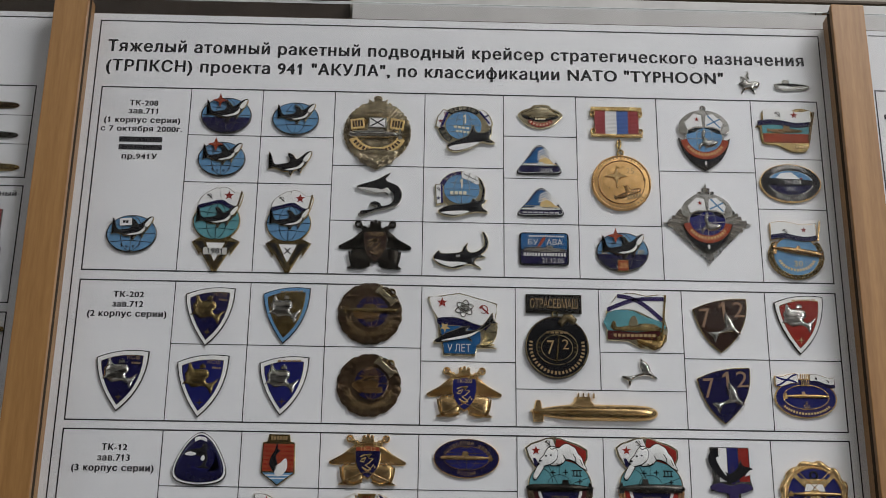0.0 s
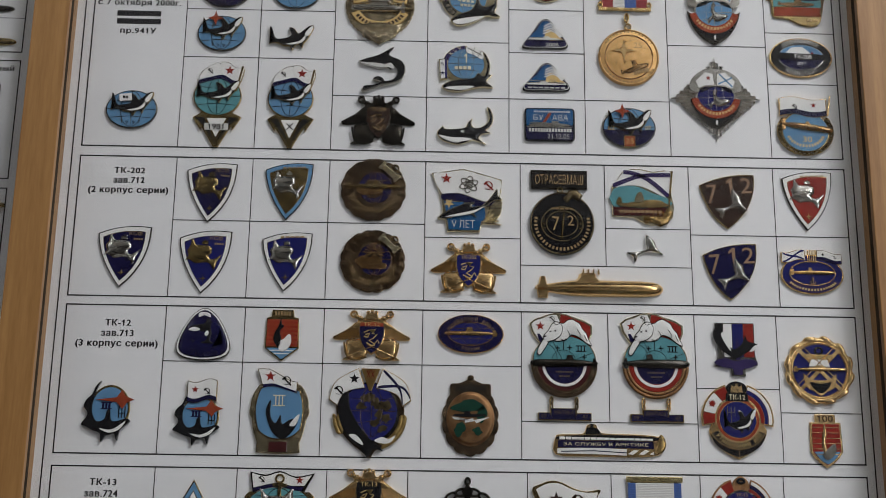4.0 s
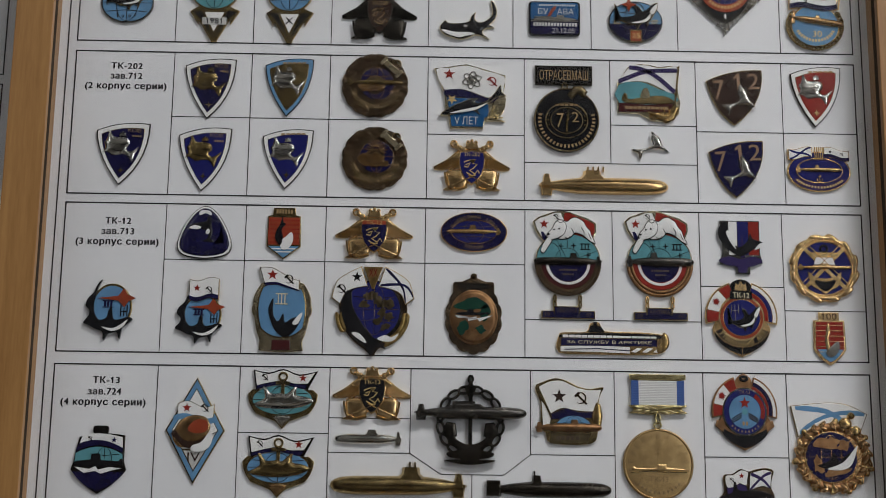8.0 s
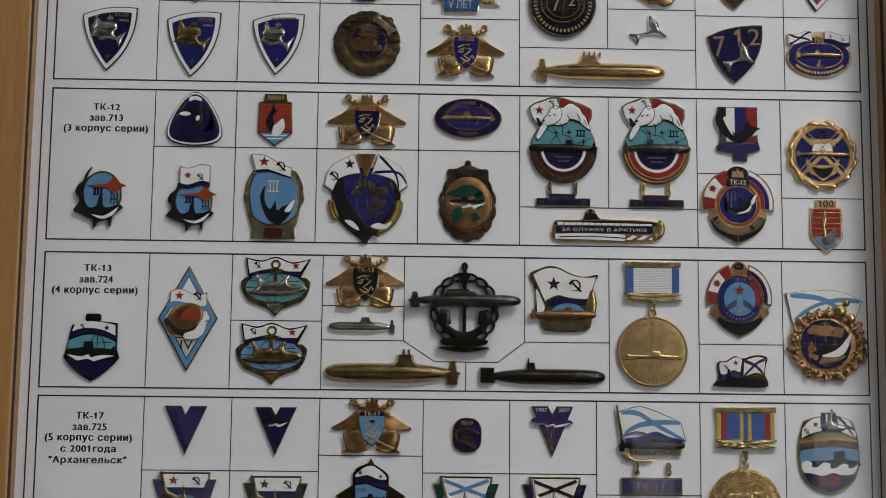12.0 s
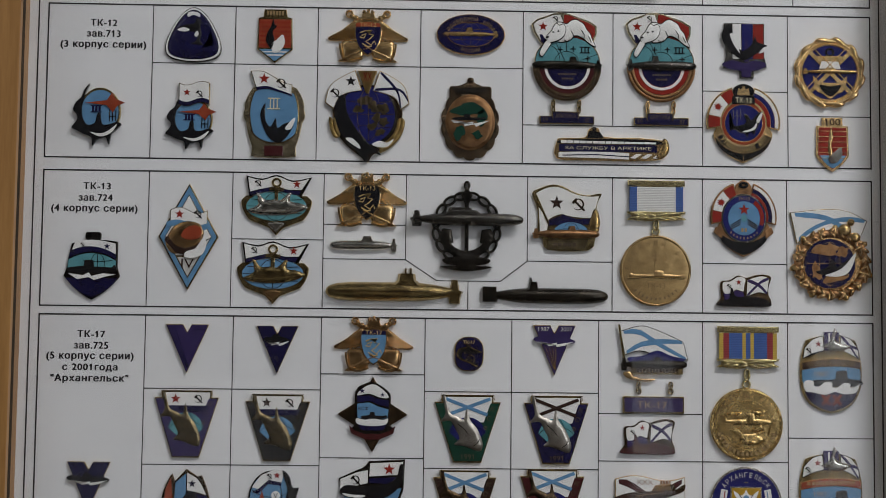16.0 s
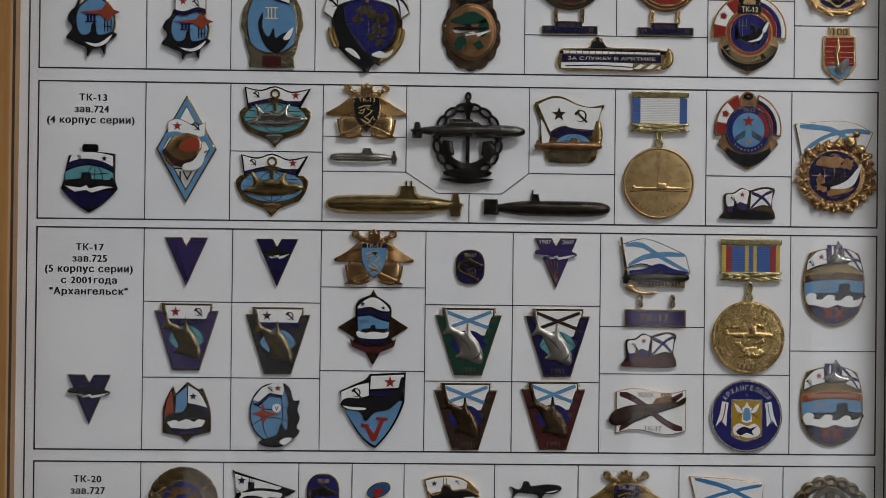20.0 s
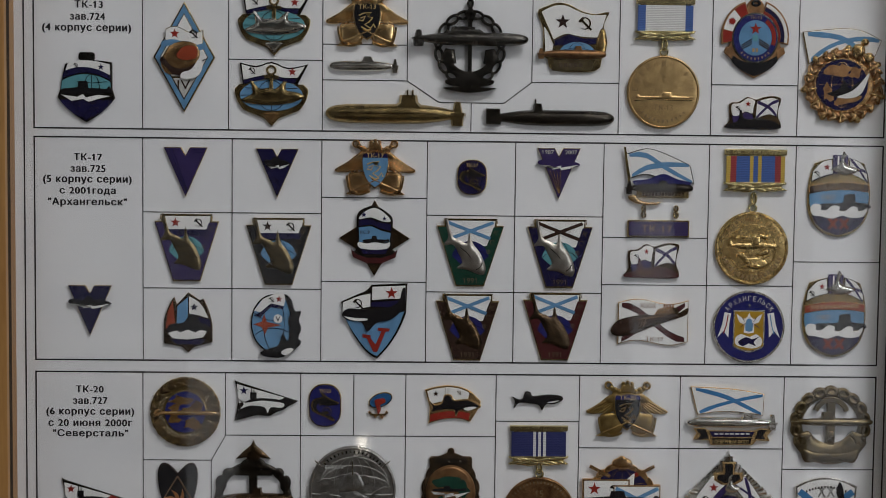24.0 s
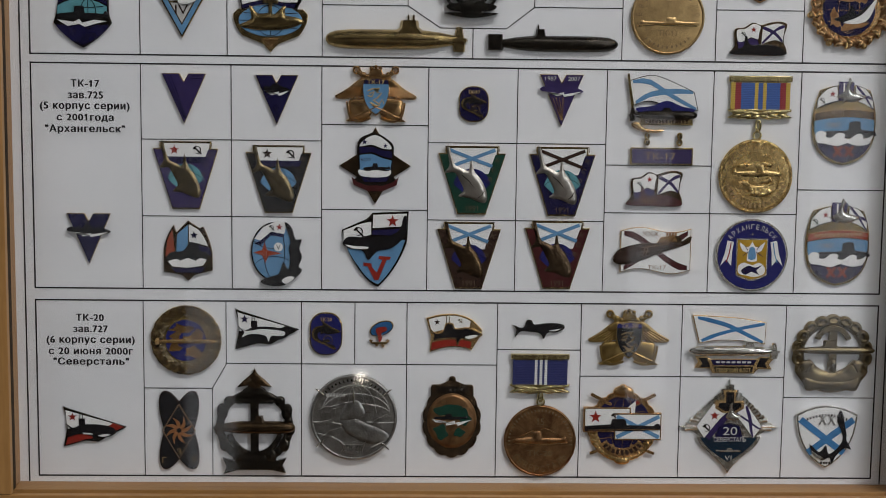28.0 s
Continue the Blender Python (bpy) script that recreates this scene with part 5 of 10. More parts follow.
q = Badge("rayed_crest", 153.8, 514.7, 37.7, 44.0, "large antique-gilt rayed crest with crown and flag tile", "badge")
q.plate(scallop(0, .02, 1, .86, 40, .05), RELIEF_BRASS, 1.0, "ray_plate")
for k in range(34):
    a = radians(-25 + 230 * k / 33)
    q.ray(math.degrees(a), .4, .93 + .05 * (k % 2) - .1 * abs(math.sin(a)), .9, 1.9, RELIEF_BRASS, 1.9 + .25 * (k % 2))
q.puff([(-.75, .3), (-.55, -.5), (-.2, -.8), (0, -1), (.2, -.8), (.55, -.5), (.75, .3), (0, .5)], 0, -.6, .85, .42, RELIEF_BRASS, 0, 1.6, .9, .3, "scroll")
for k in range(7):
    q.dome(ell(-.48 + .16 * k, -.66 - .16 * (1 - abs(k - 3) / 3), .085, .1, 12), RELIEF_BRASS, 1.5, 2.1, .7, "acanthus_lobe")
q.shape(CROWN, 0, .76, .3, .22, RELIEF_BRASS, 0, 2.6, .4, "crown", .4)
q.dome(ell(0, .93, .13, .07, 14), RELIEF_BRASS, 1, 2.4, .8, "crown_orb")
q.plate(rec(-.27, .1, .27, .4), SILVER, 2.6, "flag_tile", .25)
q.en(rec(-.22, .13, .22, .37), E_WHITE, 2.7, "flag_cloth")
q.wire([(-.2, .14), (.2, .36)], E_BLACK, .7, 2.85, "diagonal_band")
q.wire([(-.2, .36), (.2, .14)], E_BLACK, .7, 2.85, "diagonal_band")
for s in (-1, 1):
    q.plate(turn(rec(-.2, -.14, .2, .14), s * -8, 1, 1, s * .58, .22), L_GOLD, 2.3, "date_tile", .2)
    q.bars(s * .58, .22, .16, .09, 4, E_BROWN, 2.4, s * -8)
q.plate(band(0, .0, .62, .42, .86, .62, 200, 340), L_GOLD, 2.2, "scroll_band", .2)
q.arc_bars(0, .0, .74, .52, 208, 332, 14, E_BROWN, 2.0, 2.35)
q.hull(-.04, -.06, .8, 2.3, SILVER, 1.6, True, (.0, .3, .25))

q = Badge("shark_pin", 155.7, 477.7, 25.4, 26.5, "black enamel leaping shark pin with silver edge", "pin")
s0 = q.shape(JUMP, 0, 0, 1, 1, SILVER, 0, 1.5, 0, "shark", .25)
q.shape(JUMP, .02, .03, .93, .93, E_BLACK, 0, 1.8, .8, "shark_back", .25, False, s0)
q.en(smooth([(-.9, .3), (-.5, .28), (-.1, .26), (.12, .2), (.35, .3), (.5, .1), (.45, .0), (.25, .1), (-.1, .06), (-.4, .14), (-.75, .22)], 3), L_SILVER, 1.95, "shark_belly", parent=s0)
q.shape(STAR4, -.45, .4, .07, .05, SILVER, 20, 1.95, 1.0, "eye", .05, parent=s0)

winged_crest(154.5, 448.7, 38.9, 27.4, GUN, E_BROWN, E_BROWN, "ТК-208", "blackened bronze winged crest with crown and crossed anchors", BRONZE)

q = Badge("whale_badge", 201.9, 517.9, 33.2, 28.7, "round blue badge with flags, lettered rim and a black whale", "badge", "whale badges")
q.plate(ell(-.03, .14, .87, .86), PALE_GOLD, 1.2)
q.en(band(-.03, .14, .63, .62, .84, .83, 48, 132), E_BLACK, 1.4, "rim_field")
q.en(band(-.03, .14, .63, .62, .84, .83, 186, 236), E_BLACK, 1.4, "rim_field")
q.arc_text("СЕВМАШ", -.03, .1, 11.6, 130, 56, PALE_GOLD, 2.2, 1.5)
q.arc_text("КСФ", -.03, .14, 11.6, 194, 232, PALE_GOLD, 2.2, 1.5, True)
q.en(ell(-.03, .15, .6, .6), E_SKY, 1.45, "globe_sea")
q.globe(-.03, .15, .58, .58, SILVER, 1.6)
f0 = q.plate([(-.7, .86), (-.52, .76), (-.78, .02), (-.98, .06), (-.92, .5)], PALE_GOLD, 1.5, "flag", .2)
q.en([(-.7, .82), (-.6, .74), (-.84, .06), (-.94, .1), (-.88, .5)], E_WHITE, 1.6, "flag_cloth", parent=f0)
q.en([(-.6, .74), (-.53, .7), (-.74, .06), (-.82, .06)], E_BLUE, 1.62, "blue_stripe", parent=f0)
q.star(-.8, .32, 1.4, E_RED, 1.75), q.sickle(-.66, .64, 1.0, E_RED, 1.75)
f1 = q.plate(smooth([(.42, .8), (.62, .84), (.84, .6), (.96, .2), (.78, .08), (.66, .5)], 3), PALE_GOLD, 1.5, "flag", .2)
q.en(smooth([(.46, .77), (.62, .8), (.8, .58), (.9, .24), (.8, .16), (.68, .5)], 3), E_WHITE, 1.6, "flag_cloth", parent=f1)
q.wires([[(.5, .78), (.84, .24)], [(.8, .6), (.64, .5)]], E_BLUE, .9, 1.75, "diagonal_band", f1)
q.bars(-.1, .06, .28, .045, 4, PALE_GOLD, 1.68, -6), q.bars(-.06, -.12, .24, .045, 4, PALE_GOLD, 1.68, -6)
q.text("1", -.0, .42, 1.7, PALE_GOLD, 5.6, 1.68)
WB = [(-.6, -.73), (-.34, -.5), (.04, -.32), (.17, -.1), (.3, .2), (.4, -.1), (.62, -.14), (.8, -.02), (.9, .2), (.92, -.16), (.84, -.38), (1.02, -.57), (.8, -.6), (.56, -.55), (.24, -.78), (-.08, -.93), (-.4, -.97)]
w0 = q.plate(smooth(WB, 3), PALE_GOLD, 2.0, "whale", .25)
q.puff(smooth(inset(WB, .035), 3), 0, 0, 1, 1, E_BLACK, 0, 2.1, .5, .9, "whale_back", parent=w0)
q.en(smooth([(-.52, -.8), (-.1, -.66), (.5, -.58), (.2, -.78), (-.1, -.9), (-.38, -.93)], 3), E_WHITE, 2.65, "whale_belly", parent=w0)

q = Badge("whale_badge", 200.3, 478.7, 29.5, 27.9, "round pale blue badge with a black whale curling round its foot", "badge", "whale badges")
q.plate(ell(.02, .2, .86, .8), PALE_GOLD, 1.2)
q.en(band(.02, .2, .64, .6, .83, .77, 92, 165), E_PURPLE, 1.4, "rim_field")
q.arc_text("КСФ", .02, .2, 10.4, 150, 104, PALE_GOLD, 2.4, 1.5)
q.en(ell(.02, .22, .66, .62), E_SKY, 1.45, "globe_sea")
q.globe(.02, .22, .64, .6, SILVER, 1.6)
f0 = q.plate([(-.97, .4), (-.68, .44), (-.66, -.4), (-.92, -.46)], PALE_GOLD, 1.5, "flag", .2)
q.en([(-.93, .37), (-.76, .4), (-.74, -.36), (-.89, -.42)], E_WHITE, 1.6, "flag_cloth", parent=f0)
q.en([(-.76, .4), (-.69, .4), (-.67, -.36), (-.74, -.38)], E_BLUE, 1.62, "blue_stripe", parent=f0)
q.star(-.83, -.18, 1.3, E_NAVY, 1.75), q.sickle(-.84, .2, 1.1, E_NAVY, 1.75)
# white glint with its grid of lines, a reflection laid on as enamel
q.en(smooth([(.06, .96), (.4, .9), (.68, .62), (.58, .42), (.3, .6), (.04, .7)], 3), E_WHITE, 1.75, "white_cloth")
q.wires([[(.1, .86), (.6, .58)], [(.34, .92), (.24, .64)], [(.56, .76), (.44, .5)]], SILVER, .5, 1.85, "cloth_lines")
q.bars(-.1, .06, .32, .07, 4, PALE_GOLD, 1.68), q.text("1", -.0, .46, 1.6, PALE_GOLD, 5.2, 1.68)
WC = [(-.86, -.72), (-.6, -.53), (-.3, -.44), (.28, -.36), (.44, -.14), (.6, -.26), (.7, -.2), (.76, .2), (.62, .66), (.74, .64), (.9, .2), (.86, -.2), (.98, -.22), (.76, -.5), (1, -.74), (.6, -.73), (.2, -.82), (-.2, -.93), (-.62, -.9)]
w0 = q.plate(smooth(WC, 3), PALE_GOLD, 2.0, "whale", .25)
q.puff(smooth(inset(WC, .03), 3), 0, 0, 1, 1, E_BLACK, 0, 2.1, .5, .9, "whale_back", parent=w0)
q.en(smooth([(-.74, -.8), (-.3, -.72), (.3, -.72), (0, -.86), (-.4, -.88)], 3), E_WHITE, 2.6, "whale_belly", parent=w0)

q = Badge("whale_pin", 200.4, 446.8, 29.9, 21.6, "black enamel whale pin with white belly and gilt edge", "pin")
WP = [(-1, -.42), (-.86, -.14), (-.78, -.03), (-.68, -.2), (-.3, -.18), (0, -.1), (.08, .14), (.26, .38), (.22, .1), (.32, -.1), (.55, -.08), (.8, .2), (.82, .55), (.76, .98), (.9, .86), (1, .4), (.92, 0), (.75, -.25), (.9, -.38), (.6, -.45), (.5, -.7), (.74, -.97), (.3, -.77), (0, -.92), (-.3, -1), (-.8, -.8)]
w0 = q.plate(smooth(WP, 3), PALE_GOLD, 1.3, "whale", .25)
q.puff(smooth(inset(WP, .035), 3), 0, 0, 1, 1, E_BLACK, 0, 1.4, .8, .6, "whale_back", parent=w0)
q.en(smooth([(-.92, -.54), (-.5, -.66), (-.1, -.66), (.24, -.74), (-.1, -.86), (-.35, -.93), (-.74, -.76)], 3), E_WHITE, 2.2, "whale_belly", parent=w0)
q.bars(-.1, -.36, .07, .05, 3, L_SILVER, 2.28)

q = Badge("oval_badge", 244.0, 526.8, 25.2, 15.0, "small pale gilt oval badge with red ribbon scroll", "badge")
q.plate(smooth([(-1, .1), (-.78, .48), (-.45, .68), (-.3, .92), (.1, 1), (.42, .9), (.5, .7), (.8, .5), (1, .12), (.78, -.4), (.45, -.8), (0, -1), (-.45, -.85), (-.8, -.4)], 3), PALE_GOLD, 1.2)
q.dome(smooth([(-.86, .12), (-.6, .5), (-.3, .72), (.1, .82), (.42, .7), (.7, .44), (.86, .1), (.4, -.1), (-.4, -.1)], 3), PALE_GOLD, .8, 1.3, .5, "ice_field")
q.wires([[(-.7, .14), (-.3, .5), (-.12, .16), (.12, .62), (.24, .16), (.5, .46), (.72, .14)], [(-.78, .06), (.78, .06)], [(-.86, .2), (-.6, .42), (-.35, .6)], [(.86, .2), (.6, .44), (.4, .62)]], BRASS, .3, 1.9, "field_lines")
q.shape(SUBSIDE, 0, -.02, .4, .2, PALE_GOLD, 0, 2.1, 1.0, "submarine", .1)
q.en(band(0, .3, .78, .52, .92, .72, 205, 335), E_BLACK, 1.5, "dark_band")
q.bars(0, -.24, .24, .08, 4, PALE_GOLD, 1.6)
q.en(band(0, .35, .62, .92, .74, 1.24, 222, 318), E_RED, 1.65, "scroll_band")
q.arc_bars(0, .35, .68, 1.08, 226, 314, 7, PALE_GOLD, 1.3, 1.78)

TRI = [(a * 1.0, b) for a, b in smooth([(-.97, -.72), (-.55, .1), (-.2, .85), (.12, .98), (.4, .6), (.95, -.55), (.85, -.95), (0, -.98), (-.85, -.98)], 4)]
for x, z, w, h, year in ((243.0, 500.5, 24.9, 17.7, "2006"), (243.5, 475.3, 25.5, 16.6, "")):
    q = Badge("triangular_badge", x, z, w, h, "rounded triangular blue badge with tan cloud, painted white glints and submarine", "badge", "triangular badges")
    q.plate(TRI, E_BLACK, 1.2)
    q.en([(a * .95, b * .93) for a, b in TRI], L_SILVER, 1.3, "rim_line")
    q.en([(a * .92, b * .89) for a, b in TRI], E_NAVY, 1.42, "sea_field")
    q.en([(-.8, -.42), (-.4, .14), (-.14, .72), (.1, .84), (.3, .6), (.3, -.42)], E_MID, 1.48, "sky_field")
    q.en(smooth([(.0, -.42), (.04, .1), (.16, .3), (.4, .12), (.62, -.2), (.74, -.42)], 3), L_GOLD, 1.55, "cloud", label="tan cloud")
    # white ribs over the tan cloud: a gridded reflection put into enamel
    q.wires([[(-.1 + .02 * k, -.02 + .16 * k), (.1, .08 + .17 * k), (.24, .2 + .16 * k), (.46, .05 + .1 * k), (.66 + .04 * k, -.28 + .06 * k)] for k in range(4)], E_WHITE, .62, 1.75, "cloud_ribs")
    q.wires([[(-.82, -.42), (.86, -.42)], [(-.7, -.3), (-.05, -.3)]], SILVER, .5, 1.75, "waterline")
    q.shape(SUBSIDE, -.02, -.36 if year else -.5, .7 if year else .86, .16, L_SILVER, 0, 1.95, 1.0, "submarine", .1, not year)
    if year:
        q.text(year, .3, -.74, 7.0, SILVER, 2.2, 1.65)
    else:
        q.bars(0, -.76, .8, .05, 7, SILVER, 1.65)
        q.wires([[(.1, -.42), (.2, -.2)], [(.46, -.48), (.3, -.24)]], SILVER, .4, 1.9, "rigging")

q = Badge("plaque_badge", 245.0, 448.2, 26.7, 18.7, "rounded rectangular blue badge with submarine and missile", "badge")
q.plate(rrec(-1, -1, 1, 1, .16, .23), E_BLACK, 1.3)
q.en(rrec(-.93, -.08, .93, .92, .1, .15), E_MID, 1.5, "sky_field")
q.en(rrec(-.93, -.92, .93, -.06, .1, .15), E_NAVY, 1.5, "sea_field")
q.bars(.1, .76, .72, .05, 16, SILVER, 1.65)
q.text("БУ", -.44, .4, 5.4, L_SILVER, 3.2, 1.68), q.text("АВА", .42, .4, 8.6, L_SILVER, 3.2, 1.68)
q.en([(-.34, .0), (-.22, .0), (.06, .6), (.04, .76), (-.08, .62)], E_ORANGE, 1.72, "missile", label="orange missile")
q.plate(smooth([(-.86, -.1), (-.6, .04), (.04, .06), (.06, .18), (.34, .18), (.38, .06), (.7, .0), (.84, -.08), (.5, -.16), (-.5, -.16)], 3), SILVER, 1.9, "submarine", .15, d0=.9)
q.wires([[(-.8, .06), (-.1, .1)], [(-.9, -.18), (.9, -.18)]], SILVER, .4, 1.85, "waterline")
q.bars(.02, -.36, .86, .1, 15, SILVER, 1.65)
q.text("21.12.05", .34, -.72, 11.5, SILVER, 2.6, 1.65)

q = medal(287.9, 487.6, 16.3, 286.4, 524.0, 28.4, 18.6, "round gilt medal with compass star and tricolour ribbon",
          ([0, .24, .5, .76, 1], [R_RED, R_WHITE, R_BLUE, R_RED]), MEDAL_COPPER, MEDAL_GOLD, False)
q.ring(0, 0, .8, .8, .5, COPPER, 2.2, .6, "inner_rim", 48)
q.star(-.16, .22, 6.6, GOLD, 2.5, "compass_star", kind=STAR4)
q.star(-.16, .22, 3.2, GOLD, 2.4, "compass_star", 45, STAR4)
q.text("25", .3, .42, 4.4, BRONZE, 3.2, 2.0)
q.puff(SUBSIDE, .18, -.38, .5, .28, COPPER, 22, 1.7, .9, 1.0, "submarine")
q.bars(.4, -.5, .26, .07, 5, BRONZE, 2.3, 14)
q.arc_bars(0, 0, .9, .9, 30, 150, 15, BRONZE, 1.1, 2.05), q.arc_bars(0, 0, .9, .9, 205, 335, 16, BRONZE, 1.1, 2.05)


def silver_crest(q, u, v, ru, rv, sea):
    """Anchor-shaped dark base, red scroll, flags and a silver shark over a globe."""
    def t(p):
        return [(u + a * ru, v + b * rv) for a, b in p]
    q.plate(t(bz((-.95, .1), (-.8, -.7), (0, -1), (.8, -.7), (.95, .1), (.6, -.2), (.5, .5), None, (-.5, .5), (-.6, -.2))), GUN, 1.6, "anchor_base")
    q.en(t(bz((-.85, -.15), (-.7, -.7), (0, -.92), (.7, -.7), (.85, -.15), (0, -.75))), E_BLACK, 1.75, "anchor_field", .2)
    q.plate(t(ell(0, .05, .72, .62)), SILVER, 1.8, "globe")
    q.en(t(ell(0, .05, .66, .57)), sea, 1.95, "globe_sea")
    q.globe(u, v + .05 * rv, .64 * ru, .55 * rv, SILVER, 2.08)
    q.en(t(band(0, .15, .66, .55, .9, .8, 192, 348)), E_ORANGE, 2.1, "scroll_band")
    q.arc_bars(u, v + .15 * rv, .75 * ru, .65 * rv, 212, 328, 13, COPPER, 1.5, 2.25)
    fan = [(-.92, .3), (-.86, .66), (-.48, .95), (0, 1.02), (.48, .95), (.86, .66), (.92, .3), (.5, .2), (0, .4), (-.5, .2)]
    q.plate(t(smooth(fan, 3)), SILVER, 1.95, "flag_fan", .25)
    for s in (-1, 1):
        q.plate(t([(0, .42), (s * .05, .9), (s * .35, .98), (s * .78, .62), (s * .62, .3), (s * .35, .4)]), SILVER, 2.0, "flag", .2)
        q.en(t([(s * .05, .46), (s * .08, .84), (s * .35, .9), (s * .7, .6), (s * .6, .36), (s * .35, .46)]), E_WHITE, 2.12, "flag_cloth")
    q.star(u - .25 * ru, v + .7 * rv, 1.5, E_RED, 2.3)
    q.wire(t([(.1, .5), (.6, .72)]), E_SKY, .8, 2.25, "diagonal_band")
    q.wire(t([(.15, .84), (.6, .42)]), E_SKY, .8, 2.25, "diagonal_band")
    q.puff(smooth([(-.5, -.35), (-.2, -.1), (-.3, .3), (-.1, .7), (.1, .55), (.0, .25), (.2, .0), (.75, -.05), (1, -.2), (.6, -.45), (.1, -.55), (-.2, -.4), (-.45, -.7)], 3), u + .02 * ru, v + .02 * rv, .48 * ru, .5 * rv, SILVER, 0, 2.2, 1.2, 1.2, "shark")
    q.text("I", u, v - .78 * rv, .9, SILVER, 2.4, 1.9)


q = Badge("anchor_badge", 334.9, 515.6, 30.3, 39.8, "silver anchor badge with flags, globe and shark", "badge")
silver_crest(q, 0, -.08, 1, .9, E_SKY)
q.ring(0, .9, .12, .09, .7, SILVER, 2.0, name="anchor_ring", n=16)

q = Badge("rayed_star_badge", 333.8, 464.7, 48.0, 47.4, "silver diamond-shaped rayed star with shark and globe", "badge", "rayed star badges")
q.plate([(0, .9), (.9, 0), (0, -.9), (-.9, 0)], RAY_SILVER, .7, "back_plate")
for k in range(48):
    a = 2 * math.pi * (k + .5) / 48
    c, s = math.cos(a), math.sin(a)
    r = .95 / (abs(c) + abs(s)) * (1 - .02 * (k % 2))
    q.ray(math.degrees(a), .3, r, .9, 2.0, RAY_SILVER, 1.5 + .12 * (k % 2))
for k in range(4):
    q.ray(90 * k, .5, 1.0, 3.4, .5, RAY_SILVER, 1.9, "main_ray")
silver_crest(q, 0, -.02, .62, .72, E_BLUE)

q = Badge("flag_badge", 380.9, 522.0, 33.9, 27.9, "naval flag badge over a submarine and red stripe", "badge", "flag badges")
q.plate(smooth([(-.8, -.6), (-.85, .05), (-1, .1), (-.8, .35), (-.72, .85), (-.3, .9), (.1, .8), (.5, .95), (.95, .75), (.85, .0), (.78, -.5), (.6, -.95), (.1, -.95), (-.3, -.7)], 3), BRASS, 1.2)
q.en(flag(-.72, .35, .85, .85, .07, .0), E_WHITE, 1.5, "flag_cloth")
q.en(flag(-.92, .14, .8, .36, .07, .0), E_NAVY, 1.58, "blue_stripe")
q.en(flag(-.78, -.2, .76, .15, .05), E_TEAL, 1.45, "sea_field")
q.en(rec(-.76, -.58, .74, -.2), E_ORANGE, 1.5, "red_stripe")
q.shape(SUBSIDE, -.05, -.05, .6, .22, BRONZE, 0, 1.8, 1.0, "submarine", .15)
q.star(.3, .62, 2.3, E_RED, 1.7), q.sickle(-.25, .66, 1.9, STEEL, 1.7)
q.wire([(.72, -.5), (.96, .78)], BRONZE, 1.1, 1.9, "staff")
q.bars(.5, -.75, .24, .05, 5, BRONZE, 1.45)

q = Badge("oval_badge", 380.9, 489.5, 34.0, 23.0, "oval black-rimmed badge with submarine lettered TK-208", "badge")
q.plate(ell(), GOLD, 1.3)
q.en(ell(0, 0, .955, .94), E_BLACK, 1.45, "rim_field")
q.plate(ell(0, 0, .74, .66), SILVER, 1.55, "inner_line", .15)
q.en(arc(0, 0, .71, .63, 5, 175, 18), E_SKY, 1.65, "sky_field")
q.en(arc(0, 0, .71, .63, 185, 355, 18), E_NAVY, 1.65, "sea_field")
q.en([(-.55, .12), (-.3, .5), (.05, .55), (.35, .15)], E_WHITE, 1.72, "ice_field")
q.star(.36, .22, 1.0, E_RED, 1.85)
q.plate(smooth([(-.9, .0), (-.8, .22), (-.2, .2), (.6, .16), (.98, .0), (.6, -.12), (-.2, -.14), (-.85, -.1)], 3), E_BLACK, 1.95, "submarine", .2, d0=.8)
q.text("ТК-208", .05, .03, 9.6, SILVER, 2.4, 2.0)
q.text("2017", 0, -.32, 5.2, SILVER, 1.9, 1.8)
q.arc_text("СЕВЕРОДВИНСК", 0, -.55, 16.0, 128, 52, SILVER, 2.1, 1.6)
q.arc_text("КРОНШТАДТ", 0, .5, 15.2, 236, 304, SILVER, 2.1, 1.6, True)

q = Badge("chain_rim_badge", 380.8, 450.8, 30.3, 33.2, "round blue badge with chain rim, flag and gilt submarine", "badge")
q.plate(ell(0, -.22, .86, .72), BRASS, 1.0)
q.chain(0, -.22, .92, .74, 26, BRASS, 3.6, 2.5, .8, .8, -215, 35)
q.en(ell(0, -.22, .8, .67), E_SKY, 1.25, "round_field")
q.navy_flag(flag(-.88, .3, .78, .9, .06, .02), .32, .66, -.35, .6, 1.7, .3, 1.8, E_RED, GOLD)
q.hull(.05, -.08, .92, 1.9, COPPER, 1.2, False, (.0, .1, .5), fin=2.0, deg=-8)
q.text("ТК-208", .15, -.1, 6.0, E_BLACK, 1.4, 3.2, -8)
q.text("30", .05, -.5, 4.8, COPPER, 3.2, 1.45)
q.arc_bars(0, -.2, .66, .52, 200, 340, 15, COPPER, 1.5, 1.4)
q.wire([(.8, .3), (.92, .98)], GOLD, .8, 2.0, "staff")

# ---- second row ----
shark_shield(26.6, 372.1, 27.0, 32.9, E_WHITE, E_NAVY, SILVER, "navy shield badge with white border and crowned silver shark")
shark_shield(69.1, 407.2, 26.0, 32.7, E_WHITE, E_NAVY, BRASS, "dark navy shield badge with white border and brass shark")
shark_shield(109.1, 408.6, 24.9, 31.6, E_SKY, BRASS, SILVER, "bare-metal shield badge with light blue border and silver shark", True)
shark_shield(68.0, 370.0, 26.7, 33.8, E_WHITE, E_BLUE, BRASS, "royal blue shield badge with white border and brass shark")
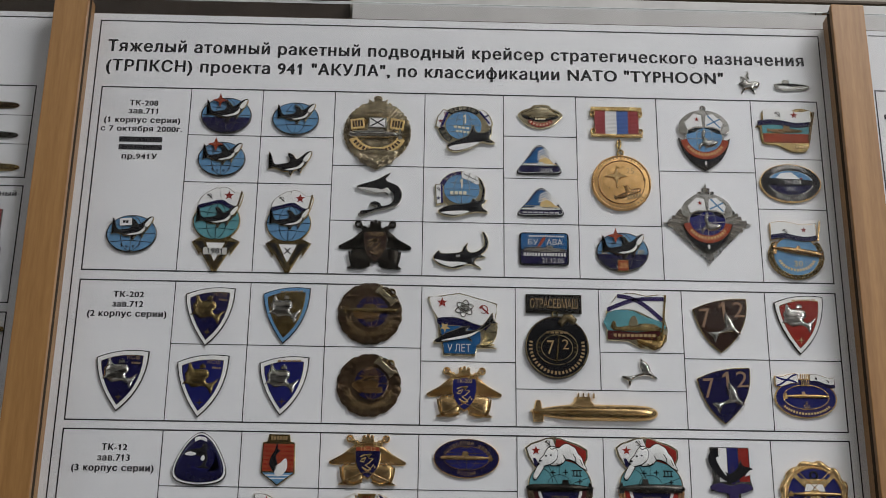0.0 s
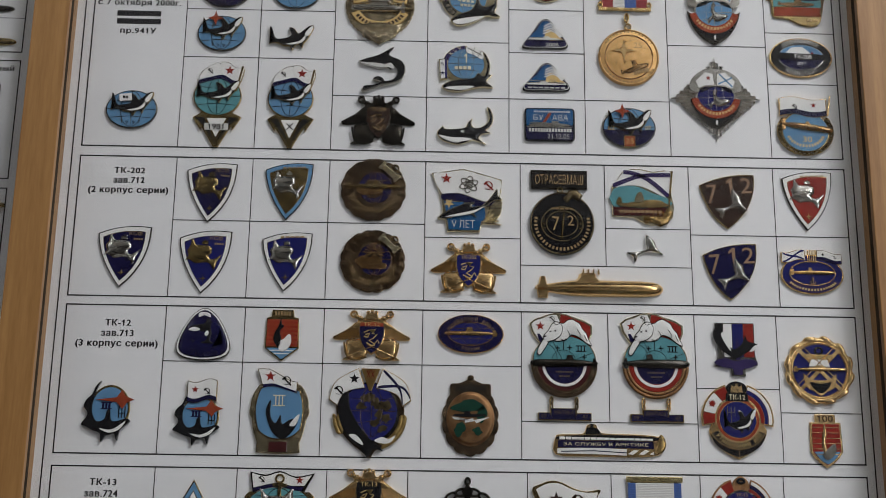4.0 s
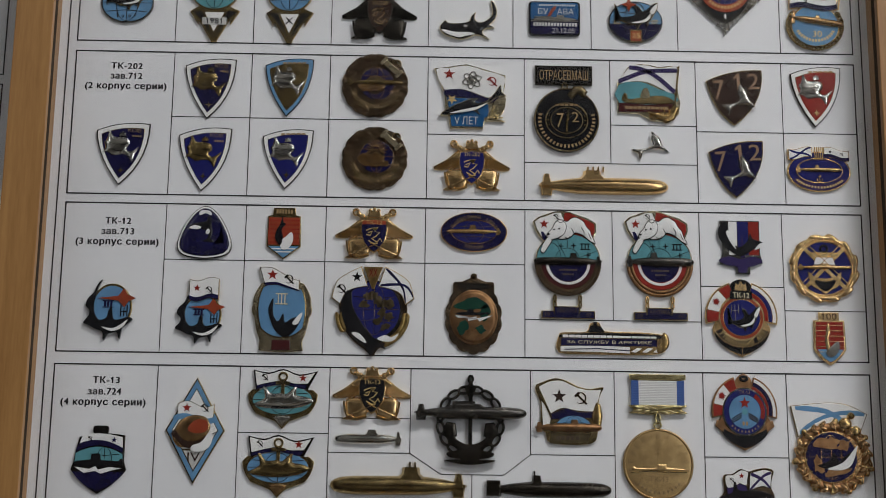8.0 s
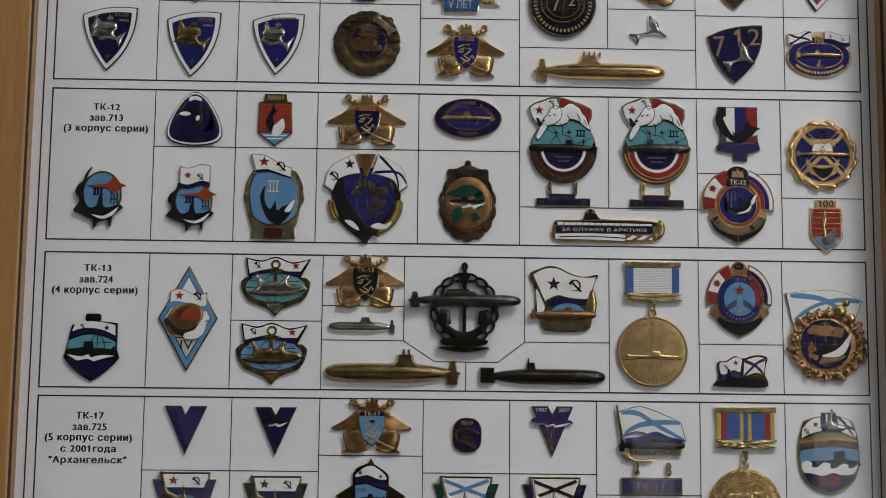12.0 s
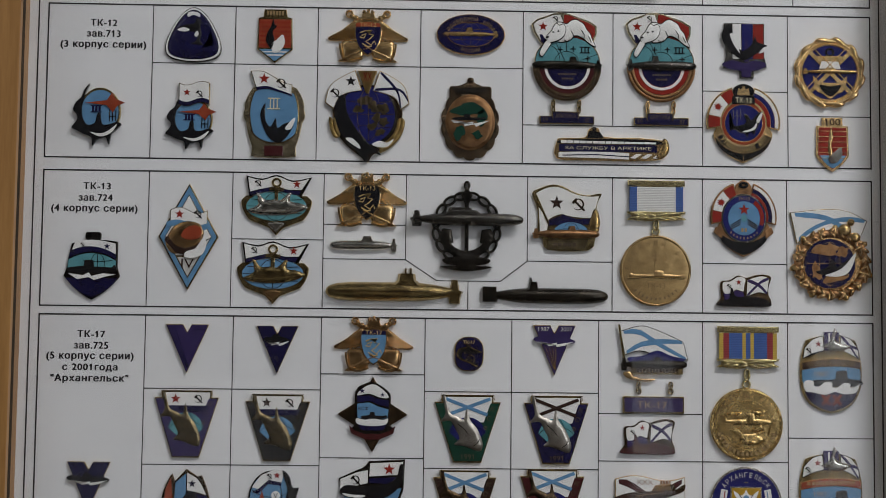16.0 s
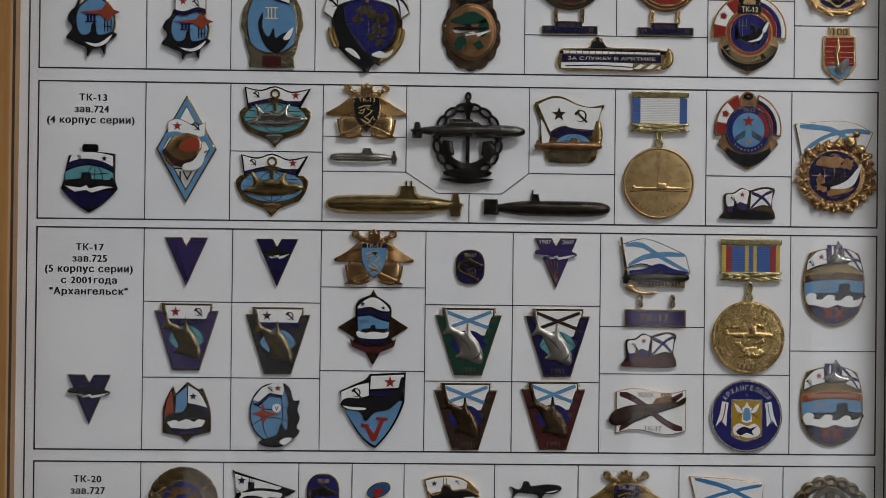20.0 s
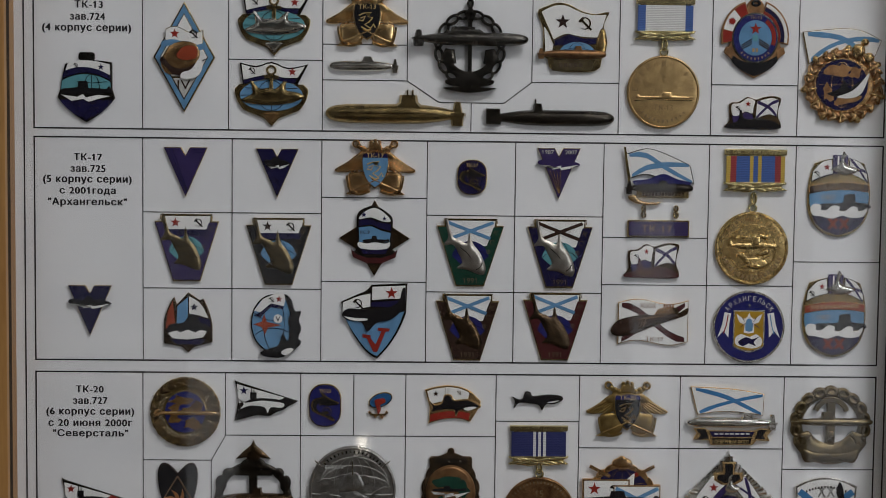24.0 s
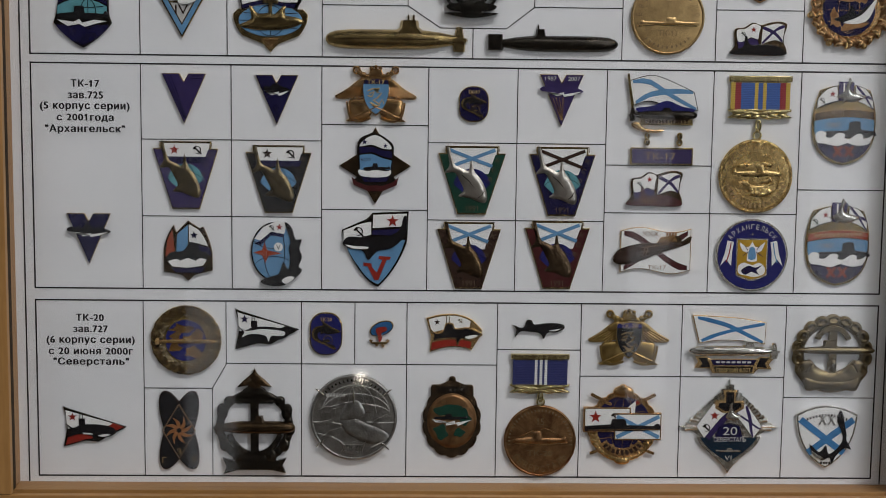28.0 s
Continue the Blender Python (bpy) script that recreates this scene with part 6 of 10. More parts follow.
shark_shield(109.7, 370.8, 25.7, 31.8, E_WHITE, E_BLUE, SILVER, "chipped royal blue shield badge with silver shark", True)
shark_shield(379.6, 408.6, 26.5, 33.0, E_WHITE, E_RED, SILVER, "red shield badge with white border and silver shark", True)
shield_712(337.4, 407.5, 28.8, 30.5, E_BROWN, "dark brown shield badge numbered 712 with silver shark")
shield_712(337.1, 369.6, 28.0, 30.7, E_NAVY, "dark navy shield badge numbered 712 with silver shark")

for x, z, r, sub in ((153.0, 410.2, 17.1, True), (153.6, 371.6, 16.8, False)):
    q = Badge("wreath_badge", x, z, 2 * r, 2 * r, "round dark bronze wreath badge with globe" + (" and submarine" if sub else " and rising sun"), "badge", "bronze wreath badges")
    q.plate(scallop(0, 0, 1, 1, 16, .05), RELIEF_BRONZE, 1.3)
    q.wreath(0, 0, .86, .86, 22, RELIEF_BRONZE, 4.4, 2.0, 1.3, .8, skew=30)
    q.wreath(0, 0, .7, .7, 14, RELIEF_BRASS_DARK, 5.0, 2.2, 1.5, .8, 195, 345, 24, "lower_leaves")
    for s in (-1, 1):
        q.puff([(-1, -.2), (-.3, .3), (1, 0), (-.3, -.5)], s * .42, -.66, .34, .16, RELIEF_BRASS_DARK, s * 24, 1.8, .9, .8, "ribbon_end", s > 0)
    q.dome(ell(0, 0, .64, .64), RELIEF_BRONZE, .8, 1.4, .8, "globe")
    q.en(ell(.06, .04, .5, .5), E_NAVY, 2.1, "globe_sea")
    q.globe(.06, .04, .5, .5, COPPER, 2.3)
    q.shape(smooth([(-1, 0), (-.5, .5), (0, .3), (.3, .6), (.9, .1), (.6, -.5), (0, -.4), (-.6, -.5)], 3), -.1, -.02, .42, .35, COPPER, 0, 2.35, 1.6, "land", .15)
    q.plate(turn(rec(-.32, -.1, .32, .1), -42, 1, 1, .48, .54), PALE_GOLD, 2.9, "scroll", .35)
    for s in (-.3, .3):
        q.plate(turn(rec(-.06, -.15, .06, .15), -42, 1, 1, .48 + s * .74, .54 - s * .68), PALE_GOLD, 3.1, "scroll_end", .3)
    q.ring(.64, .66, .14, .14, .7, BRASS, 2.5, name="chain_ring", n=14)
    if sub:
        q.hull(0, .08, .84, 1.4, BRASS, 1.9, False, (.1, .1, .8))
        q.text("ТК-202", .08, -.16, 7.4, E_BROWN, 1.7, 2.6)
    else:
        q.wires([[(.05 + .1 * math.cos(radians(a)), .25 + .1 * math.sin(radians(a))), (.05 + .32 * math.cos(radians(a)), .25 + .3 * math.sin(radians(a)))] for a in range(-20, 201, 20)], COPPER, .5, 2.5, "sun_rays")
        q.plate(rec(-.34, -.26, .42, -.08), COPPER, 2.5, "name_tile", .2)
        q.text("ТК-202", .04, -.17, 7.8, E_BROWN, 1.8, 2.6)

q = Badge("flag_badge", 201.6, 405.4, 37.1, 34.6, "waving naval flag badge with whale, atom sign and five-year lettering", "badge", "flag badges")
OUT8 = [(-1, .84), (-.6, .9), (-.1, .99), (.4, .84), (.98, .66), (.96, .3), (.9, .02), (1, -.06), (.94, -.44), (.66, -.76), (.42, -.76), (.36, -1), (-.54, -1), (-.6, -.62), (-.8, -.62), (-.68, -.42), (-.7, .02)]
q.plate(OUT8, PALE_GOLD, 1.3)
q.en(smooth([(-.95, .8), (-.6, .85), (-.1, .94), (.4, .79), (.94, .62), (.92, .3), (.88, .1), (.5, -.04), (.1, .11), (-.3, .22), (-.7, .18)], 2), E_WHITE, 1.5, "flag_cloth")
q.en(smooth([(-.7, .16), (-.3, .2), (.1, .09), (.5, -.06), (.84, .04), (.5, -.24), (-.1, -.06), (-.64, -.04)], 3), E_NAVY, 1.52, "blue_stripe")
q.en([(-.64, -.06), (-.1, -.08), (.5, -.26), (.52, -.62), (.4, -.66), (.34, -.94), (-.5, -.94), (-.56, -.5)], E_MID, 1.5, "sea_field")
lb = q.plate(smooth([(.46, -.74), (.5, -.5), (.7, -.3), (.96, -.06), (.94, -.44), (.7, -.72)], 3), PALE_GOLD, 1.5, "laurel_branch", .25)
q.ridges([((.5, -.7), (.66 + .06 * k, -.16 - .12 * k), 1.5, .5, 2.2 - .05 * k) for k in range(6)], PALE_GOLD, "leaves", lb)
q.star(-.58, .66, 3.0, E_RED, 1.75), q.sickle(.6, .46, 2.9, E_RED, 1.75)
for a in (20, 80, 140):
    q.wire([(u * .27 + .05, v * .27 + .48) for u, v in turn(ell(0, 0, 1, .4, 18), a)], SILVER, .6, 1.9, "atom_orbit", True)
q.dome(ell(.05, .48, .1, .1, 12), SILVER, 1.2, 1.6, .5, "nucleus")
WQ = [(-.82, -.58), (-.5, -.32), (-.24, -.2), (-.02, -.1), (.24, -.06), (.12, -.2), (.4, -.18), (.64, .06), (.84, .36), (.88, .14), (1, .0), (.78, -.02), (.5, -.24), (.2, -.38), (.28, -.58), (.04, -.44), (-.3, -.54), (-.6, -.62)]
w0 = q.plate(smooth(WQ, 3), PALE_GOLD, 2.0, "whale", .2)
q.puff(smooth(inset(WQ, .025), 3), 0, 0, 1, 1, E_BLACK, 0, 2.1, .5, .9, "whale_back", parent=w0)
q.en(smooth([(-.6, -.56), (-.2, -.44), (.2, -.34), (.5, -.2), (.2, -.42), (-.2, -.52)], 3), E_WHITE, 2.6, "whale_belly", parent=w0)
q.star(-.5, -.12, 3.0, L_GOLD, 1.85, "crown", 180)
q.text("V ЛЕТ", -.1, -.76, 12.0, SILVER, 4.2, 1.7)

winged_crest(202.7, 368.8, 38.8, 26.4, GOLD, E_BLUE, E_BLUE, "ТК-202", "gilt winged crest with crossed anchors and blue shield")

q = Badge("medal", 250.9, 393.5, 33.5, 34.0, "blackened round medal hanging from a lettered bar", "medal")
q.plate(rec(-.96, 1.1, .8, 1.71), GUN, 1.6, "bar", .5)
q.plate(rec(-.9, 1.17, .74, 1.64), E_BLACK, 1.75, "bar_field", .1, d0=.8)
q.text("ОТРАСЕВМАШ", -.08, 1.4, 25.0, BRONZE, 5.4, 1.9)
q.ring(-.05, 1.06, .1, .12, .6, BRASS, 1.8, name="link", n=14)
q.plate(ell(0, 0, 1, 1, 56), E_BLACK, 1.8, "disc")
q.ring(0, 0, .99, .99, .7, OLIVE, 2.2, .6, "rim", 56)
q.arc_bars(0, 0, .82, .82, 165, 375, 26, BRONZE, 1.7, 2.0)
q.ring(0, -.02, .66, .56, .6, OLIVE, 2.2, 1.0, "inner_rim", 40), q.ring(0, -.02, .5, .42, .5, OLIVE, 2.2, 1.0, "inner_rim", 40)
q.wires([[(s * .52, v - .02), (s * .64, v - .02)] for s in (-1, 1) for v in (-.14, .0, .14)], BRASS, .6, 2.2, "rung_lines")
q.puff([(-.3, .4), (-.1, .9), (.2, 1), (.5, .75), (.4, .4), (.1, .55), (-.1, .2)], .2, .5, .75, .62, OLIVE, -10, 1.8, 1.1, 1, "hook")
q.text("7", -.2, -.02, 3.6, BRONZE, 7.4, 2.4), q.text("2", .26, .08, 3.4, BRONZE, 5.4, 2.4)
q.wire([(-.02, -.5), (.06, .34)], BRASS, .8, 2.5, "digit_stroke")
q.bars(0, .46, .36, .03, 5, BRONZE, 2.2)

q = Badge("submarine_pin", 269.6, 361.2, 65.6, 15.0, "long gilt cast submarine pin", "pin", "submarine pins")
q.hull(0, -.25, 1, 4.3, GOLD, .0, False, (-.18, .16, .75), masts=4, fin=1.35)
q.wires([[(-.5, -.05), (.9, -.02)], [(-.6, -.5), (.88, -.5)]], BRASS, .35, 4.4, "hull_lines")

q = Badge("flag_badge", 293.3, 408.9, 32.3, 31.7, "white flag with purple diagonal cross above a gilt submarine", "badge", "flag badges")
q.plate([(-1, -.68), (-1, .32), (-.66, .86), (-.3, .98), (0, .96), (.34, .88), (.7, .94), (.98, .9), (.92, .1), (1, -.3), (.95, -.7), (.6, -.98), (.1, -.95), (-.3, -.72)], PALE_GOLD, 1.2)
q.en(smooth([(-.95, .3), (-.64, .82), (-.3, .93), (0, .91), (.34, .83), (.7, .89), (.92, .85), (.82, .0), (.4, .14), (0, .34), (-.5, .38)], 2), E_WHITE, 1.5, "flag_cloth")
for line in ([(-.96, .36), (-.6, .52), (-.2, .68), (.2, .74), (.9, .76)], [(-.62, .84), (-.3, .8), (.06, .66), (.4, .42), (.82, .02)]):
    q.wire(smooth(line + line[::-1], 3)[:13], E_PURPLE, 2.2, 1.75, "diagonal_band")
q.en(smooth([(-.96, .24), (-.5, .36), (-.1, .32), (.3, .12), (.82, -.06), (.8, -.36), (-.96, -.36)], 2), E_TEAL, 1.62, "sky_field")
q.en(rec(-.97, -.66, .78, -.36), E_MAROON, 1.6, "waterline_field")
q.bars(-.1, -.52, .7, .05, 10, L_BRONZE, 1.68)
sub_ob = q.plate(smooth([(-.76, -.36), (-.8, -.04), (-.7, -.08), (-.64, -.24), (-.2, -.16), (.3, -.1), (.62, -.16), (.74, -.36)], 3), BRASS, 2.0, "submarine", .3, d0=.8)
q.plate(smooth([(-.28, -.2), (-.22, .06), (-.14, .14), (-.04, .12), (.02, -.18)], 3), PALE_GOLD, 2.3, "sail", .25, d0=.8, parent=sub_ob)
lb = q.puff([(-1, .3), (-.5, .2), (.3, .1), (.6, 1), (1, .6), (.7, -.6), (.2, -1), (-.5, -.4)], .42, -.7, .54, .32, RELIEF_GOLD, 0, 1.2, .8, .5, "laurel_branch")
q.ridges([((.1 + .13 * k, -.92 + .05 * k), (.0 + .15 * k, -.68 + .06 * k), 1.3, .5, 2.3) for k in range(6)], RELIEF_GOLD, "leaves", lb)
q.wire([(.78, -.7), (.96, .9)], BRASS, .9, 2.1, "staff")

q = Badge("shark_pin", 293.6, 381.0, 19.0, 15.5, "small silver leaping shark pin", "pin")
q.puff(LEAP, 0, 0, 1, 1, SILVER, 0, .8, 1.5, 0, "shark")

q = Badge("oval_badge", 379.3, 369.8, 32.5, 23.8, "oval violet badge with gilt submarine, anchor and flags", "badge")
q.plate(ell(0, -.1, 1, .88), GOLD, 1.2)
q.en(ell(0, -.1, .95, .83), E_BLUE, 1.4)
q.ring(0, -.06, .74, .56, .5, GOLD, 1.8, 1.0, "inner_rim", 40)
q.en(band(0, -.1, .72, .55, .95, .83, 205, 335), E_PURPLE, 1.5, "scroll_band")
q.arc_bars(0, -.1, .84, .7, 210, 330, 18, GOLD, 1.2, 1.65)
q.andrew(flag(-.96, .42, -.2, .88, -.05, .1, 6), E_BLUE, 1.7, .2)
q.navy_flag(flag(.16, .52, .96, .98, .05, -.14, 6), .36, .78, .72, .66, 1.0, .35, 1.7, STEEL)
q.wires([[(-.12 + .06 * k, .42), (-.12 + .06 * k, .98)] for k in range(5)], GOLD, .5, 1.8, "pillar")
q.hull(0, -.02, .72, 1.1, GOLD, 1.3, False, (-.1, .1, 1.2))
q.anchor(0, -.4, 1.9, GOLD)


# ---- third row ----
def orca_ring(x, z, w, h, flagged, label):
    q = Badge("orca_badge", x, z, w, h, label, "badge", "orca ring badges")
    k = .78 if flagged else 1.0
    def t(p):
        return [(a, b * k - (1 - k)) for a, b in p]
    q.plate(t(ell(0.05, .1, .78, .78)), BRASS, 1.2)
    q.en(t(ell(0.05, .1, .7, .7)), E_SKY, 1.4, "round_field")
    q.plate(t(smooth([(-.5, .72), (-.35, 1.0), (-.55, .8), (-.66, .55), (-.85, .4), (-.95, .15), (-.8, -.02), (-.82, -.2), (-1, -.42), (-.8, -.5), (-.55, -.62), (-.25, -.72), (-.2, -1), (-.05, -.8), (.1, -.76), (.3, -.72), (.42, -.95), (.5, -.62), (.62, -.5), (.88, -.3), (.7, -.22), (.4, -.3), (.15, -.28), (.08, .08), (-.05, .0), (-.12, -.25), (-.4, -.32), (-.58, -.1), (-.62, .2), (-.56, .45)], 3)), E_BLACK, 2.0, "orca", .25)
    q.en(t(smooth([(-.3, -.55), (.1, -.6), (.4, -.5), (.72, -.3), (.5, -.58), (.1, -.7)], 3)), E_WHITE, 2.2, "orca_belly")
    q.en(t([(-.5, .38), (.3, .47), (.5, .72), (.64, .52), (1, .4), (.7, .28), (.55, .08), (.3, .3)]), E_ORANGE, 2.0, "red_star", .05)
    q.bars(-.08, .2 * k - (1 - k), .18, .09 * k, 3, E_NAVY, 1.6)
    q.wires([t([(-.3, .3), (.14, .3)]), t([(-.3, .09), (.14, .09)])], E_NAVY, .5, 1.62, "numeral_lines")
    q.wires([t([(.42 + .12 * j, -.2), (.42 + .12 * j, .18)]) for j in range(3)] + [t([(.42, -.05), (.66, -.05)])], GUN, .4, 1.7, "trident")
    if flagged:
        q.navy_flag(flag(-.5, .3, .7, .92, -.06, .0), -.18, .64, .3, .6, 2.0, .22, 2.1)
    return q


orca_ring(25.5, 292.2, 25.4, 30.3, False, "round blue badge ringed by an orca with a red star")
orca_ring(69.9, 292.9, 24.6, 33.7, True, "round blue orca badge topped by a naval flag")

q = Badge("rounded_badge", 70.0, 332.1, 27.2, 27.0, "rounded triangular navy badge with a dark whale", "badge")
RT = smooth([(0, 1), (.45, .72), (.85, .05), (1, -.55), (.75, -.88), (0, -1), (-.75, -.88), (-1, -.55), (-.85, .05), (-.45, .72)], 4)
q.plate(RT, STEEL, 1.2)
q.en([(a * .965, b * .965) for a, b in RT], E_WHITE, 1.35, "white_border")
q.dome([(a * .9, b * .9) for a, b in RT], E_NAVY, .8, 1.5, .8, "navy_field")
w0 = q.puff(smooth([(-.62, .1), (-.4, .32), (0, .4), (.12, .62), (.28, .55), (.3, .2), (.36, -.1), (.3, -.4), (.5, -.62), (.1, -.6), (-.35, -.62), (.05, -.42), (.14, -.16), (.02, -.04), (-.12, -.12), (-.14, .0)], 3), .0, .08, .9, .8, E_BLACK, 0, 2.0, .6, 1, "whale")
q.en(smooth([(-.56, .14), (-.35, .24), (-.12, .16), (-.3, .08)], 3), E_WHITE, 2.6, "whale_cheek", parent=w0)
q.en(smooth([(.04, -.02), (.14, .12), (.2, .0), (.12, -.1)], 3), E_WHITE, 2.6, "whale_spot", parent=w0)
q.wires([[(.36, .4), (.62, .2), (.5, -.2), (.74, -.4), (.3, -.5)], [(-.3, -.3), (.2, -.5), (.6, -.3)]], E_BLUE, .35, 2.3, "current_lines")
q.en(smooth([(-.2, .62), (.0, .7), (.22, .62), (.2, .76), (0, .82), (-.2, .78)], 3), E_WHITE, 2.1, "flag_cloth")

q = Badge("shield_badge", 109.3, 332.1, 17.1, 26.2, "red pointed shield badge with an orca over waves", "badge")
PENT = [(-.95, .68), (-.68, .72), (-.62, 1), (.62, 1), (.68, .72), (.95, .68), (1, -.5), (0, -1), (-1, -.5)]
q.plate(PENT, BRASS, 1.2)
q.en([(-.9, .62), (.9, .62), (.92, -.45), (-.92, -.45)], E_ORANGE, 1.4, "red_field")
q.wires([[(-.9, .5 - .17 * k), (.9, .5 - .17 * k)] for k in range(6)], E_RED, .7, 1.5, "red_lines")
q.en([(-.9, -.5), (.9, -.5), (0, -.95)], E_SKY, 1.4, "sea_field")
q.wires([[(-.7, -.6), (.7, -.6)], [(-.45, -.72), (.45, -.72)]], E_WHITE, .6, 1.55, "waves")
q.bars(0, .85, .5, .08, 6, BRONZE, 1.35)
q.shape(smooth([(.0, 1), (-.15, .5), (-.5, .0), (-.55, -.5), (-.1, -.9), (.1, -.4), (-.05, .1), (.3, .45), (.1, .55)], 3), -.1, .08, .7, .62, E_BLACK, 0, 1.9, 1, "orca", .2)
q.en(smooth([(-.2, -.3), (.1, -.15), (.45, .05), (.55, -.3), (.25, -.6), (-.1, -.62)], 3), E_WHITE, 1.9, "splash")

q = Badge("framed_badge", 109.7, 294.1, 30.0, 42.2, "brass-framed blue badge with flag, orca and Roman three", "badge")
q.plate(bz((-.7, .6), (-1, .3), (-.95, .1), (-1.05, -.05), (-.9, -.2), (-.85, -.5), (-.7, -.75), None, (-.72, -.98), (0, -1.05), (.72, -.98), None, (.7, -.75), (.85, -.5), (.9, -.2), (1.05, -.05), (.95, .1), (1, .3), (.7, .6), (0, .8)), RELIEF_BRASS, 1.3)
FR = bz((-.62, .5), (0, .75), (.62, .45), (.85, .1), (.68, -.45), (.4, -.68), (0, -.66), (-.4, -.66), (-.66, -.45), (-.9, .1))
q.plate([(a * 1.06, b * 1.05) for a, b in FR], BRASS, 1.6, "frame_rim", .3)
q.en(FR, E_SKY, 1.7, "blue_field")
q.plate(rec(-.3, -.97, .3, -.74), E_MAROON, 1.7, "foot_tile", .2)
q.wires([[(-.13 + .11 * k, .12), (-.13 + .11 * k, .34)] for k in range(3)] + [[(-.22, .35), (.18, .35)], [(-.22, .11), (.18, .11)]], L_PALE, .55, 1.85, "roman_three")
q.shape(smooth([(-.5, 1), (-.75, .5), (-.6, -.1), (-.3, -.6), (.2, -.85), (.7, -.5), (1, .1), (.5, .05), (.15, -.15), (.05, .3), (-.2, -.1), (-.45, .15), (-.5, .5)], 3), .02, -.25, .62, .5, E_BLACK, 0, 2.1, 1.1, "orca", .25)
q.en(smooth([(.35, -.35), (.55, -.15), (.68, -.1), (.55, -.35)], 3), E_WHITE, 2.2, "orca_cheek")
q.navy_flag([(-.58, .53), (-.2, .56), (.2, .48), (.5, .42), (.56, .4), (.56, .68), (.3, .72), (-.1, .88), (-.4, .98), (-.78, .98)], -.34, .8, .2, .7, 2.9, .18, 2.0)

q = Badge("globe_badge", 154.3, 294.0, 42.1, 45.7, "large globe badge with two naval flags and gilt laurels", "badge")
q.plate(smooth([(-.72, .3), (0, .6), (.72, .3), (.8, -.1), (.62, -.5), (.36, -.72), (.14, -.84), (.02, -1), (-.16, -.86), (-.44, -.66), (-.7, -.36), (-.78, 0)], 3), BRONZE, 1.2)
q.wreath(0, -.1, .78, .66, 12, BRASS_GOLD, 3.4, 1.9, 1.2, .7, 292, 362)
q.wreath(0, -.1, .78, .66, 6, BRASS_GOLD, 3.2, 1.8, 1.2, .7, 178, 212)
q.plate(ell(0, 0, .68, .66), GUN, 1.5, "globe", .3)
q.en(ell(0, 0, .64, .62), E_BLUE, 1.65, "globe_sea")
q.globe(.04, .02, .58, .56, BRASS, 1.75)
for u, v, r, sq in ((-.04, .32, .2, .12), (.14, .2, .13, .16), (.34, .14, .18, .14), (.22, -.06, .12, .16), (-.2, .12, .14, .12), (.4, -.14, .14, .12), (.1, -.24, .16, .1), (.3, -.36, .14, .1)):
    q.shape(blob(int(90 * r + 50 * u)), u, v, r, sq, OLIVE, 25 * u, 1.82, 1.2, "land", .12)
q.navy_flag([(-.76, .12), (-.66, .34), (-.46, .46), (-.12, .52), (-.28, .96), (-.58, .82), (-.86, .62), (-.97, .26)], -.38, .72, -.74, .46, 2.8, .0, 1.9, E_BLACK, BRASS_GOLD)
q.andrew([(.12, .52), (.46, .44), (.66, .34), (.76, .12), (.97, .26), (.86, .62), (.58, .82), (.28, .96)], E_NAVY, 1.9, .16, BRASS_GOLD)
q.plate([(-.22, .95), (.22, .95), (.03, .46), (-.03, .46)], BRASS_GOLD, 2.1, "pennant", .2)
q.text("XX", .0, .82, 4.2, E_RED, 4.0, 2.2)
q.text("III", -.02, .3, 6.0, L_DIM, 4.0, 2.0)
q.plate(smooth([(-.64, .4), (-.5, .38), (-.46, .08), (-.26, -.26), (.0, -.56), (.34, -.84), (.1, -.8), (-.02, -1), (-.16, -.8), (-.42, -.62), (-.64, -.32), (-.74, .05)], 3), E_BLACK, 2.1, "orca", .3, d0=1.3)
q.en(smooth([(-.48, -.5), (-.34, -.62), (-.14, -.72), (-.18, -.62), (-.32, -.5)], 3), E_WHITE, 2.2, "orca_belly")
q.en(smooth([(.12, -.62), (.3, -.54), (.46, -.58), (.62, -.5), (.5, -.66), (.3, -.68)], 3), E_WHITE, 1.9, "wave")

winged_crest(154.2, 332.8, 38.9, 25.7, GOLD, E_NAVY, E_ORANGE, "ТК-12", "gilt winged crest with red-topped navy shield")


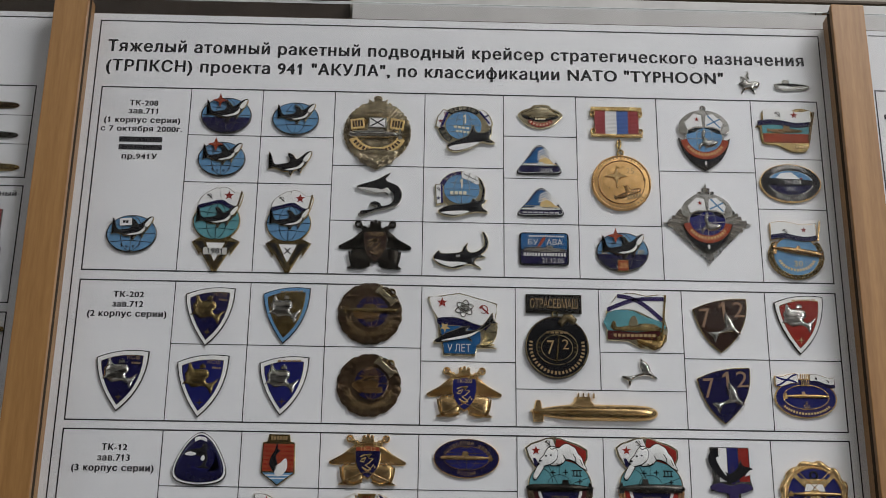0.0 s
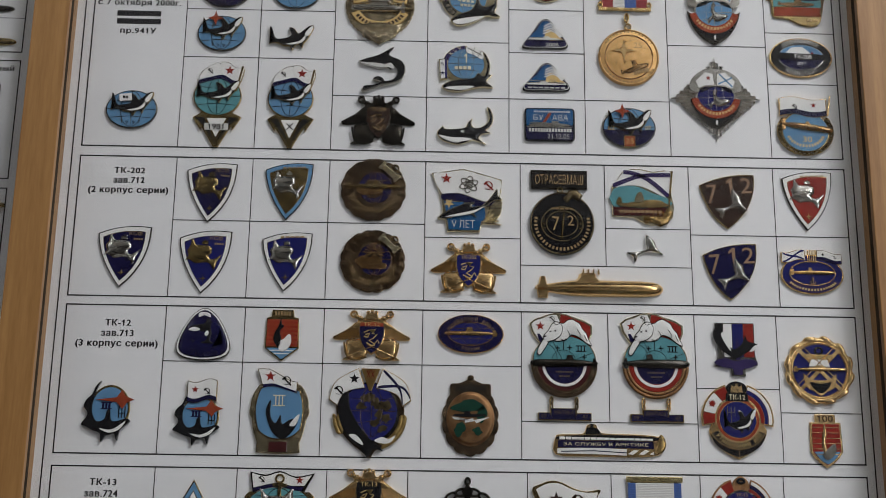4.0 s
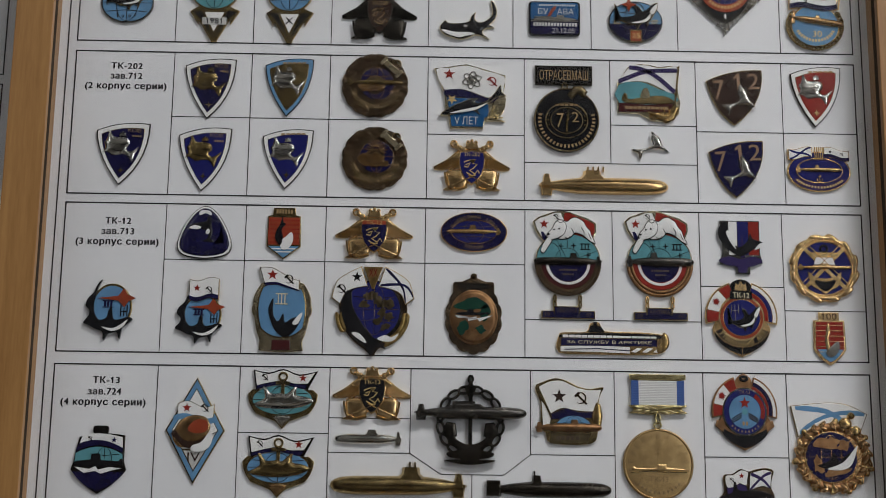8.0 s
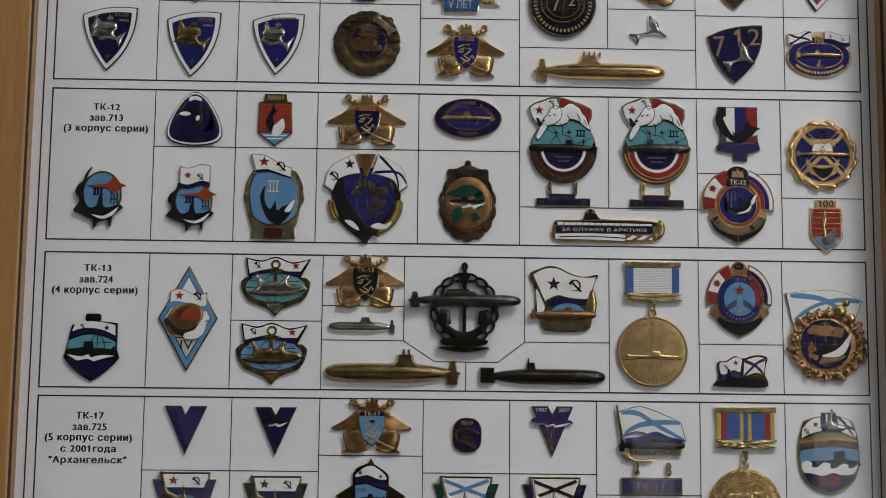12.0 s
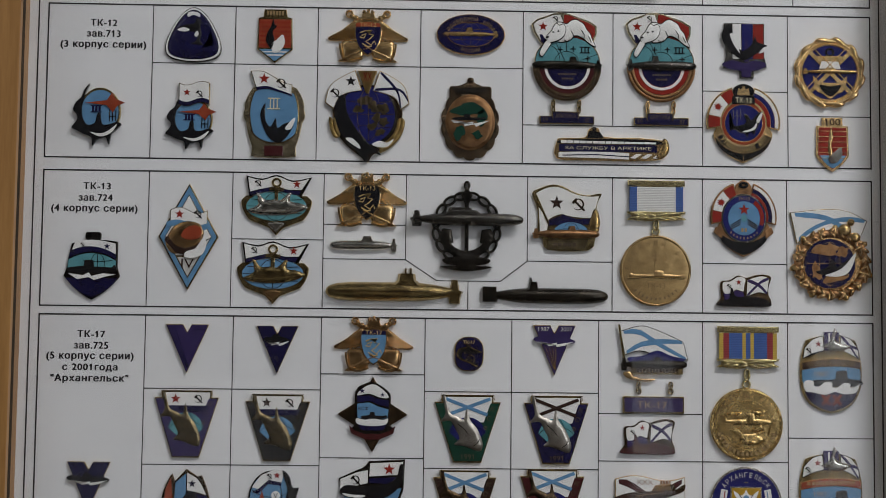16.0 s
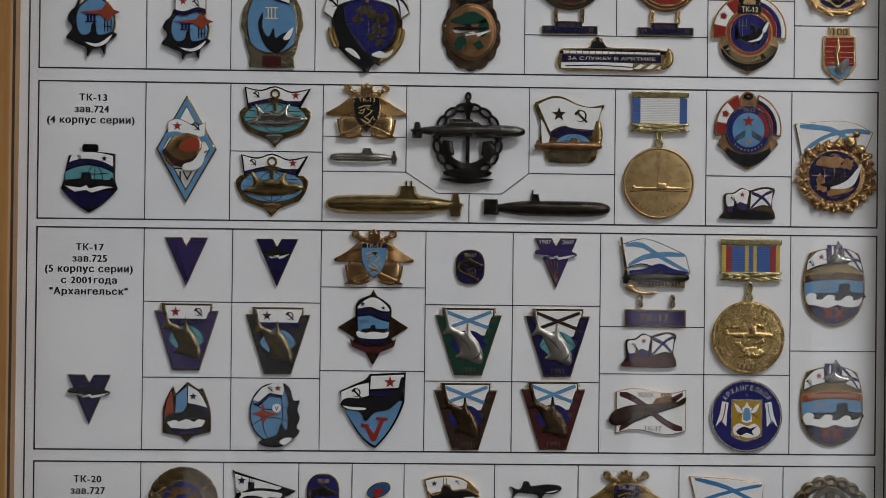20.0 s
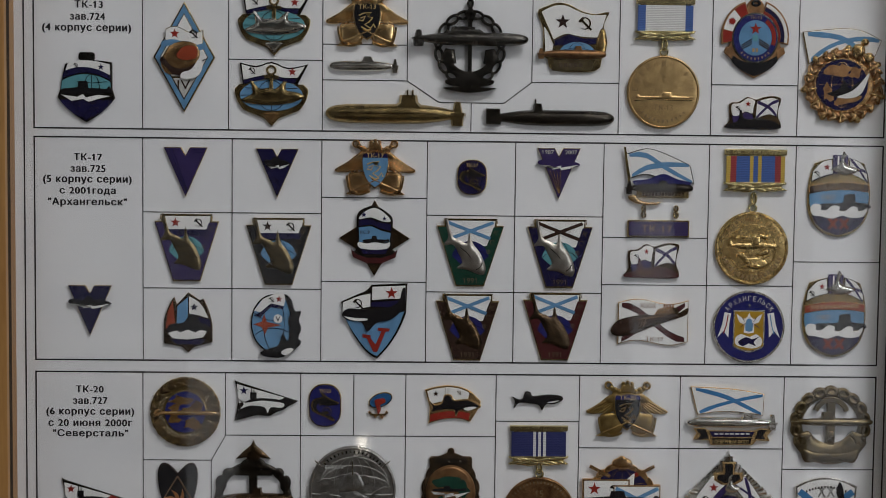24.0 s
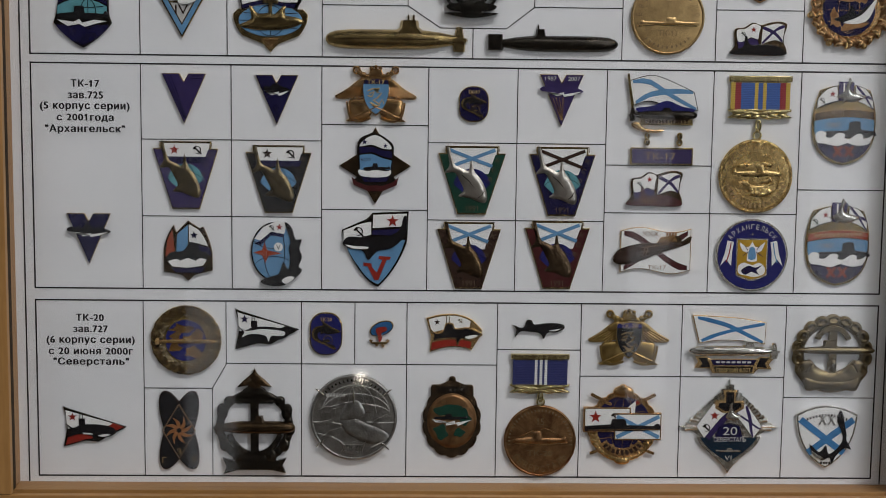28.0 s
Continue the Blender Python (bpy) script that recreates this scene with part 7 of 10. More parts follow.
def scalloped(x, z, w, h, label):
    q = Badge("oval_badge", x, z, w, h, label, "badge", "scalloped bronze badges")
    q.plate(scallop(0, -.08, 1, .9, 14, .06), RELIEF_BRONZE, 1.2)
    q.plate(rrec(-.72, .5, .72, .82, .1, .08), RELIEF_BRONZE, 1.45, "top_tab", .4)
    q.plate(smooth([(-.4, .8), (-.15, .9), (0, .96), (.15, .9), (.4, .8)], 3), RELIEF_BRONZE, 1.3, "top_arch", .3)
    q.dome(ell(0, .96, .12, .07, 12), BRONZE, .6, 1.4, .8, "knob")
    q.plate(rec(-.55, .62, .55, .78), GUN, 1.7, "name_tile", .25)
    q.bars(0, .7, .4, .035, 6, STEEL, 1.85)
    q.plate(ell(0, -.06, .84, .68), DARK_COPPER, 1.7, "globe_rim", .5)
    q.dome(ell(0, -.06, .79, .64), DARK_COPPER, 1, 1.75, .5, "globe")
    for u, v, r, s in ((-.05, .22, .6, .16), (-.35, -.3, .28, .18), (.4, .08, .28, .2), (.25, -.35, .2, .1)):
        q.shape(blob(int(100 * r + x)), u, v, r * 1.1, s * 1.25, E_GREEN, 12 * u, 2.4, 1.6, "land", .1)
    q.shape(SUBSIDE, -.05, .03, .58, .1, E_BLACK, 0, 2.55, 1.6, "submarine", .15, True)
    q.en([(-.66, -.02), (-.2, -.06), (-.25, -.1), (.1, -.05), (.1, -.1), (.66, -.02), (.2, -.18), (.15, -.12), (-.2, -.17), (-.2, -.1), (-.55, -.09)], E_WHITE, 2.6, "wave")
    return q


scalloped(204.2, 292.6, 28.5, 40.3, "scalloped dark bronze badge with green and copper globe")

q = Badge("oval_badge", 204.1, 334.4, 33.4, 20.2, "oval navy badge with gilt submarine and lettered rim", "badge")
q.plate(ell(), COPPER, 1.3)
q.en(ell(0, 0, .965, .95), E_NAVY, 1.45)
q.ring(0, 0, .7, .62, .4, COPPER, 1.75, .9, "inner_rim", 40)
q.en(ell(0, 0, .66, .57), E_BLUE, 1.55, "globe_sea")
q.globe(0, 0, .65, .56, BRASS, 1.66)
q.hull(0, .02, .82, 1.2, GOLD, 1.3, True, (.05, .14, 1.6))
q.arc_text("ПОДВОДНЫЙ ФЛОТ", 0, -.55, 13.4, 147, 33, L_BRONZE, 1.87, 1.6)
q.arc_text("РОССИИ", 0, .35, 11.6, 246, 294, L_BRONZE, 1.7, 1.6, True)


def bear_badge(x, z, w, h, dark, label):
    q = Badge("bear_badge", x, z, w, h, label, "badge", "polar bear badges")
    q.plate(smooth([(-1, .79), (-.61, .93), (-.16, 1), (.3, .92), (.82, .77), (.72, .46), (.4, .3), (-.4, .3), (-.78, .48)], 2), PALE_GOLD, 1.3, "flag")
    q.en(smooth([(-.94, .78), (-.6, .89), (-.2, .955), (-.1, .6), (-.5, .4), (-.74, .5)], 2), E_WHITE, 1.5, "flag_cloth")
    q.en([(-.78, .6), (-.7, .6), (-.5, .4), (-.72, .46)], E_NAVY, 1.56, "blue_stripe")
    q.en(smooth([(-.08, .96), (.3, .88), (.76, .75), (.68, .5), (.3, .5), (-.06, .7)], 2), E_RED, 1.5, "red_flag")
    q.star(-.68, .74, 2.5, E_RED, 1.7), q.sickle(-.34, .88, 1.6, STEEL, 1.7)
    q.wreath(0, .04, .86, .55, 34, DARK_COPPER if not dark else RELIEF_BRONZE, 2.6, 1.5, 1.2, .7, 182, 358)
    q.plate(ell(0, .12, .92, .46), PALE_GOLD, 1.5, "globe", .3)
    q.en(arc(0, .12, .88, .44, -6, 186, 24), E_TEAL, 1.65, "globe_sea")
    q.wires([arc(-.02, .1, .34, .2, 0, 180, 14), arc(-.5, .1, .3, .3, -4, 110, 10), [(-.36, .5), (-.04, .1)], [(.84, .26), (.36, .14)], [(-.02, .3), (-.02, .5)]], GUN, .25, 1.78, "globe_lines")
    for u, v in ((-.2, .335), (.16, .345), (.57, .175)):
        q.wires([[(u - .075, v), (u + .075, v)], [(u, v - .05), (u, v + .05)]], E_BLACK, .5, 1.85, "cross_mark")
    q.wires([[(.4 + .09 * k, .285), (.4 + .09 * k, .375)] for k in range(3)] + [[(.34, .38), (.64, .38)], [(.34, .28), (.64, .28)]], E_BLACK, .5, 1.85, "roman_three")
    q.plate(ell(0, .04, .8, .5), BRASS, 1.45, "lower_disc", .3)
    q.en(arc(0, .04, .77, .485, 180, 360, 20), E_RED if not dark else E_MAROON, 1.55, "red_band")
    q.en(band(0, .04, .56, .36, .64, .41, 183, 357), E_WHITE, 1.68, "white_band")
    q.en(arc(0, .04, .55, .35, 180, 360, 16), E_NAVY, 1.66, "navy_field")
    q.bars(0, -.1, .26, .016, 8, L_DIM, 1.78), q.bars(0, -.18, .16, .015, 5, L_DIM, 1.78)
    b0 = q.plate(BEAR, GUN, 1.95, "bear", .12)
    q.puff(inset(BEAR, .018), 0, 0, 1, 1, E_WHITE, 0, 2.0, .4, 1.2, "bear_coat", parent=b0)
    for outline, nm, lift in ((BEAR_PAW, "bear_paw", .1), (BEAR_HEAD, "bear_head", .5)):
        q.plate(outline, GUN, 2.05 + lift, nm + "_edge", .12, d0=1.0, parent=b0)
        q.puff(inset(outline, .016), 0, 0, 1, 1, E_WHITE, 0, 2.1 + lift, .4, 1.2, nm, parent=b0)
    q.wires([[(-.1, .5), (.0, .47), (.06, .52)], [(.1, .66), (.18, .56)], [(.38, .68), (.46, .6), (.46, .53)], [(.58, .58), (.66, .47)]], GUN, .36, 2.5, "coat_lines", b0)
    for u, v in ((-.4, .63), (-.26, .645), (-.56, .54)):
        q.dome(ell(u, v, .032 if v > .6 else .05, .018, 8), E_BLACK, 1.6, 3.0, .15, "bear_eye" if v > .6 else "bear_nose", b0)
    q.hull(0, .06, .98, 2.1 if dark else 2.4, GUN if dark else STEEL, 1.3, dark, (-.16 if dark else -.18, .12, .9), fin=1.2)
    for s in (-1, 1):
        q.ring(s * .36 - .02, -.62, .06, .075, .7, GOLD if not dark else BRASS, 1.8, name="link", n=14)
        q.ring(s * .36 - .02, -.73, .055, .07, .6, GOLD if not dark else BRASS, 1.6, name="link", n=14)
    q.plate(rec(-.76, -.98, .76, -.84), BRASS, 1.4, "bar", .25)
    q.plate(rec(-.42, -.9, .34, -.76), BRASS, 1.6, "bar_top", .25)
    q.en(rec(-.73, -.965, .73, -.855), E_NAVY, 1.55, "bar_field")
    q.en(rec(-.38, -.9, .3, -.78), E_NAVY, 1.72, "bar_field")
    q.text("АРКТИКА", -.04, -.84, 10.0, L_DIM, 2.0, 1.8), q.text("19", -.6, -.91, 2.5, L_DIM, 1.8, 1.65), q.text("87", .58, -.91, 2.5, L_DIM, 1.8, 1.65)
    return q


bear_badge(251.1, 318.5, 35.0, 55.4, True, "polar bear over a turquoise globe with hanging navy bar")
bear_badge(297.1, 318.8, 35.1, 56.3, False, "polar bear over a globe with red and white band and bar")

q = Badge("submarine_badge", 273.3, 281.7, 54.0, 16.6, "long gilt submarine badge with white edge and lettering", "badge")
q.plate(smooth([(-1, .15), (-.9, .35), (-.5, .4), (-.42, .9), (-.25, .95), (-.15, .45), (.5, .4), (.85, .3), (1, .1), (.95, -.7), (.6, -.95), (-.4, -.95), (-1, -.85)], 3), GOLD, 1.2)
q.en(smooth([(-.95, .2), (-.5, .3), (.3, .32), (.85, .22), (.85, .02), (-.5, .02), (-.95, .02)], 3), E_BLACK, 1.45, "hull_top")
q.plate([(-.46, .35), (-.42, .75), (-.36, .78), (-.36, 1), (-.3, 1), (-.3, .75), (-.22, .7), (-.15, .35)], E_BLACK, 1.5, "sail", .2)
for k in range(15):
    q.en(rec(-.93 + .115 * k, .03, -.825 + .115 * k, .2 - .004 * k), E_WHITE, 1.55, "white_dash")
q.en(rec(-.96, -.45, .8, -.02), E_NAVY, 1.5, "name_field")
q.text("ЗА СЛУЖБУ В АРКТИКЕ", -.08, -.23, 42.0, L_PALE, 1.6, 1.62)
q.en(bz((-.97, -.5), (-.4, -.4), (.3, -.5), None, (.3, -.88), (-.3, -.8), (-.97, -.8), None), E_WHITE, 1.5, "wave_field")
q.wires([[(-.9, -.68), (-.3, -.62), (.3, -.72)]], E_NAVY, .5, 1.6, "wave_line")
for k in range(3):
    q.en(turn(rec(-.05, -.14, .05, .14), -25, 1, 1, .42 + .2 * k, -.68), E_WHITE, 1.55, "ribbon_fold")
q.puff(smooth([(-1, -1), (-.3, .2), (.2, 1), (.9, .6), (1, -.2), (.4, -.8)], 3), .9, -.2, .12, .6, RELIEF_GOLD, 0, 1.4, .7, .6, "laurel_branch")

q = Badge("tricolour_badge", 337.7, 328.8, 23.4, 27.2, "white, blue and red badge with an orca and waves", "badge")
q.plate([(-.85, 1), (.85, 1), (.85, -.2), (.95, -.6), (.4, -.62), (.4, -1), (-.2, -1), (-.2, -.65), (-.9, -.65), (-.75, -.2)], STEEL, 1.2)
for u0, u1, m in ((-.5, -.12, E_WHITE), (-.12, .36, E_BLUE), (.36, .82, E_RED)):
    q.en(rec(u0 + .01, -.3, u1 - .01, .96), m, 1.4, "colour_stripe")
q.en(smooth([(-.95, -.5), (-.5, -.35), (0, -.45), (.5, -.35), (.95, -.5), (.6, -.7), (.3, -.75), (.25, -.95), (-.1, -.95), (-.15, -.75), (-.6, -.68)], 3), E_PURPLE, 1.5, "wave_field")
q.en([(0, -.4), (.02, .2), (.08, .5), (.14, .2), (.2, -.4)], E_PURPLE, 1.6, "sail")
q.shape(smooth([(-.65, 1), (-.95, .6), (-.9, .1), (-.5, -.45), (0, -.75), (.5, -.45), (.95, -.1), (.9, .0), (.55, .12), (.45, .4), (.3, .0), (-.1, -.3), (-.5, .2), (-.5, .6)], 3), 0, .22, .98, .76, E_BLACK, 0, 1.9, 1.0, "orca", .25)
q.en(smooth([(.6, -.1), (.8, .12), (.93, .14), (.85, -.02)], 3), E_WHITE, 2.0, "orca_cheek")
q.en(smooth([(-.62, .55), (-.45, .2), (-.2, -.1), (-.3, .2), (-.48, .6)], 3), E_WHITE, 2.0, "orca_belly")


def two_flag_crest(x, z, w, h, kind, label):
    """Anchor-shaped badge between a red-white-red flag and a white-blue-red flag."""
    q = Badge("two_flag_badge", x, z, w, h, label, "badge", "two-flag anchor badges")
    rim = GOLD if kind else DARK_COPPER
    q.plate(bz((-.8, -.25), (-.75, -.7), (0, -1), (.75, -.7), (.8, -.25), None, (.5, .3), None, (.25, .8), (.25, .96), (0, 1.05), (-.25, .96), (-.25, .8), None, (-.5, .3), None), rim, 1.2)
    q.en(bz((-.76, -.35), (-.7, -.75), (0, -.95), (.7, -.75), (.76, -.35), (0, -.9)), E_BLACK, 1.4, "anchor_field")
    def fan(a0, a1, r0, r1, mat, dd, nm):
        q.en(band(0, .05, .98 * r0, .92 * r0, .98 * r1, .92 * r1, a0, a1, 8), mat, dd, nm)
    for a0, a1 in ((108, 192), (-12, 72)):
        q.plate(band(0, .05, .6, .56, 1.0, .94, a0, a1, 10), rim, 1.5, "flag", .25)
    fan(110, 130, .64, .97, E_RED, 1.65, "flag_stripe"), fan(131, 168, .64, .97, E_WHITE, 1.65, "flag_stripe"), fan(169, 190, .64, .97, E_RED, 1.65, "flag_stripe")
    lu, lv = .8 * math.cos(radians(149)), .05 + .75 * math.sin(radians(149))
    q.star(lu, lv, 2.3, E_RED, 1.85, "maple_leaf", 59), q.star(lu, lv, 2.0, E_RED, 1.8, "maple_leaf", 95)
    fan(-10, 70, .88, .97, E_WHITE, 1.65, "flag_stripe"), fan(-10, 70, .76, .87, E_BLUE if kind else E_NAVY, 1.65, "flag_stripe"), fan(-10, 70, .64, .75, E_RED, 1.65, "flag_stripe")
    g = 1.0 if kind else 1.08
    q.plate(ell(0, .02, .64 * g, .6 * g), GOLD if kind else PURPLE_RIM, 1.7, "round", .25)
    q.en(ell(0, .02, .59 * g, .555 * g), E_BLUE if not kind else E_ORANGE, 1.82, "ring_field")
    q.en(ell(0, .02, .5 * g if kind else .48, .47 * g if kind else .45), E_BLUE if kind else E_SKY, 1.92, "round_field")
    if kind:
        q.ring(0, .02, .52, .49, .35, GOLD, 2.0, 1.2, "inner_rim", 40)
        q.plate(band(0, .0, .6, .56, .84, .76, 205, 335), GOLD, 1.8, "scroll_band", .2)
        q.en(band(0, .0, .63, .59, .81, .73, 207, 333), E_BLACK, 1.95, "scroll_field")
        q.arc_text("УТИЛИЗАЦИЯ АПЛ", 0, 0, 12.6, 212, 330, GOLD, 2.2, 2.05, True)
        orca_figure(q, .06, -.02, .46, .34, SILVER, 2.2)
        q.wires([[(-.28 + .1 * j, .12), (-.28 + .1 * j, .36)] for j in range(3)] + [[(-.28, .2), (-.08, .2)], [(-.18, -.1), (-.18, .2)]], SILVER, .4, 2.1, "trident")
        q.plate(ell(0, .84, .29, .19), E_BLACK, 1.9, "cockade", .25)
        q.shape(CROWN, 0, .85, .17, .12, GOLD, 0, 2.1, 1.2, "crown", .1)
        q.plate([(-.32, .5), (.32, .5), (.3, .72), (-.3, .72)], E_BLACK, 2.05, "number_tab", .2, d0=.8)
        q.text("ТК-12", 0, .61, 8.0, PALE_GOLD, 2.6, 2.15)
        q.wire([(0, -.6), (0, -.98)], GOLD, .3, 1.6, "keel_line")
    else:
        q.en(band(0, .02, .49, .46, .61, .575, -20, 56), E_RED, 1.95, "ring_part")
        for s in (-1, 1):
            q.plate([(s * .62, -.3), (s * .84, -.2), (s * .9, -.36), (s * .66, -.52)], DARK_COPPER, 1.6, "side_fluke", .25)
        q.text("ТК-13", 0, .54, 5.6, L_BRONZE, 1.7, 2.1)
        q.star(0, .25, 3.0, E_RED, 2.1)
        for a in (210, 330):
            q.wires([[(.12 * math.cos(radians(a)) , -.02 + .1 * math.sin(radians(a)) + .06 * k), (.46 * math.cos(radians(a)), -.02 + .4 * math.sin(radians(a)) + .05 * k)] for k in (-1, 0, 1)], BRONZE, .5, 2.1, "gun_barrels")
        q.en(ell(0, .02, .09, .09, 14), E_TEAL, 2.05, "hub")
        q.bars(0, -.29, .1, .05, 2, L_BRONZE, 2.0), q.arc_bars(0, .02, .56, .53, 220, 320, 9, L_BRONZE, 1.0, 2.0)
        q.ring(0, .9, .14, .09, 1.2, E_BLACK, 2.2, name="anchor_ring", n=18)
    return q


PURPLE_RIM = STEEL
two_flag_crest(337.1, 292.6, 36.1, 38.2, True, "gilt two-flag badge with an orca on a blue disc")

q = Badge("anchor_wreath_badge", 379.6, 318.7, 35.0, 35.0, "round gilt scalloped badge with anchor and crossed torpedoes", "badge")
q.plate(scallop(0, 0, 1, 1, 12, .05), GOLD, 1.2)
q.ring(0, 0, .95, .95, 2.6, GOLD, 2.0, .4, "rope_rim", 48)
for k in range(12):
    a = radians(360 / 12 * (k + .5))
    q.dome([(.93 * math.cos(a) + u, .93 * math.sin(a) + v) for u, v in turn(ell(0, 0, .17, .075, 14), math.degrees(a) + 78)], GOLD, .6, 1.8, .6, "scallop")
q.ring(0, 0, .82, .82, .8, GOLD, 2.0, .8, "inner_rim", 48)
q.en(ell(0, 0, .76, .76), E_BLUE, 1.5, "blue_field")
for s in (-1, 1):
    q.wire([(s * .62, .62), (s * -.62, -.62)], GOLD, 2.0, 1.95, "torpedo")
    q.wire([(s * .5, .72), (s * -.7, -.5)], GOLD, .5, 2.1, "torpedo_edge")
q.plate([(-.36, .3), (.36, .3), (.36, .46), (-.36, .46)], GOLD, 2.1, "bar", .2)
q.ring(0, .56, .13, .13, 1.0, E_BLACK, 2.2, name="anchor_ring", n=18)
q.en([(-.3, .1), (-.24, .3), (.24, .3), (.3, .1)], E_WHITE, 2.05, "collar")
q.plate(smooth([(-.48, -.1), (-.3, -.25), (0, -.3), (.3, -.25), (.48, -.1), (.4, -.5), (.2, -.62), (0, -.75), (-.2, -.62), (-.4, -.5)], 3), GOLD, 2.0, "anchor_flukes", .25)
q.en(smooth([(-.3, -.35), (0, -.4), (.3, -.35), (.2, -.55), (0, -.68), (-.2, -.55)], 3), E_BLACK, 2.15, "anchor_field")
q.hull(0, .02, .78, 1.0, GOLD, 1.9, False, (0, .14, .9))

q = Badge("shield_badge", 380.8, 283.2, 16.1, 26.5, "small red striped shield badge numbered 100", "badge")
HUN = bz((-.95, .7), None, (.95, .7), None, (1, -.4), (.7, -.75), (0, -1), (-.7, -.75), (-1, -.4), None)
q.plate(HUN, GOLD, 1.2)
q.en([(a * .88, b * .9) for a, b in HUN], E_RED, 1.4, "red_field")
q.wires([[(-.86, .5 - .2 * k), (.86, .5 - .2 * k)] for k in range(6)], GOLD, .35, 1.55, "gilt_lines")
q.en(bz((-.8, -.4), None, (.8, -.4), (.5, -.75), (0, -.88), (-.5, -.75)), E_SKY, 1.48, "sea_field")
q.plate(rec(-.62, .66, .62, 1), GOLD, 1.2, "number_tab", .2)
q.text("100", 0, .84, 7.6, E_BROWN, 3.2, 1.35)
q.puff(smooth([(0, 1), (-.35, .3), (-.45, -.4), (-.2, -.9), (.2, -.6), (.0, -.1), (.25, .35)], 3), -.08, .05, .5, .6, GOLD, 0, 1.5, .5, .9, "flame")
q.en(smooth([(-.3, -.5), (.1, -.25), (.5, -.1), (.55, -.4), (.25, -.65), (-.1, -.7)], 3), SILVER, 1.9, "whale")

# ---- fourth row ----
q = Badge("anchor_badge", 24.5, 219.6, 26.7, 32.4, "anchor-shaped badge with white flag, globe and orca", "badge")
q.plate(bz((-.74, .66), None, (-.86, .2), None, (-.9, -.05), None, (-1, -.3), (-.6, -.75), (0, -1), (.6, -.75), (1, -.3), None, (.9, -.05), None, (.9, .72), (0, .85)), GUN, 1.2)
q.plate(rrec(-.26, .76, .3, 1, .1, .08), GUN, 1.5, "anchor_head", .3)
q.en(bz((-.72, .45), None, (-.62, .7), (0, .85), (.82, .66), None, (.84, .3), (0, .65)), E_WHITE, 1.45, "flag_cloth")
q.en(bz((-.84, .22), None, (-.76, .45), (0, .75), (.84, .35), None, (.84, .2), (0, .62)), E_NAVY, 1.5, "blue_stripe")
q.en(bz((-.86, -.1), None, (-.84, .18), (0, .58), (.84, .16), None, (.86, -.1), None), E_TEAL, 1.45, "sky_field")
q.globe(.2, -.05, .6, .42, GUN, 1.6)
q.en(bz((-.92, -.36), (-.6, -.75), (0, -.92), (.6, -.75), (.92, -.36), None), E_NAVY, 1.5, "sea_field")
q.star(.52, .58, 1.6, E_NAVY, 1.65), q.sickle(-.35, .62, 1.2, STEEL, 1.65)
q.shape(SUBSIDE, .0, -.08, .9, .26, E_BLACK, 0, 1.9, 1, "submarine", .2, True)
q.en([(-.85, -.22), (-.3, -.28), (-.1, -.2), (.0, -.3), (.4, -.22), (.85, -.25), (.5, -.32), (.1, -.42), (-.1, -.34), (-.5, -.4)], E_WHITE, 1.95, "wave")

q = Badge("diamond_badge", 69.9, 234.1, 28.7, 51.2, "tall blue and white diamond badge with flag and orca", "badge")
q.plate([(0, 1), (1, 0), (0, -1), (-1, 0)], BRASS, 1.2)
q.en([(0, .95), (.94, 0), (0, -.95), (-.94, 0)], E_SKY, 1.35, "blue_border")
q.plate([(0, .8), (.78, 0), (0, -.78), (-.78, 0)], BRASS, 1.42, "inner_line", .15)
q.en([(0, .77), (.75, 0), (.4, -.35), (-.4, -.35), (-.75, 0)], E_WHITE, 1.5, "white_field")
q.en([(-.36, -.38), (.36, -.38), (0, -.74)], L_SILVER, 1.5, "foot_field")
q.text("IV", 0, -.5, 6.0, E_BROWN, 4.4, 1.65)
q.navy_flag(flag(-.62, .22, .62, .5, .06, .0), -.3, .42, .3, .42, 2.4, .0, 1.7)
q.en(flag(-.74, .16, .7, .27, .05), E_SKY, 1.8, "blue_stripe")
q.dome(smooth([(-.75, -.1), (-.45, .22), (0, .3), (.45, .22), (.5, .0), (.3, -.15), (.0, -.25), (-.5, -.32)], 3), COPPER, 1, 1.6, .7, "globe")
q.en(smooth([(-.2, .08), (.05, .2), (.4, .18), (.42, .0), (.1, -.06), (-.2, -.02)], 3), E_ORANGE, 2.35, "red_land")
q.shape(smooth([(-.9, .1), (-.7, -.2), (-.5, -.5), (-.1, -.65), (.3, -.4), (.7, .2), (.95, .45), (.6, .25), (.2, -.1), (-.2, -.2), (-.55, .0), (-.85, .5), (-1, .3)], 3), .02, -.15, .8, .3, E_BROWN, 0, 2.4, 1.2, "orca", .2)
q.en(smooth([(-.05, -.28), (.25, -.22), (.5, -.02), (.62, -.12), (.5, -.32), (.2, -.4), (-.1, -.38)], 3), E_WHITE, 2.5, "orca_belly")

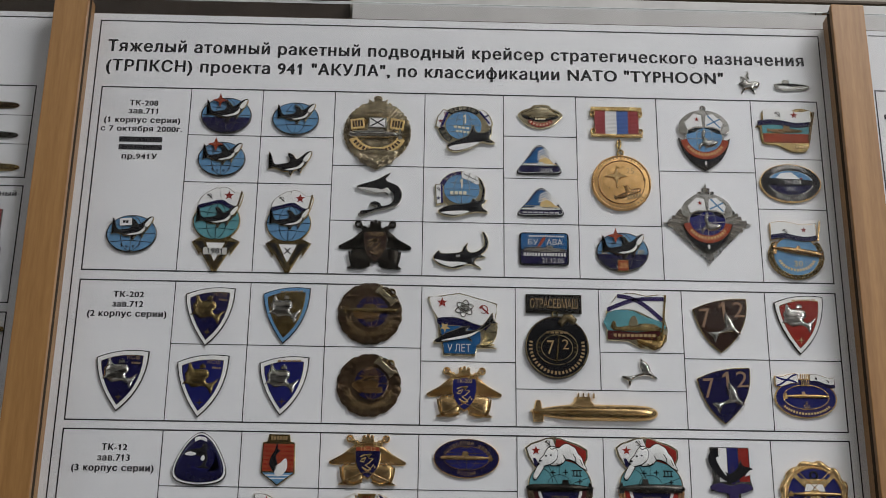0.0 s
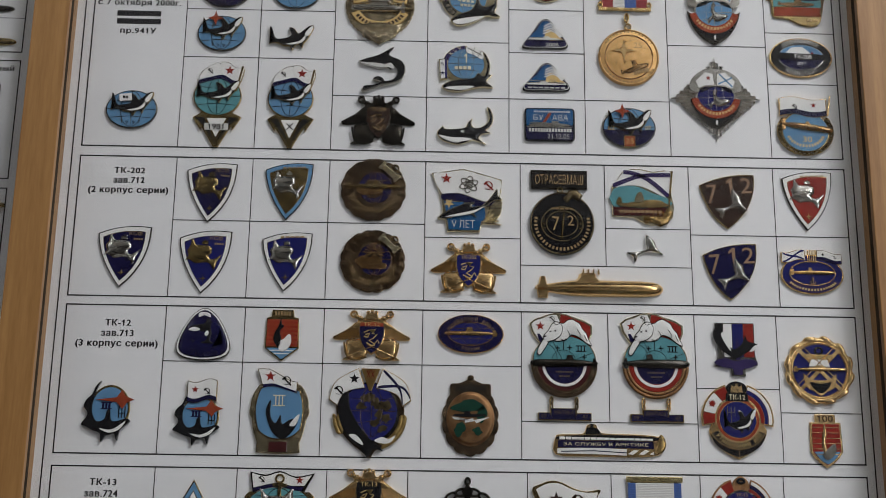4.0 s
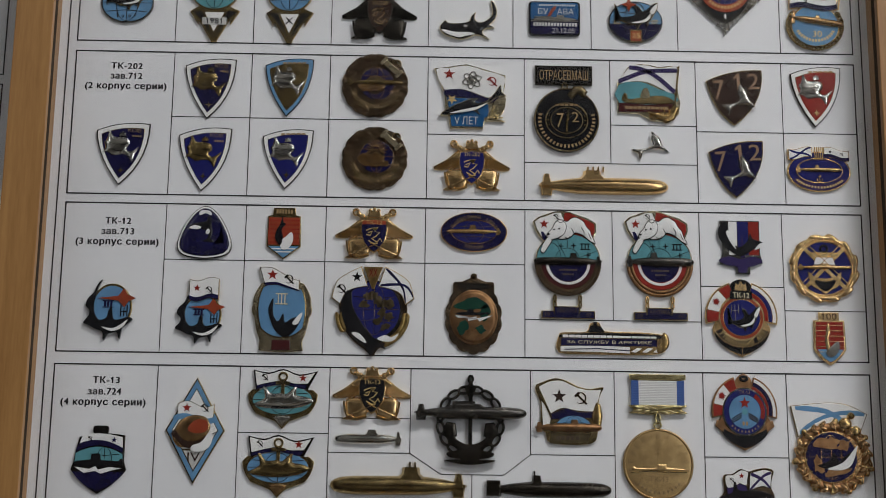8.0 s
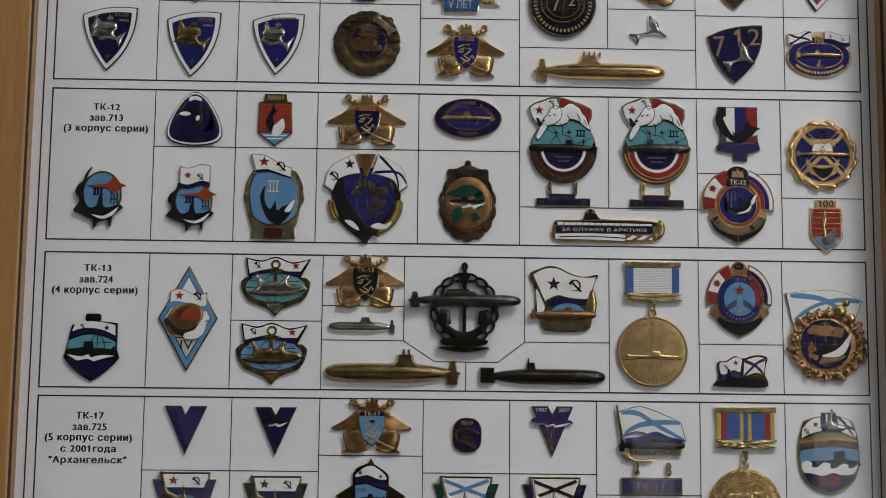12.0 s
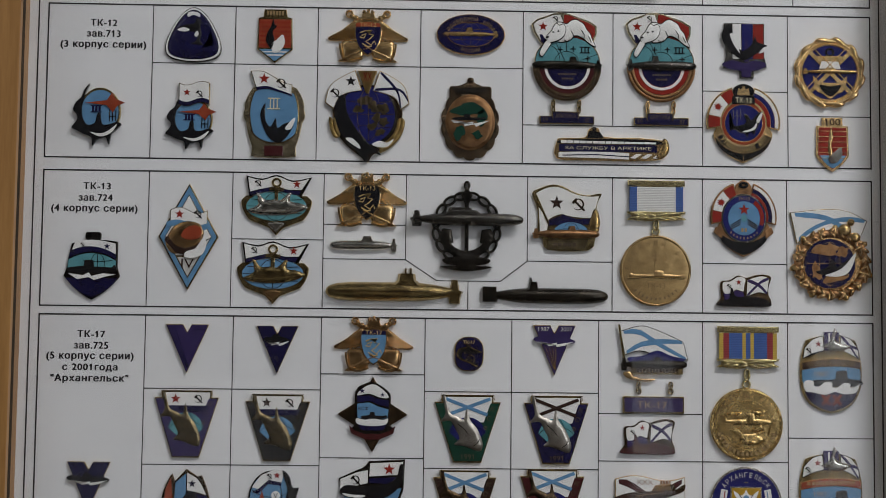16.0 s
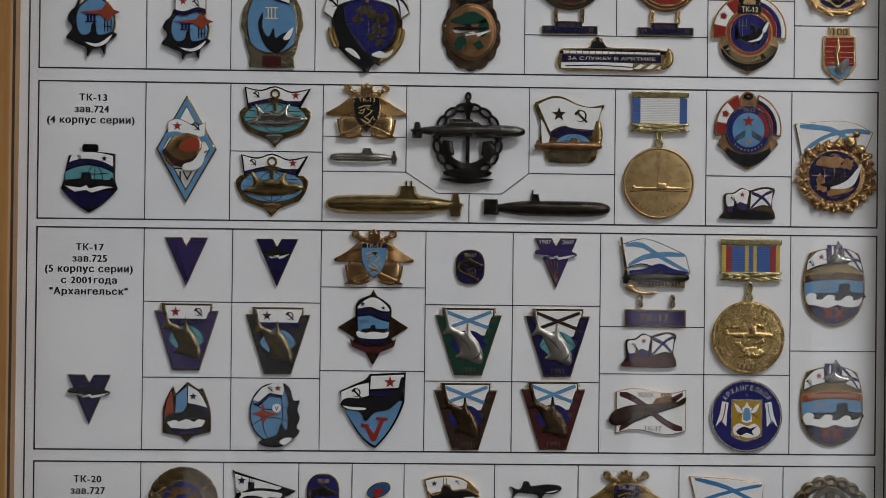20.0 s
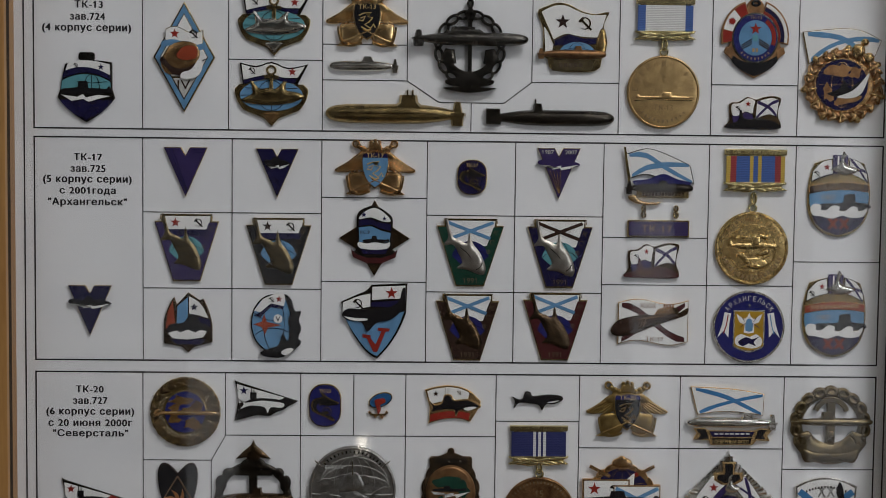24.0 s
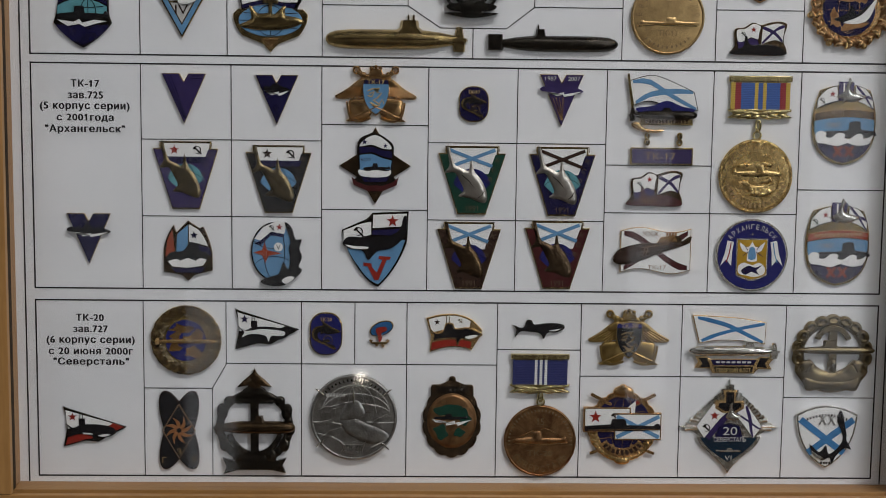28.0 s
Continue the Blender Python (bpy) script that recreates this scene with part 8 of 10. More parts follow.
for x, z, w, h, whale, sea in ((111.6, 250.0, 34.4, 29.4, SILVER, E_TEAL), (110.5, 217.6, 34.9, 30.3, BRASS, E_SKY)):
    q = Badge("anchor_badge", x, z, w, h, "shield badge with white flag, anchor and " + ("silver" if whale is SILVER else "brass") + " whale over a globe", "badge", "anchor and whale badges")
    q.plate(bz((-.85, .3), None, (-.98, .15), (-1.0, -.15), (-.75, -.5), None, (-.2, -.75), None, (0, -1), None, (.2, -.75), None, (.75, -.5), (1.0, -.15), (.98, .15), None, (.85, .3), None), BRASS, 1.2)
    q.en(ell(0, -.05, .84, .48), sea, 1.45, "globe_sea")
    q.globe(0, -.05, .82, .46, BRONZE, 1.6)
    q.plate(eased([(-.85, .95), (-.4, .85), (0, .98), (.45, .8), (.98, .92), (.7, .3), (.4, .35), (0, .5), (-.4, .4), (-.76, .28)]), GUN, 1.6, "flag", .2)
    q.en(eased([(-.8, .9), (-.4, .8), (0, .93), (.45, .75), (.9, .86), (.7, .5), (.3, .5), (0, .6), (-.4, .52), (-.74, .42)]), E_WHITE, 1.72, "flag_cloth")
    q.en(eased([(-.74, .4), (-.4, .5), (0, .58), (.3, .48), (.68, .46), (.62, .32), (.3, .38), (0, .46), (-.4, .4), (-.74, .3)]), E_NAVY, 1.74, "blue_stripe")
    q.star(.56, .68, 2.2, E_RED, 1.9), q.sickle(-.52, .7, 1.8, GUN, 1.9)
    q.ring(0, .72, .14, .16, 1.0, BRASS, 2.4, name="anchor_ring", n=18)
    q.plate(rec(-.05, .1, .05, .6), BRASS, 2.2, "anchor_shank", .2), q.plate(rec(-.2, .46, .2, .56), BRASS, 2.3, "anchor_stock", .2)
    q.puff(smooth([(-.95, -.2), (-.6, .1), (-.72, .9), (-.42, .32), (-.05, .35), (.12, .3), (.45, .75), (.42, .25), (.75, .15), (1, -.05), (.7, -.3), (.2, -.45), (-.4, -.45), (-.8, -.35)], 3), .02, -.04, .86, .66, whale, 0, 1.7, 1.3, 1, "whale")
    q.puff(smooth([(-1, .3), (-.3, .6), (.3, .6), (1, .3), (.5, -.4), (0, -1), (-.5, -.4)], 3), 0, -.68, .24, .22, whale if whale is SILVER else COPPER, 0, 1.4, .6, .8, "anchor_crown")

winged_crest(154.9, 253.1, 38.6, 25.9, GOLD, E_BLACK, E_BLACK, "ТК-13", "bright gilt winged crest with black shield")

q = Badge("submarine_pin", 153.6, 231.9, 33.0, 8.0, "small polished silver submarine pin", "pin", "submarine pins")
q.hull(0, -.2, 1, 2.6, SILVER, 0, True, (-.1, .18, .7), fin=1.3)

q = Badge("chain_badge", 203.0, 241.0, 54.6, 43.6, "dark bronze chain ring with anchor and submarine", "badge", "chain and anchor badges")
q.chain(0, -.05, .54, .72, 16, GUN, 7.4, 4.6, 1.3, 1.6)
q.ring(0, .9, .06, .1, 1.0, GUN, 2.4, name="hook_ring", n=16)
q.plate(rec(-.035, -.6, .035, .86), GUN, 2.6, "anchor_shank", .3)
q.plate([(-.1, .68), (0, .86), (.1, .68), (.04, .5), (-.04, .5)], GUN, 2.8, "anchor_head", .3)
q.plate(band(0, -.05, .38, .5, .5, .68, 200, 340), GUN, 2.9, "anchor_arms", .5)
for s in (-1, 1):
    q.puff([(-1, -.4), (-.2, .9), (.9, .7), (1, -.5), (.2, -1)], s * .34, -.24, .14, .2, GUN, s * 20, 2.4, .8, 1, "fluke", s < 0)
q.plate(smooth([(-.42, -.74), (-.2, -.68), (0, -.7), (.2, -.68), (.42, -.74), (.34, -.84), (0, -.88), (-.34, -.84)], 3), GUN, 3.2, "scroll", .4)
q.arc_bars(0, .2, .44, .86, 240, 300, 12, STEEL, 1.3, 3.3)
q.plate(smooth([(-.46, -.9), (-.2, -.88), (0, -.86), (.2, -.88), (.46, -.9), (.24, -.97), (0, -1), (-.24, -.97)], 3), GUN, 3.4, "foot_scroll", .4)
q.hull(0, .14, 1, 3.1, STEEL, 3.2, False, (-.12, .22, .8), fin=1.3)
q.plate([(-.3, .22), (-.24, .34), (.16, .34), (.3, .22)], STEEL, 5.6, "sail_fairing", .6, d0=4.2)

q = Badge("submarine_pin", 168.6, 211.2, 65.8, 14.6, "long olive-brass cast submarine pin", "pin", "submarine pins")
q.hull(0, -.3, 1, 4.6, BRASS, 0, True, (-.18, .15, .9), masts=2, fin=1.3)
q.wires([[(-.95, -.3), (.6, -.3)]], BRONZE, .3, 4.75, "hull_line")

q = Badge("flag_badge", 251.2, 245.8, 34.7, 32.0, "large white naval flag badge above a bronze submarine", "badge", "flag badges")
q.plate(smooth([(-.96, .72), (-.7, .9), (-.4, 1), (-.1, .94), (.25, .76), (.6, .68), (.98, .74), (.85, .4), (.82, -.4), (.8, -.6), (.62, -.98), (-.5, -.98), (-.66, -.66), (-.8, -.5), (-.8, .2)], 3), BRASS, 1.2)
q.en(bz((-.88, .7), (-.4, 1.08), (.0, .82), (.4, .58), (.9, .66), None, (.72, .0), (.2, -.02), (-.1, .1), (-.3, .1), (-.52, -.08), None), E_WHITE, 1.5, "flag_cloth")
q.en([(-.55, -.12), (-.1, .08), (.3, -.04), (.7, -.02), (.66, -.2), (-.5, -.25)], E_NAVY, 1.5, "blue_stripe")
q.en([(-.78, .3), (-.5, -.1), (-.56, -.45), (-.74, -.45)], E_WHITE, 1.5, "side_field")
q.en(arc(.12, -.5, .5, .36, 0, 180, 14), E_SKY, 1.6, "globe_sea")
q.star(-.28, .44, 3.6, E_BROWN, 1.7), q.sickle(.32, .4, 3.6, BRONZE, 1.7)
q.puff([(-.8, -1), (-1, 0), (-.2, 1), (.6, .9), (1, 0), (.6, -.9)], .78, -.15, .16, .42, RELIEF_GOLD, 0, 1.4, .8, .8, "laurel_branch")
q.plate([(-.55, -.98), (.5, -.98), (.62, -.66), (-.52, -.66)], OLIVE, 1.6, "foot_bar", .3)
q.bars(-.05, -.82, .34, .055, 5, L_DIM, 1.75)
q.wires([arc(.12, -.5, .24, .34, 0, 180, 10), arc(.12, -.5, .48, .18, 0, 180, 10)], STEEL, .2, 1.68, "globe_lines")
q.hull(-.02, -.5, .94, 2.1, DARK_COPPER, 1.5, False, (.18, .12, .8), fin=1.2)
q.wire([(-.92, .8), (-.5, -.2)], BRASS, 1.0, 1.8, "staff")

q = Badge("submarine_pin", 241.3, 210.0, 60.6, 13.6, "long blackened submarine pin with square tail", "pin", "submarine pins")
q.hull(.02, -.3, .98, 3.7, GUN, 0, False, (-.22, .09, .8), masts=1, fin=1.0)
q.plate(rec(-1, -.78, -.78, .3), GUN, 2.6, "tail_block", .6)
q.wires([[(-.1 + .08 * k, .1), (-.05 + .08 * k, .1)] for k in range(12)], STEEL, .5, 3.6, "deck_hatches")

q = medal(294.3, 220.7, 17.1, 294.6, 254.6, 27.7, 19.4, "worn brass medal with a white and blue ribbon bar",
          ([0, .14, .86, 1], [R_BLUE, R_WHITE, R_BLUE]), WORN_BRASS, BAR_GOLD)
q.arc_text("СЕВЕРНЫЙ ФЛОТ", 0, 0, 13.6, 200, -20, BRONZE, 2.5, 2.15)
q.puff(SUBSIDE, 0, -.13, .78, .15, WORN_BRASS, 0, 1.8, .6, 1, "submarine")
q.wires([[(-.8, -.24), (-.3, -.2), (.3, -.22), (.8, -.22)]], BRASS, .5, 2.1, "sea_line")
q.wires([[(-.02, -.1), (.0, .62)], [(-.12, .3), (.12, .3)], [(-.08, .42), (.1, .42)]], WORN_BRASS, .9, 2.0, "monument")
q.text("ТК-13", 0, -.42, 9.0, BRONZE, 2.6, 2.15), q.arc_bars(0, 0, .8, .8, 220, 320, 11, BRONZE, 1.3, 2.1)
two_flag_crest(337.1, 246.2, 32.2, 36.8, False, "two-flag anchor badge with red star on a blue disc")

q = Badge("flag_badge", 337.2, 211.7, 26.4, 15.8, "small badge with two naval flags and a black submarine", "badge", "small flag and submarine badges")


def small_flag_sub(q, hull, tag=""):
    q.plate(smooth([(-1, -.92), (-.84, -.45), (-.86, .5), (-.52, .62), (-.22, .92), (.08, .78), (.36, .92), (.7, 1), (1, .84), (.92, .3), (.9, -.25), (1, -.62), (.9, -.98), (0, -1)], 3), BRONZE, 1.1)
    q.en(smooth([(-.78, .46), (-.5, .54), (-.22, .83), (.04, .7), (.0, .3), (-.04, -.06), (-.28, .06), (-.5, -.16), (-.74, -.18)], 3), E_WHITE, 1.4, "flag_cloth")
    q.en([(-.76, -.22), (-.5, -.2), (-.28, .02), (-.04, -.1), (.02, -.5), (-.72, -.62)], E_PURPLE, 1.42, "blue_stripe")
    q.star(-.2, .5, 1.5, E_RED, 1.6), q.sickle(-.56, .24, 1.3, GUN, 1.6)
    q.andrew([(.06, -.42), (.34, -.24), (.6, -.14), (.86, -.3), (.94, .78), (.68, .92), (.38, .83), (.1, .68)], E_PURPLE, 1.4, .2, BRONZE)
    q.plate(smooth([(-.98, -.93), (-.9, -.68), (-.56, -.5), (-.5, .06), (-.42, .12), (-.36, -.26), (-.2, -.4), (.15, -.34), (.6, -.42), (.96, -.72), (.9, -.96), (0, -.97)], 3), hull, 1.8, "submarine", .3)
    if tag:
        q.text(tag, -.25, -.7, 7.0, L_BRONZE, 2.0, 1.95)


small_flag_sub(q, E_BLACK)

q = Badge("wreath_badge", 379.0, 230.9, 40.2, 46.2, "copper wreath badge with blue globe, orca and flag", "badge")
q.andrew([(-.8, .16), (-.3, .4), (.2, .36), (.7, .2), (.92, .66), (.45, .86), (-.1, .9), (-.96, .82)], E_SKY, 1.3, .2, BRASS)
q.plate(ell(.04, -.25, .9, .73), COPPER, 1.0)
q.ring(.04, -.25, .9, .72, 3.8, DARK_COPPER, 2.5, .4, "wreath", 48)
q.wreath(.04, -.25, .83, .665, 22, COPPER, 5.0, 2.3, 1.9, 1.0, 0, 360, 34, "leaf_wreath")
for k in range(14):
    a = radians(360 / 14 * k + 8)
    q.wire([(.04 + .66 * math.cos(a), -.25 + .53 * math.sin(a)), (.04 + .94 * math.cos(a), -.25 + .75 * math.sin(a))], RELIEF_GOLD, .7, 2.7, "wreath_tie")
    if k % 2:
        q.dome(ell(.04 + .95 * math.cos(a), -.25 + .76 * math.sin(a), .07, .06, 12), RELIEF_GOLD, .4, 2.0, .7, "knob")
for u, v, r in ((.35, .45, .16), (.6, .3, .13), (.5, .62, .09)):
    q.dome(ell(u, v, r, r * .85, 14), RELIEF_GOLD, 1, 2.4, 1.2, "acanthus_lobe")
q.plate(ell(-.02, -.25, .66, .55), COPPER, 2.0, "globe_rim", .5)
q.en(ell(-.02, -.25, .62, .52), E_NAVY, 2.15, "globe_sea")
q.globe(-.02, -.25, .55, .46, COPPER, 2.25)
for u, v, r, s in ((-.1, .05, .3, .12), (.3, .0, .18, .1), (-.35, -.4, .14, .16), (.1, -.55, .3, .1)):
    q.shape(blob(int(80 * r + 40 * v)), u, v, r * 1.15, s * 1.4, DARK_COPPER, 10, 2.35, 1.6, "land", .1)
q.shape(smooth([(-.9, -.5), (-.5, -.75), (.1, -.7), (.5, -.2), (.95, .65), (.85, .8), (.4, .3), (.1, -.1), (-.1, .6), (-.3, .0), (-.6, -.3)], 3), .1, -.3, .52, .26, E_BLACK, 0, 2.6, 1.8, "orca", .2)
q.en(smooth([(.1, -.42), (.3, -.32), (.5, -.12), (.62, -.02), (.46, -.4), (.2, -.52), (-.14, -.5)], 3), E_WHITE, 2.7, "orca_belly")


# ---- fifth row ----
VEE = [(-1, 1), (-.2, 1), (0, .68), (.2, 1), (1, 1), (0, -1)]


def vee(x, z, w, h, field, wave, label, years=False):
    q = Badge("v_badge", x, z, w, h, label, "badge", "V-shaped badges")
    q.plate(VEE, BRASS, 1.2)
    q.en(VEE, field, 1.4, "v_field", .3)
    if wave:
        v = wave
        wide = .98 if v > .3 and years or v < .4 else .62
        q.plate(smooth([(-wide, v), (-wide * .85, v + .14), (-.3, v + .1), (-.2, v + .22), (.05, v + .24), (.15, v + .14), (wide * .7, v + .08), (wide, v - .05), (wide * .6, v - .16), (-wide * .5, v - .14)], 3), E_BLACK if not years else E_PURPLE, 1.7, "submarine", .15)
        q.en([(-wide * .95, v - .04), (-.3, v - .1), (-.35, v - .17), (.1, v - .08), (.1, v - .16), (wide * .95, v - .04), (wide * .5, v - .2), (.1, v - .26), (.05, v - .18), (-.3, v - .24), (-.3, v - .16), (-wide * .7, v - .13)], E_WHITE, 1.78, "wave")
    else:
        q.wires([[(-.86 + .14 * k, .92), (.02 + .04 * k, -.78)] for k in range(3)] + [[(.35, .9), (.85, .9)], [(.3, .8), (.8, .8)]], E_NAVY, .4, 1.5, "v_lines")
    if years:
        q.text("1987", -.52, .84, 5.6, SILVER, 1.9, 1.6), q.text("2007", .55, .84, 5.6, SILVER, 1.9, 1.6)
        q.wires([[(-.42 + .16 * k, .12), (.0 + .02 * k, -.75)] for k in range(4)], COPPER, .4, 1.55, "v_lines")
    return q


vee(70.5, 180.7, 20.5, 23.2, E_PURPLE, 0, "plain dark violet enamel V badge")
vee(113.3, 180.6, 20.0, 23.0, E_NAVY, .42, "navy V badge with black submarine and white wave")
vee(25.7, 115.2, 20.4, 23.7, E_NAVY, .32, "navy V badge crossed by a wide submarine and wave")
vee(245.7, 181.8, 20.5, 24.2, E_PURPLE, .4, "violet V badge dated 1987 and 2007", True)


def trapeze(x, z, w, h, sides, shark, sea, flagkind, label, year="1991"):
    q = Badge("shark_trapezoid", x, z, w, h, label, "badge", "trapezoid shark badges")
    q.plate([(-1, .8), (-.78, .8), (-.78, 1), (.78, 1), (.78, .8), (1, .8), (.42, -1), (-.42, -1)], BRASS, 1.2)
    for s in (-1, 1):
        q.en([(s * .96, .76), (s * .68, .76), (s * .2, -.6), (0, -.62), (0, -.95), (s * .4, -.95)], sides, 1.45, "side_field")
    q.en([(-.72, .6), (.72, .6), (.3, -.92), (-.3, -.92)], sides, 1.36, "lower_field")
    q.en([(-.74, .95), (.74, .95), (.68, .5), (-.68, .5)], E_WHITE, 1.42, "flag_cloth")
    if flagkind == "navy":
        q.en([(-.7, .56), (.7, .56), (.62, .38), (-.62, .38)], E_NAVY, 1.5, "blue_stripe")
        q.star(-.34, .76, 2.5, E_RED if sides is E_PURPLE else E_BROWN, 1.6), q.sickle(.36, .76, 2.3, GUN, 1.6)
    else:
        q.en([(-.64, .5), (.64, .5), (.5, .2), (-.5, .2)], E_WHITE, 1.42, "flag_cloth")
        q.wire([(-.68, .9), (.6, .42)], flagkind, 1.6, 1.62, "diagonal_band"), q.wire([(.68, .9), (-.6, .42)], flagkind, 1.6, 1.64, "diagonal_band")
    q.en(arc(0, -.2, .56, .55, 10, 170, 16) + [(-.1, -.5), (.1, -.5)], sea, 1.52, "globe_sea")
    q.wires([arc(0, -.2, .28, .55, 20, 160, 10), arc(0, -.2, .55, .3, 15, 165, 10), [(0, -.2), (0, .35)]], GUN, .25, 1.62, "globe_lines")
    fish = q.puff(smooth([(-.76, 1), (-.67, .98), (-.6, .7), (-.5, .46), (-.3, .36), (-.1, .3), (-.03, .64), (.07, .28), (.28, .02), (.42, -.28), (.46, -.52), (.36, -.66), (.1, -.58), (-.1, -.5), (-.4, -.46), (-.24, -.28), (-.38, .02), (-.52, .24), (-.8, .22), (-.67, .44), (-.7, .66)], 3), 0, 0, 1, 1, shark, 0, 1.6, .9, 1.0, "shark")
    q.wires([[(.18, -.5), (.3, -.42), (.36, -.3)], [(-.3, .16), (-.1, .0), (.06, -.2)]], shark if shark is not SATIN else STEEL, .4, 2.5, "body_lines", fish)
    for k, c in enumerate("КСФ"):
        q.text(c, .76 - .115 * k, .6 - .28 * k, 2.0, L_DIM, 2.3, 1.6, -22)
    if year:
        q.text(year, 0, -.82, 6.2, L_DIM, 2.4, 1.65)
    q.wire([(-.8, .86), (-.8, 1), (.8, 1), (.8, .86)], BRASS, .35, 1.7, "top_wire")
    return q


trapeze(71.0, 145.1, 30.3, 31.5, E_PURPLE, OLIVE, E_TEAL, "navy", "blue trapezoid badge with brass shark and naval flag", "")
trapeze(114.1, 143.7, 30.7, 31.5, E_BLACK, OLIVE, E_SKY, "navy", "black trapezoid badge with bronze shark and naval flag", "")
trapeze(204.4, 144.1, 31.7, 31.9, E_GREEN, SATIN, E_BLUE, E_SKY, "green trapezoid badge with silver shark and crossed flag")
trapeze(246.8, 143.9, 31.0, 32.3, E_NAVY, SATIN, E_TEAL, E_BROWN, "navy trapezoid badge with silver shark and dark cross")
trapeze(203.4, 108.6, 30.1, 31.6, E_BROWN, BRONZE, E_BLUE, E_SKY, "dark brown trapezoid badge with bronze shark")
trapeze(245.1, 109.2, 30.7, 32.2, E_MAROON, RELIEF_BRONZE, E_BLUE, E_SKY, "maroon trapezoid badge with bronze shark")

q = Badge("submarine_crest", 71.7, 109.8, 23.9, 28.5, "arched badge with red, blue and white fields and submarine", "badge")
q.plate(bz((-.95, -.7), None, (-.95, .1), (-.8, .6), (-.55, .85), None, (-.45, .6), None, (0, 1), None, (.45, .75), None, (.6, .8), (.9, .3), (.95, -.1), None, (.95, -.65), None, (.25, -.8), None, (0, -1), None, (-.25, -.8), None), BRONZE, 1.2)
q.en([(-.88, -.2), (-.8, .35), (-.6, .72), (-.5, -.1)], E_ORANGE, 1.45, "red_field")
q.en([(-.46, -.1), (-.42, .55), (0, .85), (0, -.1)], E_SKY, 1.45, "blue_field")
q.en([(.04, .3), (.04, .88), (.42, .7), (.6, .5), (.8, .15), (.4, .25)], E_WHITE, 1.45, "flag_cloth")
q.en([(.04, .0), (.04, .26), (.4, .2), (.85, .1), (.9, -.15)], E_NAVY, 1.45, "blue_stripe")
q.star(.24, .52, 2.0, E_NAVY, 1.65)
q.plate(smooth([(-.8, -.35), (-.7, -.05), (-.2, .0), (.05, .25), (.35, .25), (.5, .0), (.75, -.05), (.75, -.3), (0, -.42)], 3), E_BLACK, 2.0, "submarine", .3)
q.en([(-.78, -.34), (-.45, -.25), (-.3, -.32), (0, -.22), (.3, -.32), (.5, -.22), (.75, -.28), (.6, -.48), (0, -.56), (-.6, -.52)], E_WHITE, 2.05, "wave")
q.en([(-.7, -.56), (.7, -.54), (.5, -.72), (-.45, -.72)], E_NAVY, 1.5, "sea_field")

q = Badge("orca_badge", 113.0, 109.0, 24.5, 30.2, "round blue globe badge with orca, red star and numeral", "badge")
q.plate(ell(-.08, .05, .9, .92), GUN, 1.2)
q.en(ell(-.08, .05, .84, .87), E_SKY, 1.4, "globe_sea")
q.wires([arc(-.08, .05, .4, .86, 90, 270, 12), arc(-.08, .05, .4, .86, -90, 90, 12), arc(-.08, .5, .8, .35, 200, 340, 10), arc(-.08, -.5, .8, .4, 20, 160, 10)], GUN, .3, 1.55, "globe_lines")
q.en([(-.85, .45), (-.5, .82), (0, 1), (.4, .95), (.3, .6), (-.2, .68), (-.6, .4)], E_WHITE, 1.6, "flag_cloth")
q.en([(-.85, .3), (-.6, .4), (-.2, .68), (.3, .6), (.28, .5), (-.2, .56), (-.6, .24)], E_NAVY, 1.65, "blue_stripe")
q.star(.12, .82, 1.8, E_RED, 1.8), q.sickle(-.18, .8, 1.4, GUN, 1.8)
q.en([(-.88, .02), (-.55, .1), (-.45, .35), (-.35, .1), (.2, .0), (-.3, -.08), (-.42, -.3), (-.55, -.06)], E_ORANGE, 1.7, "red_star")
q.en(ell(.08, .2, .17, .14, 18), E_WHITE, 1.7, "numeral_disc"), q.text("V", .08, .2, 2.2, E_BLACK, 2.4, 1.8)
q.plate(smooth([(.32, .98), (.6, .8), (.72, .45), (.97, .44), (.88, .16), (.98, -.1), (.86, -.4), (.98, -.52), (.8, -.72), (.3, -1), (-.35, -1), (-.6, -.86), (-.2, -.72), (.1, -.62), (.26, -.26), (.46, -.5), (.52, -.1), (.46, .12), (.54, .34), (.46, .6)], 3), E_BLACK, 2.0, "orca", .25)
q.en(smooth([(.2, -.85), (.45, -.72), (.7, -.75), (.4, -.95)], 3), E_WHITE, 2.1, "orca_belly")

winged_crest(159.2, 183.9, 38.0, 26.0, COPPER, E_SKY, E_NAVY, "ТК-17", "gilt winged crest with light blue shield and shark")

q = Badge("star_cross_badge", 159.1, 150.5, 33.5, 35.9, "bronze four-pointed star badge with flag and submarine", "badge")
q.plate([(0, 1), (.4, .36), (1, .0), (.4, -.36), (0, -1), (-.4, -.36), (-1, 0), (-.4, .36)], BRONZE, 1.2, "star_plate")
q.plate(smooth([(-.5, .6), (-.2, .82), (.05, .85), (.4, .65), (.52, .45), (.48, -.2), (.6, -.4), (.3, -.62), (0, -.68), (-.3, -.62), (-.6, -.4), (-.48, -.2)], 3), GUN, 1.5)
q.en(smooth([(-.44, .5), (-.3, .68), (.0, .8), (.3, .65), (.46, .45), (.2, .45), (-.1, .55)], 3), E_WHITE, 1.65, "flag_cloth")
q.en([(-.44, .32), (-.44, .48), (-.1, .5), (.2, .4), (.46, .38), (.46, .2), (.2, .25), (-.1, .36)], E_NAVY, 1.65, "blue_stripe")
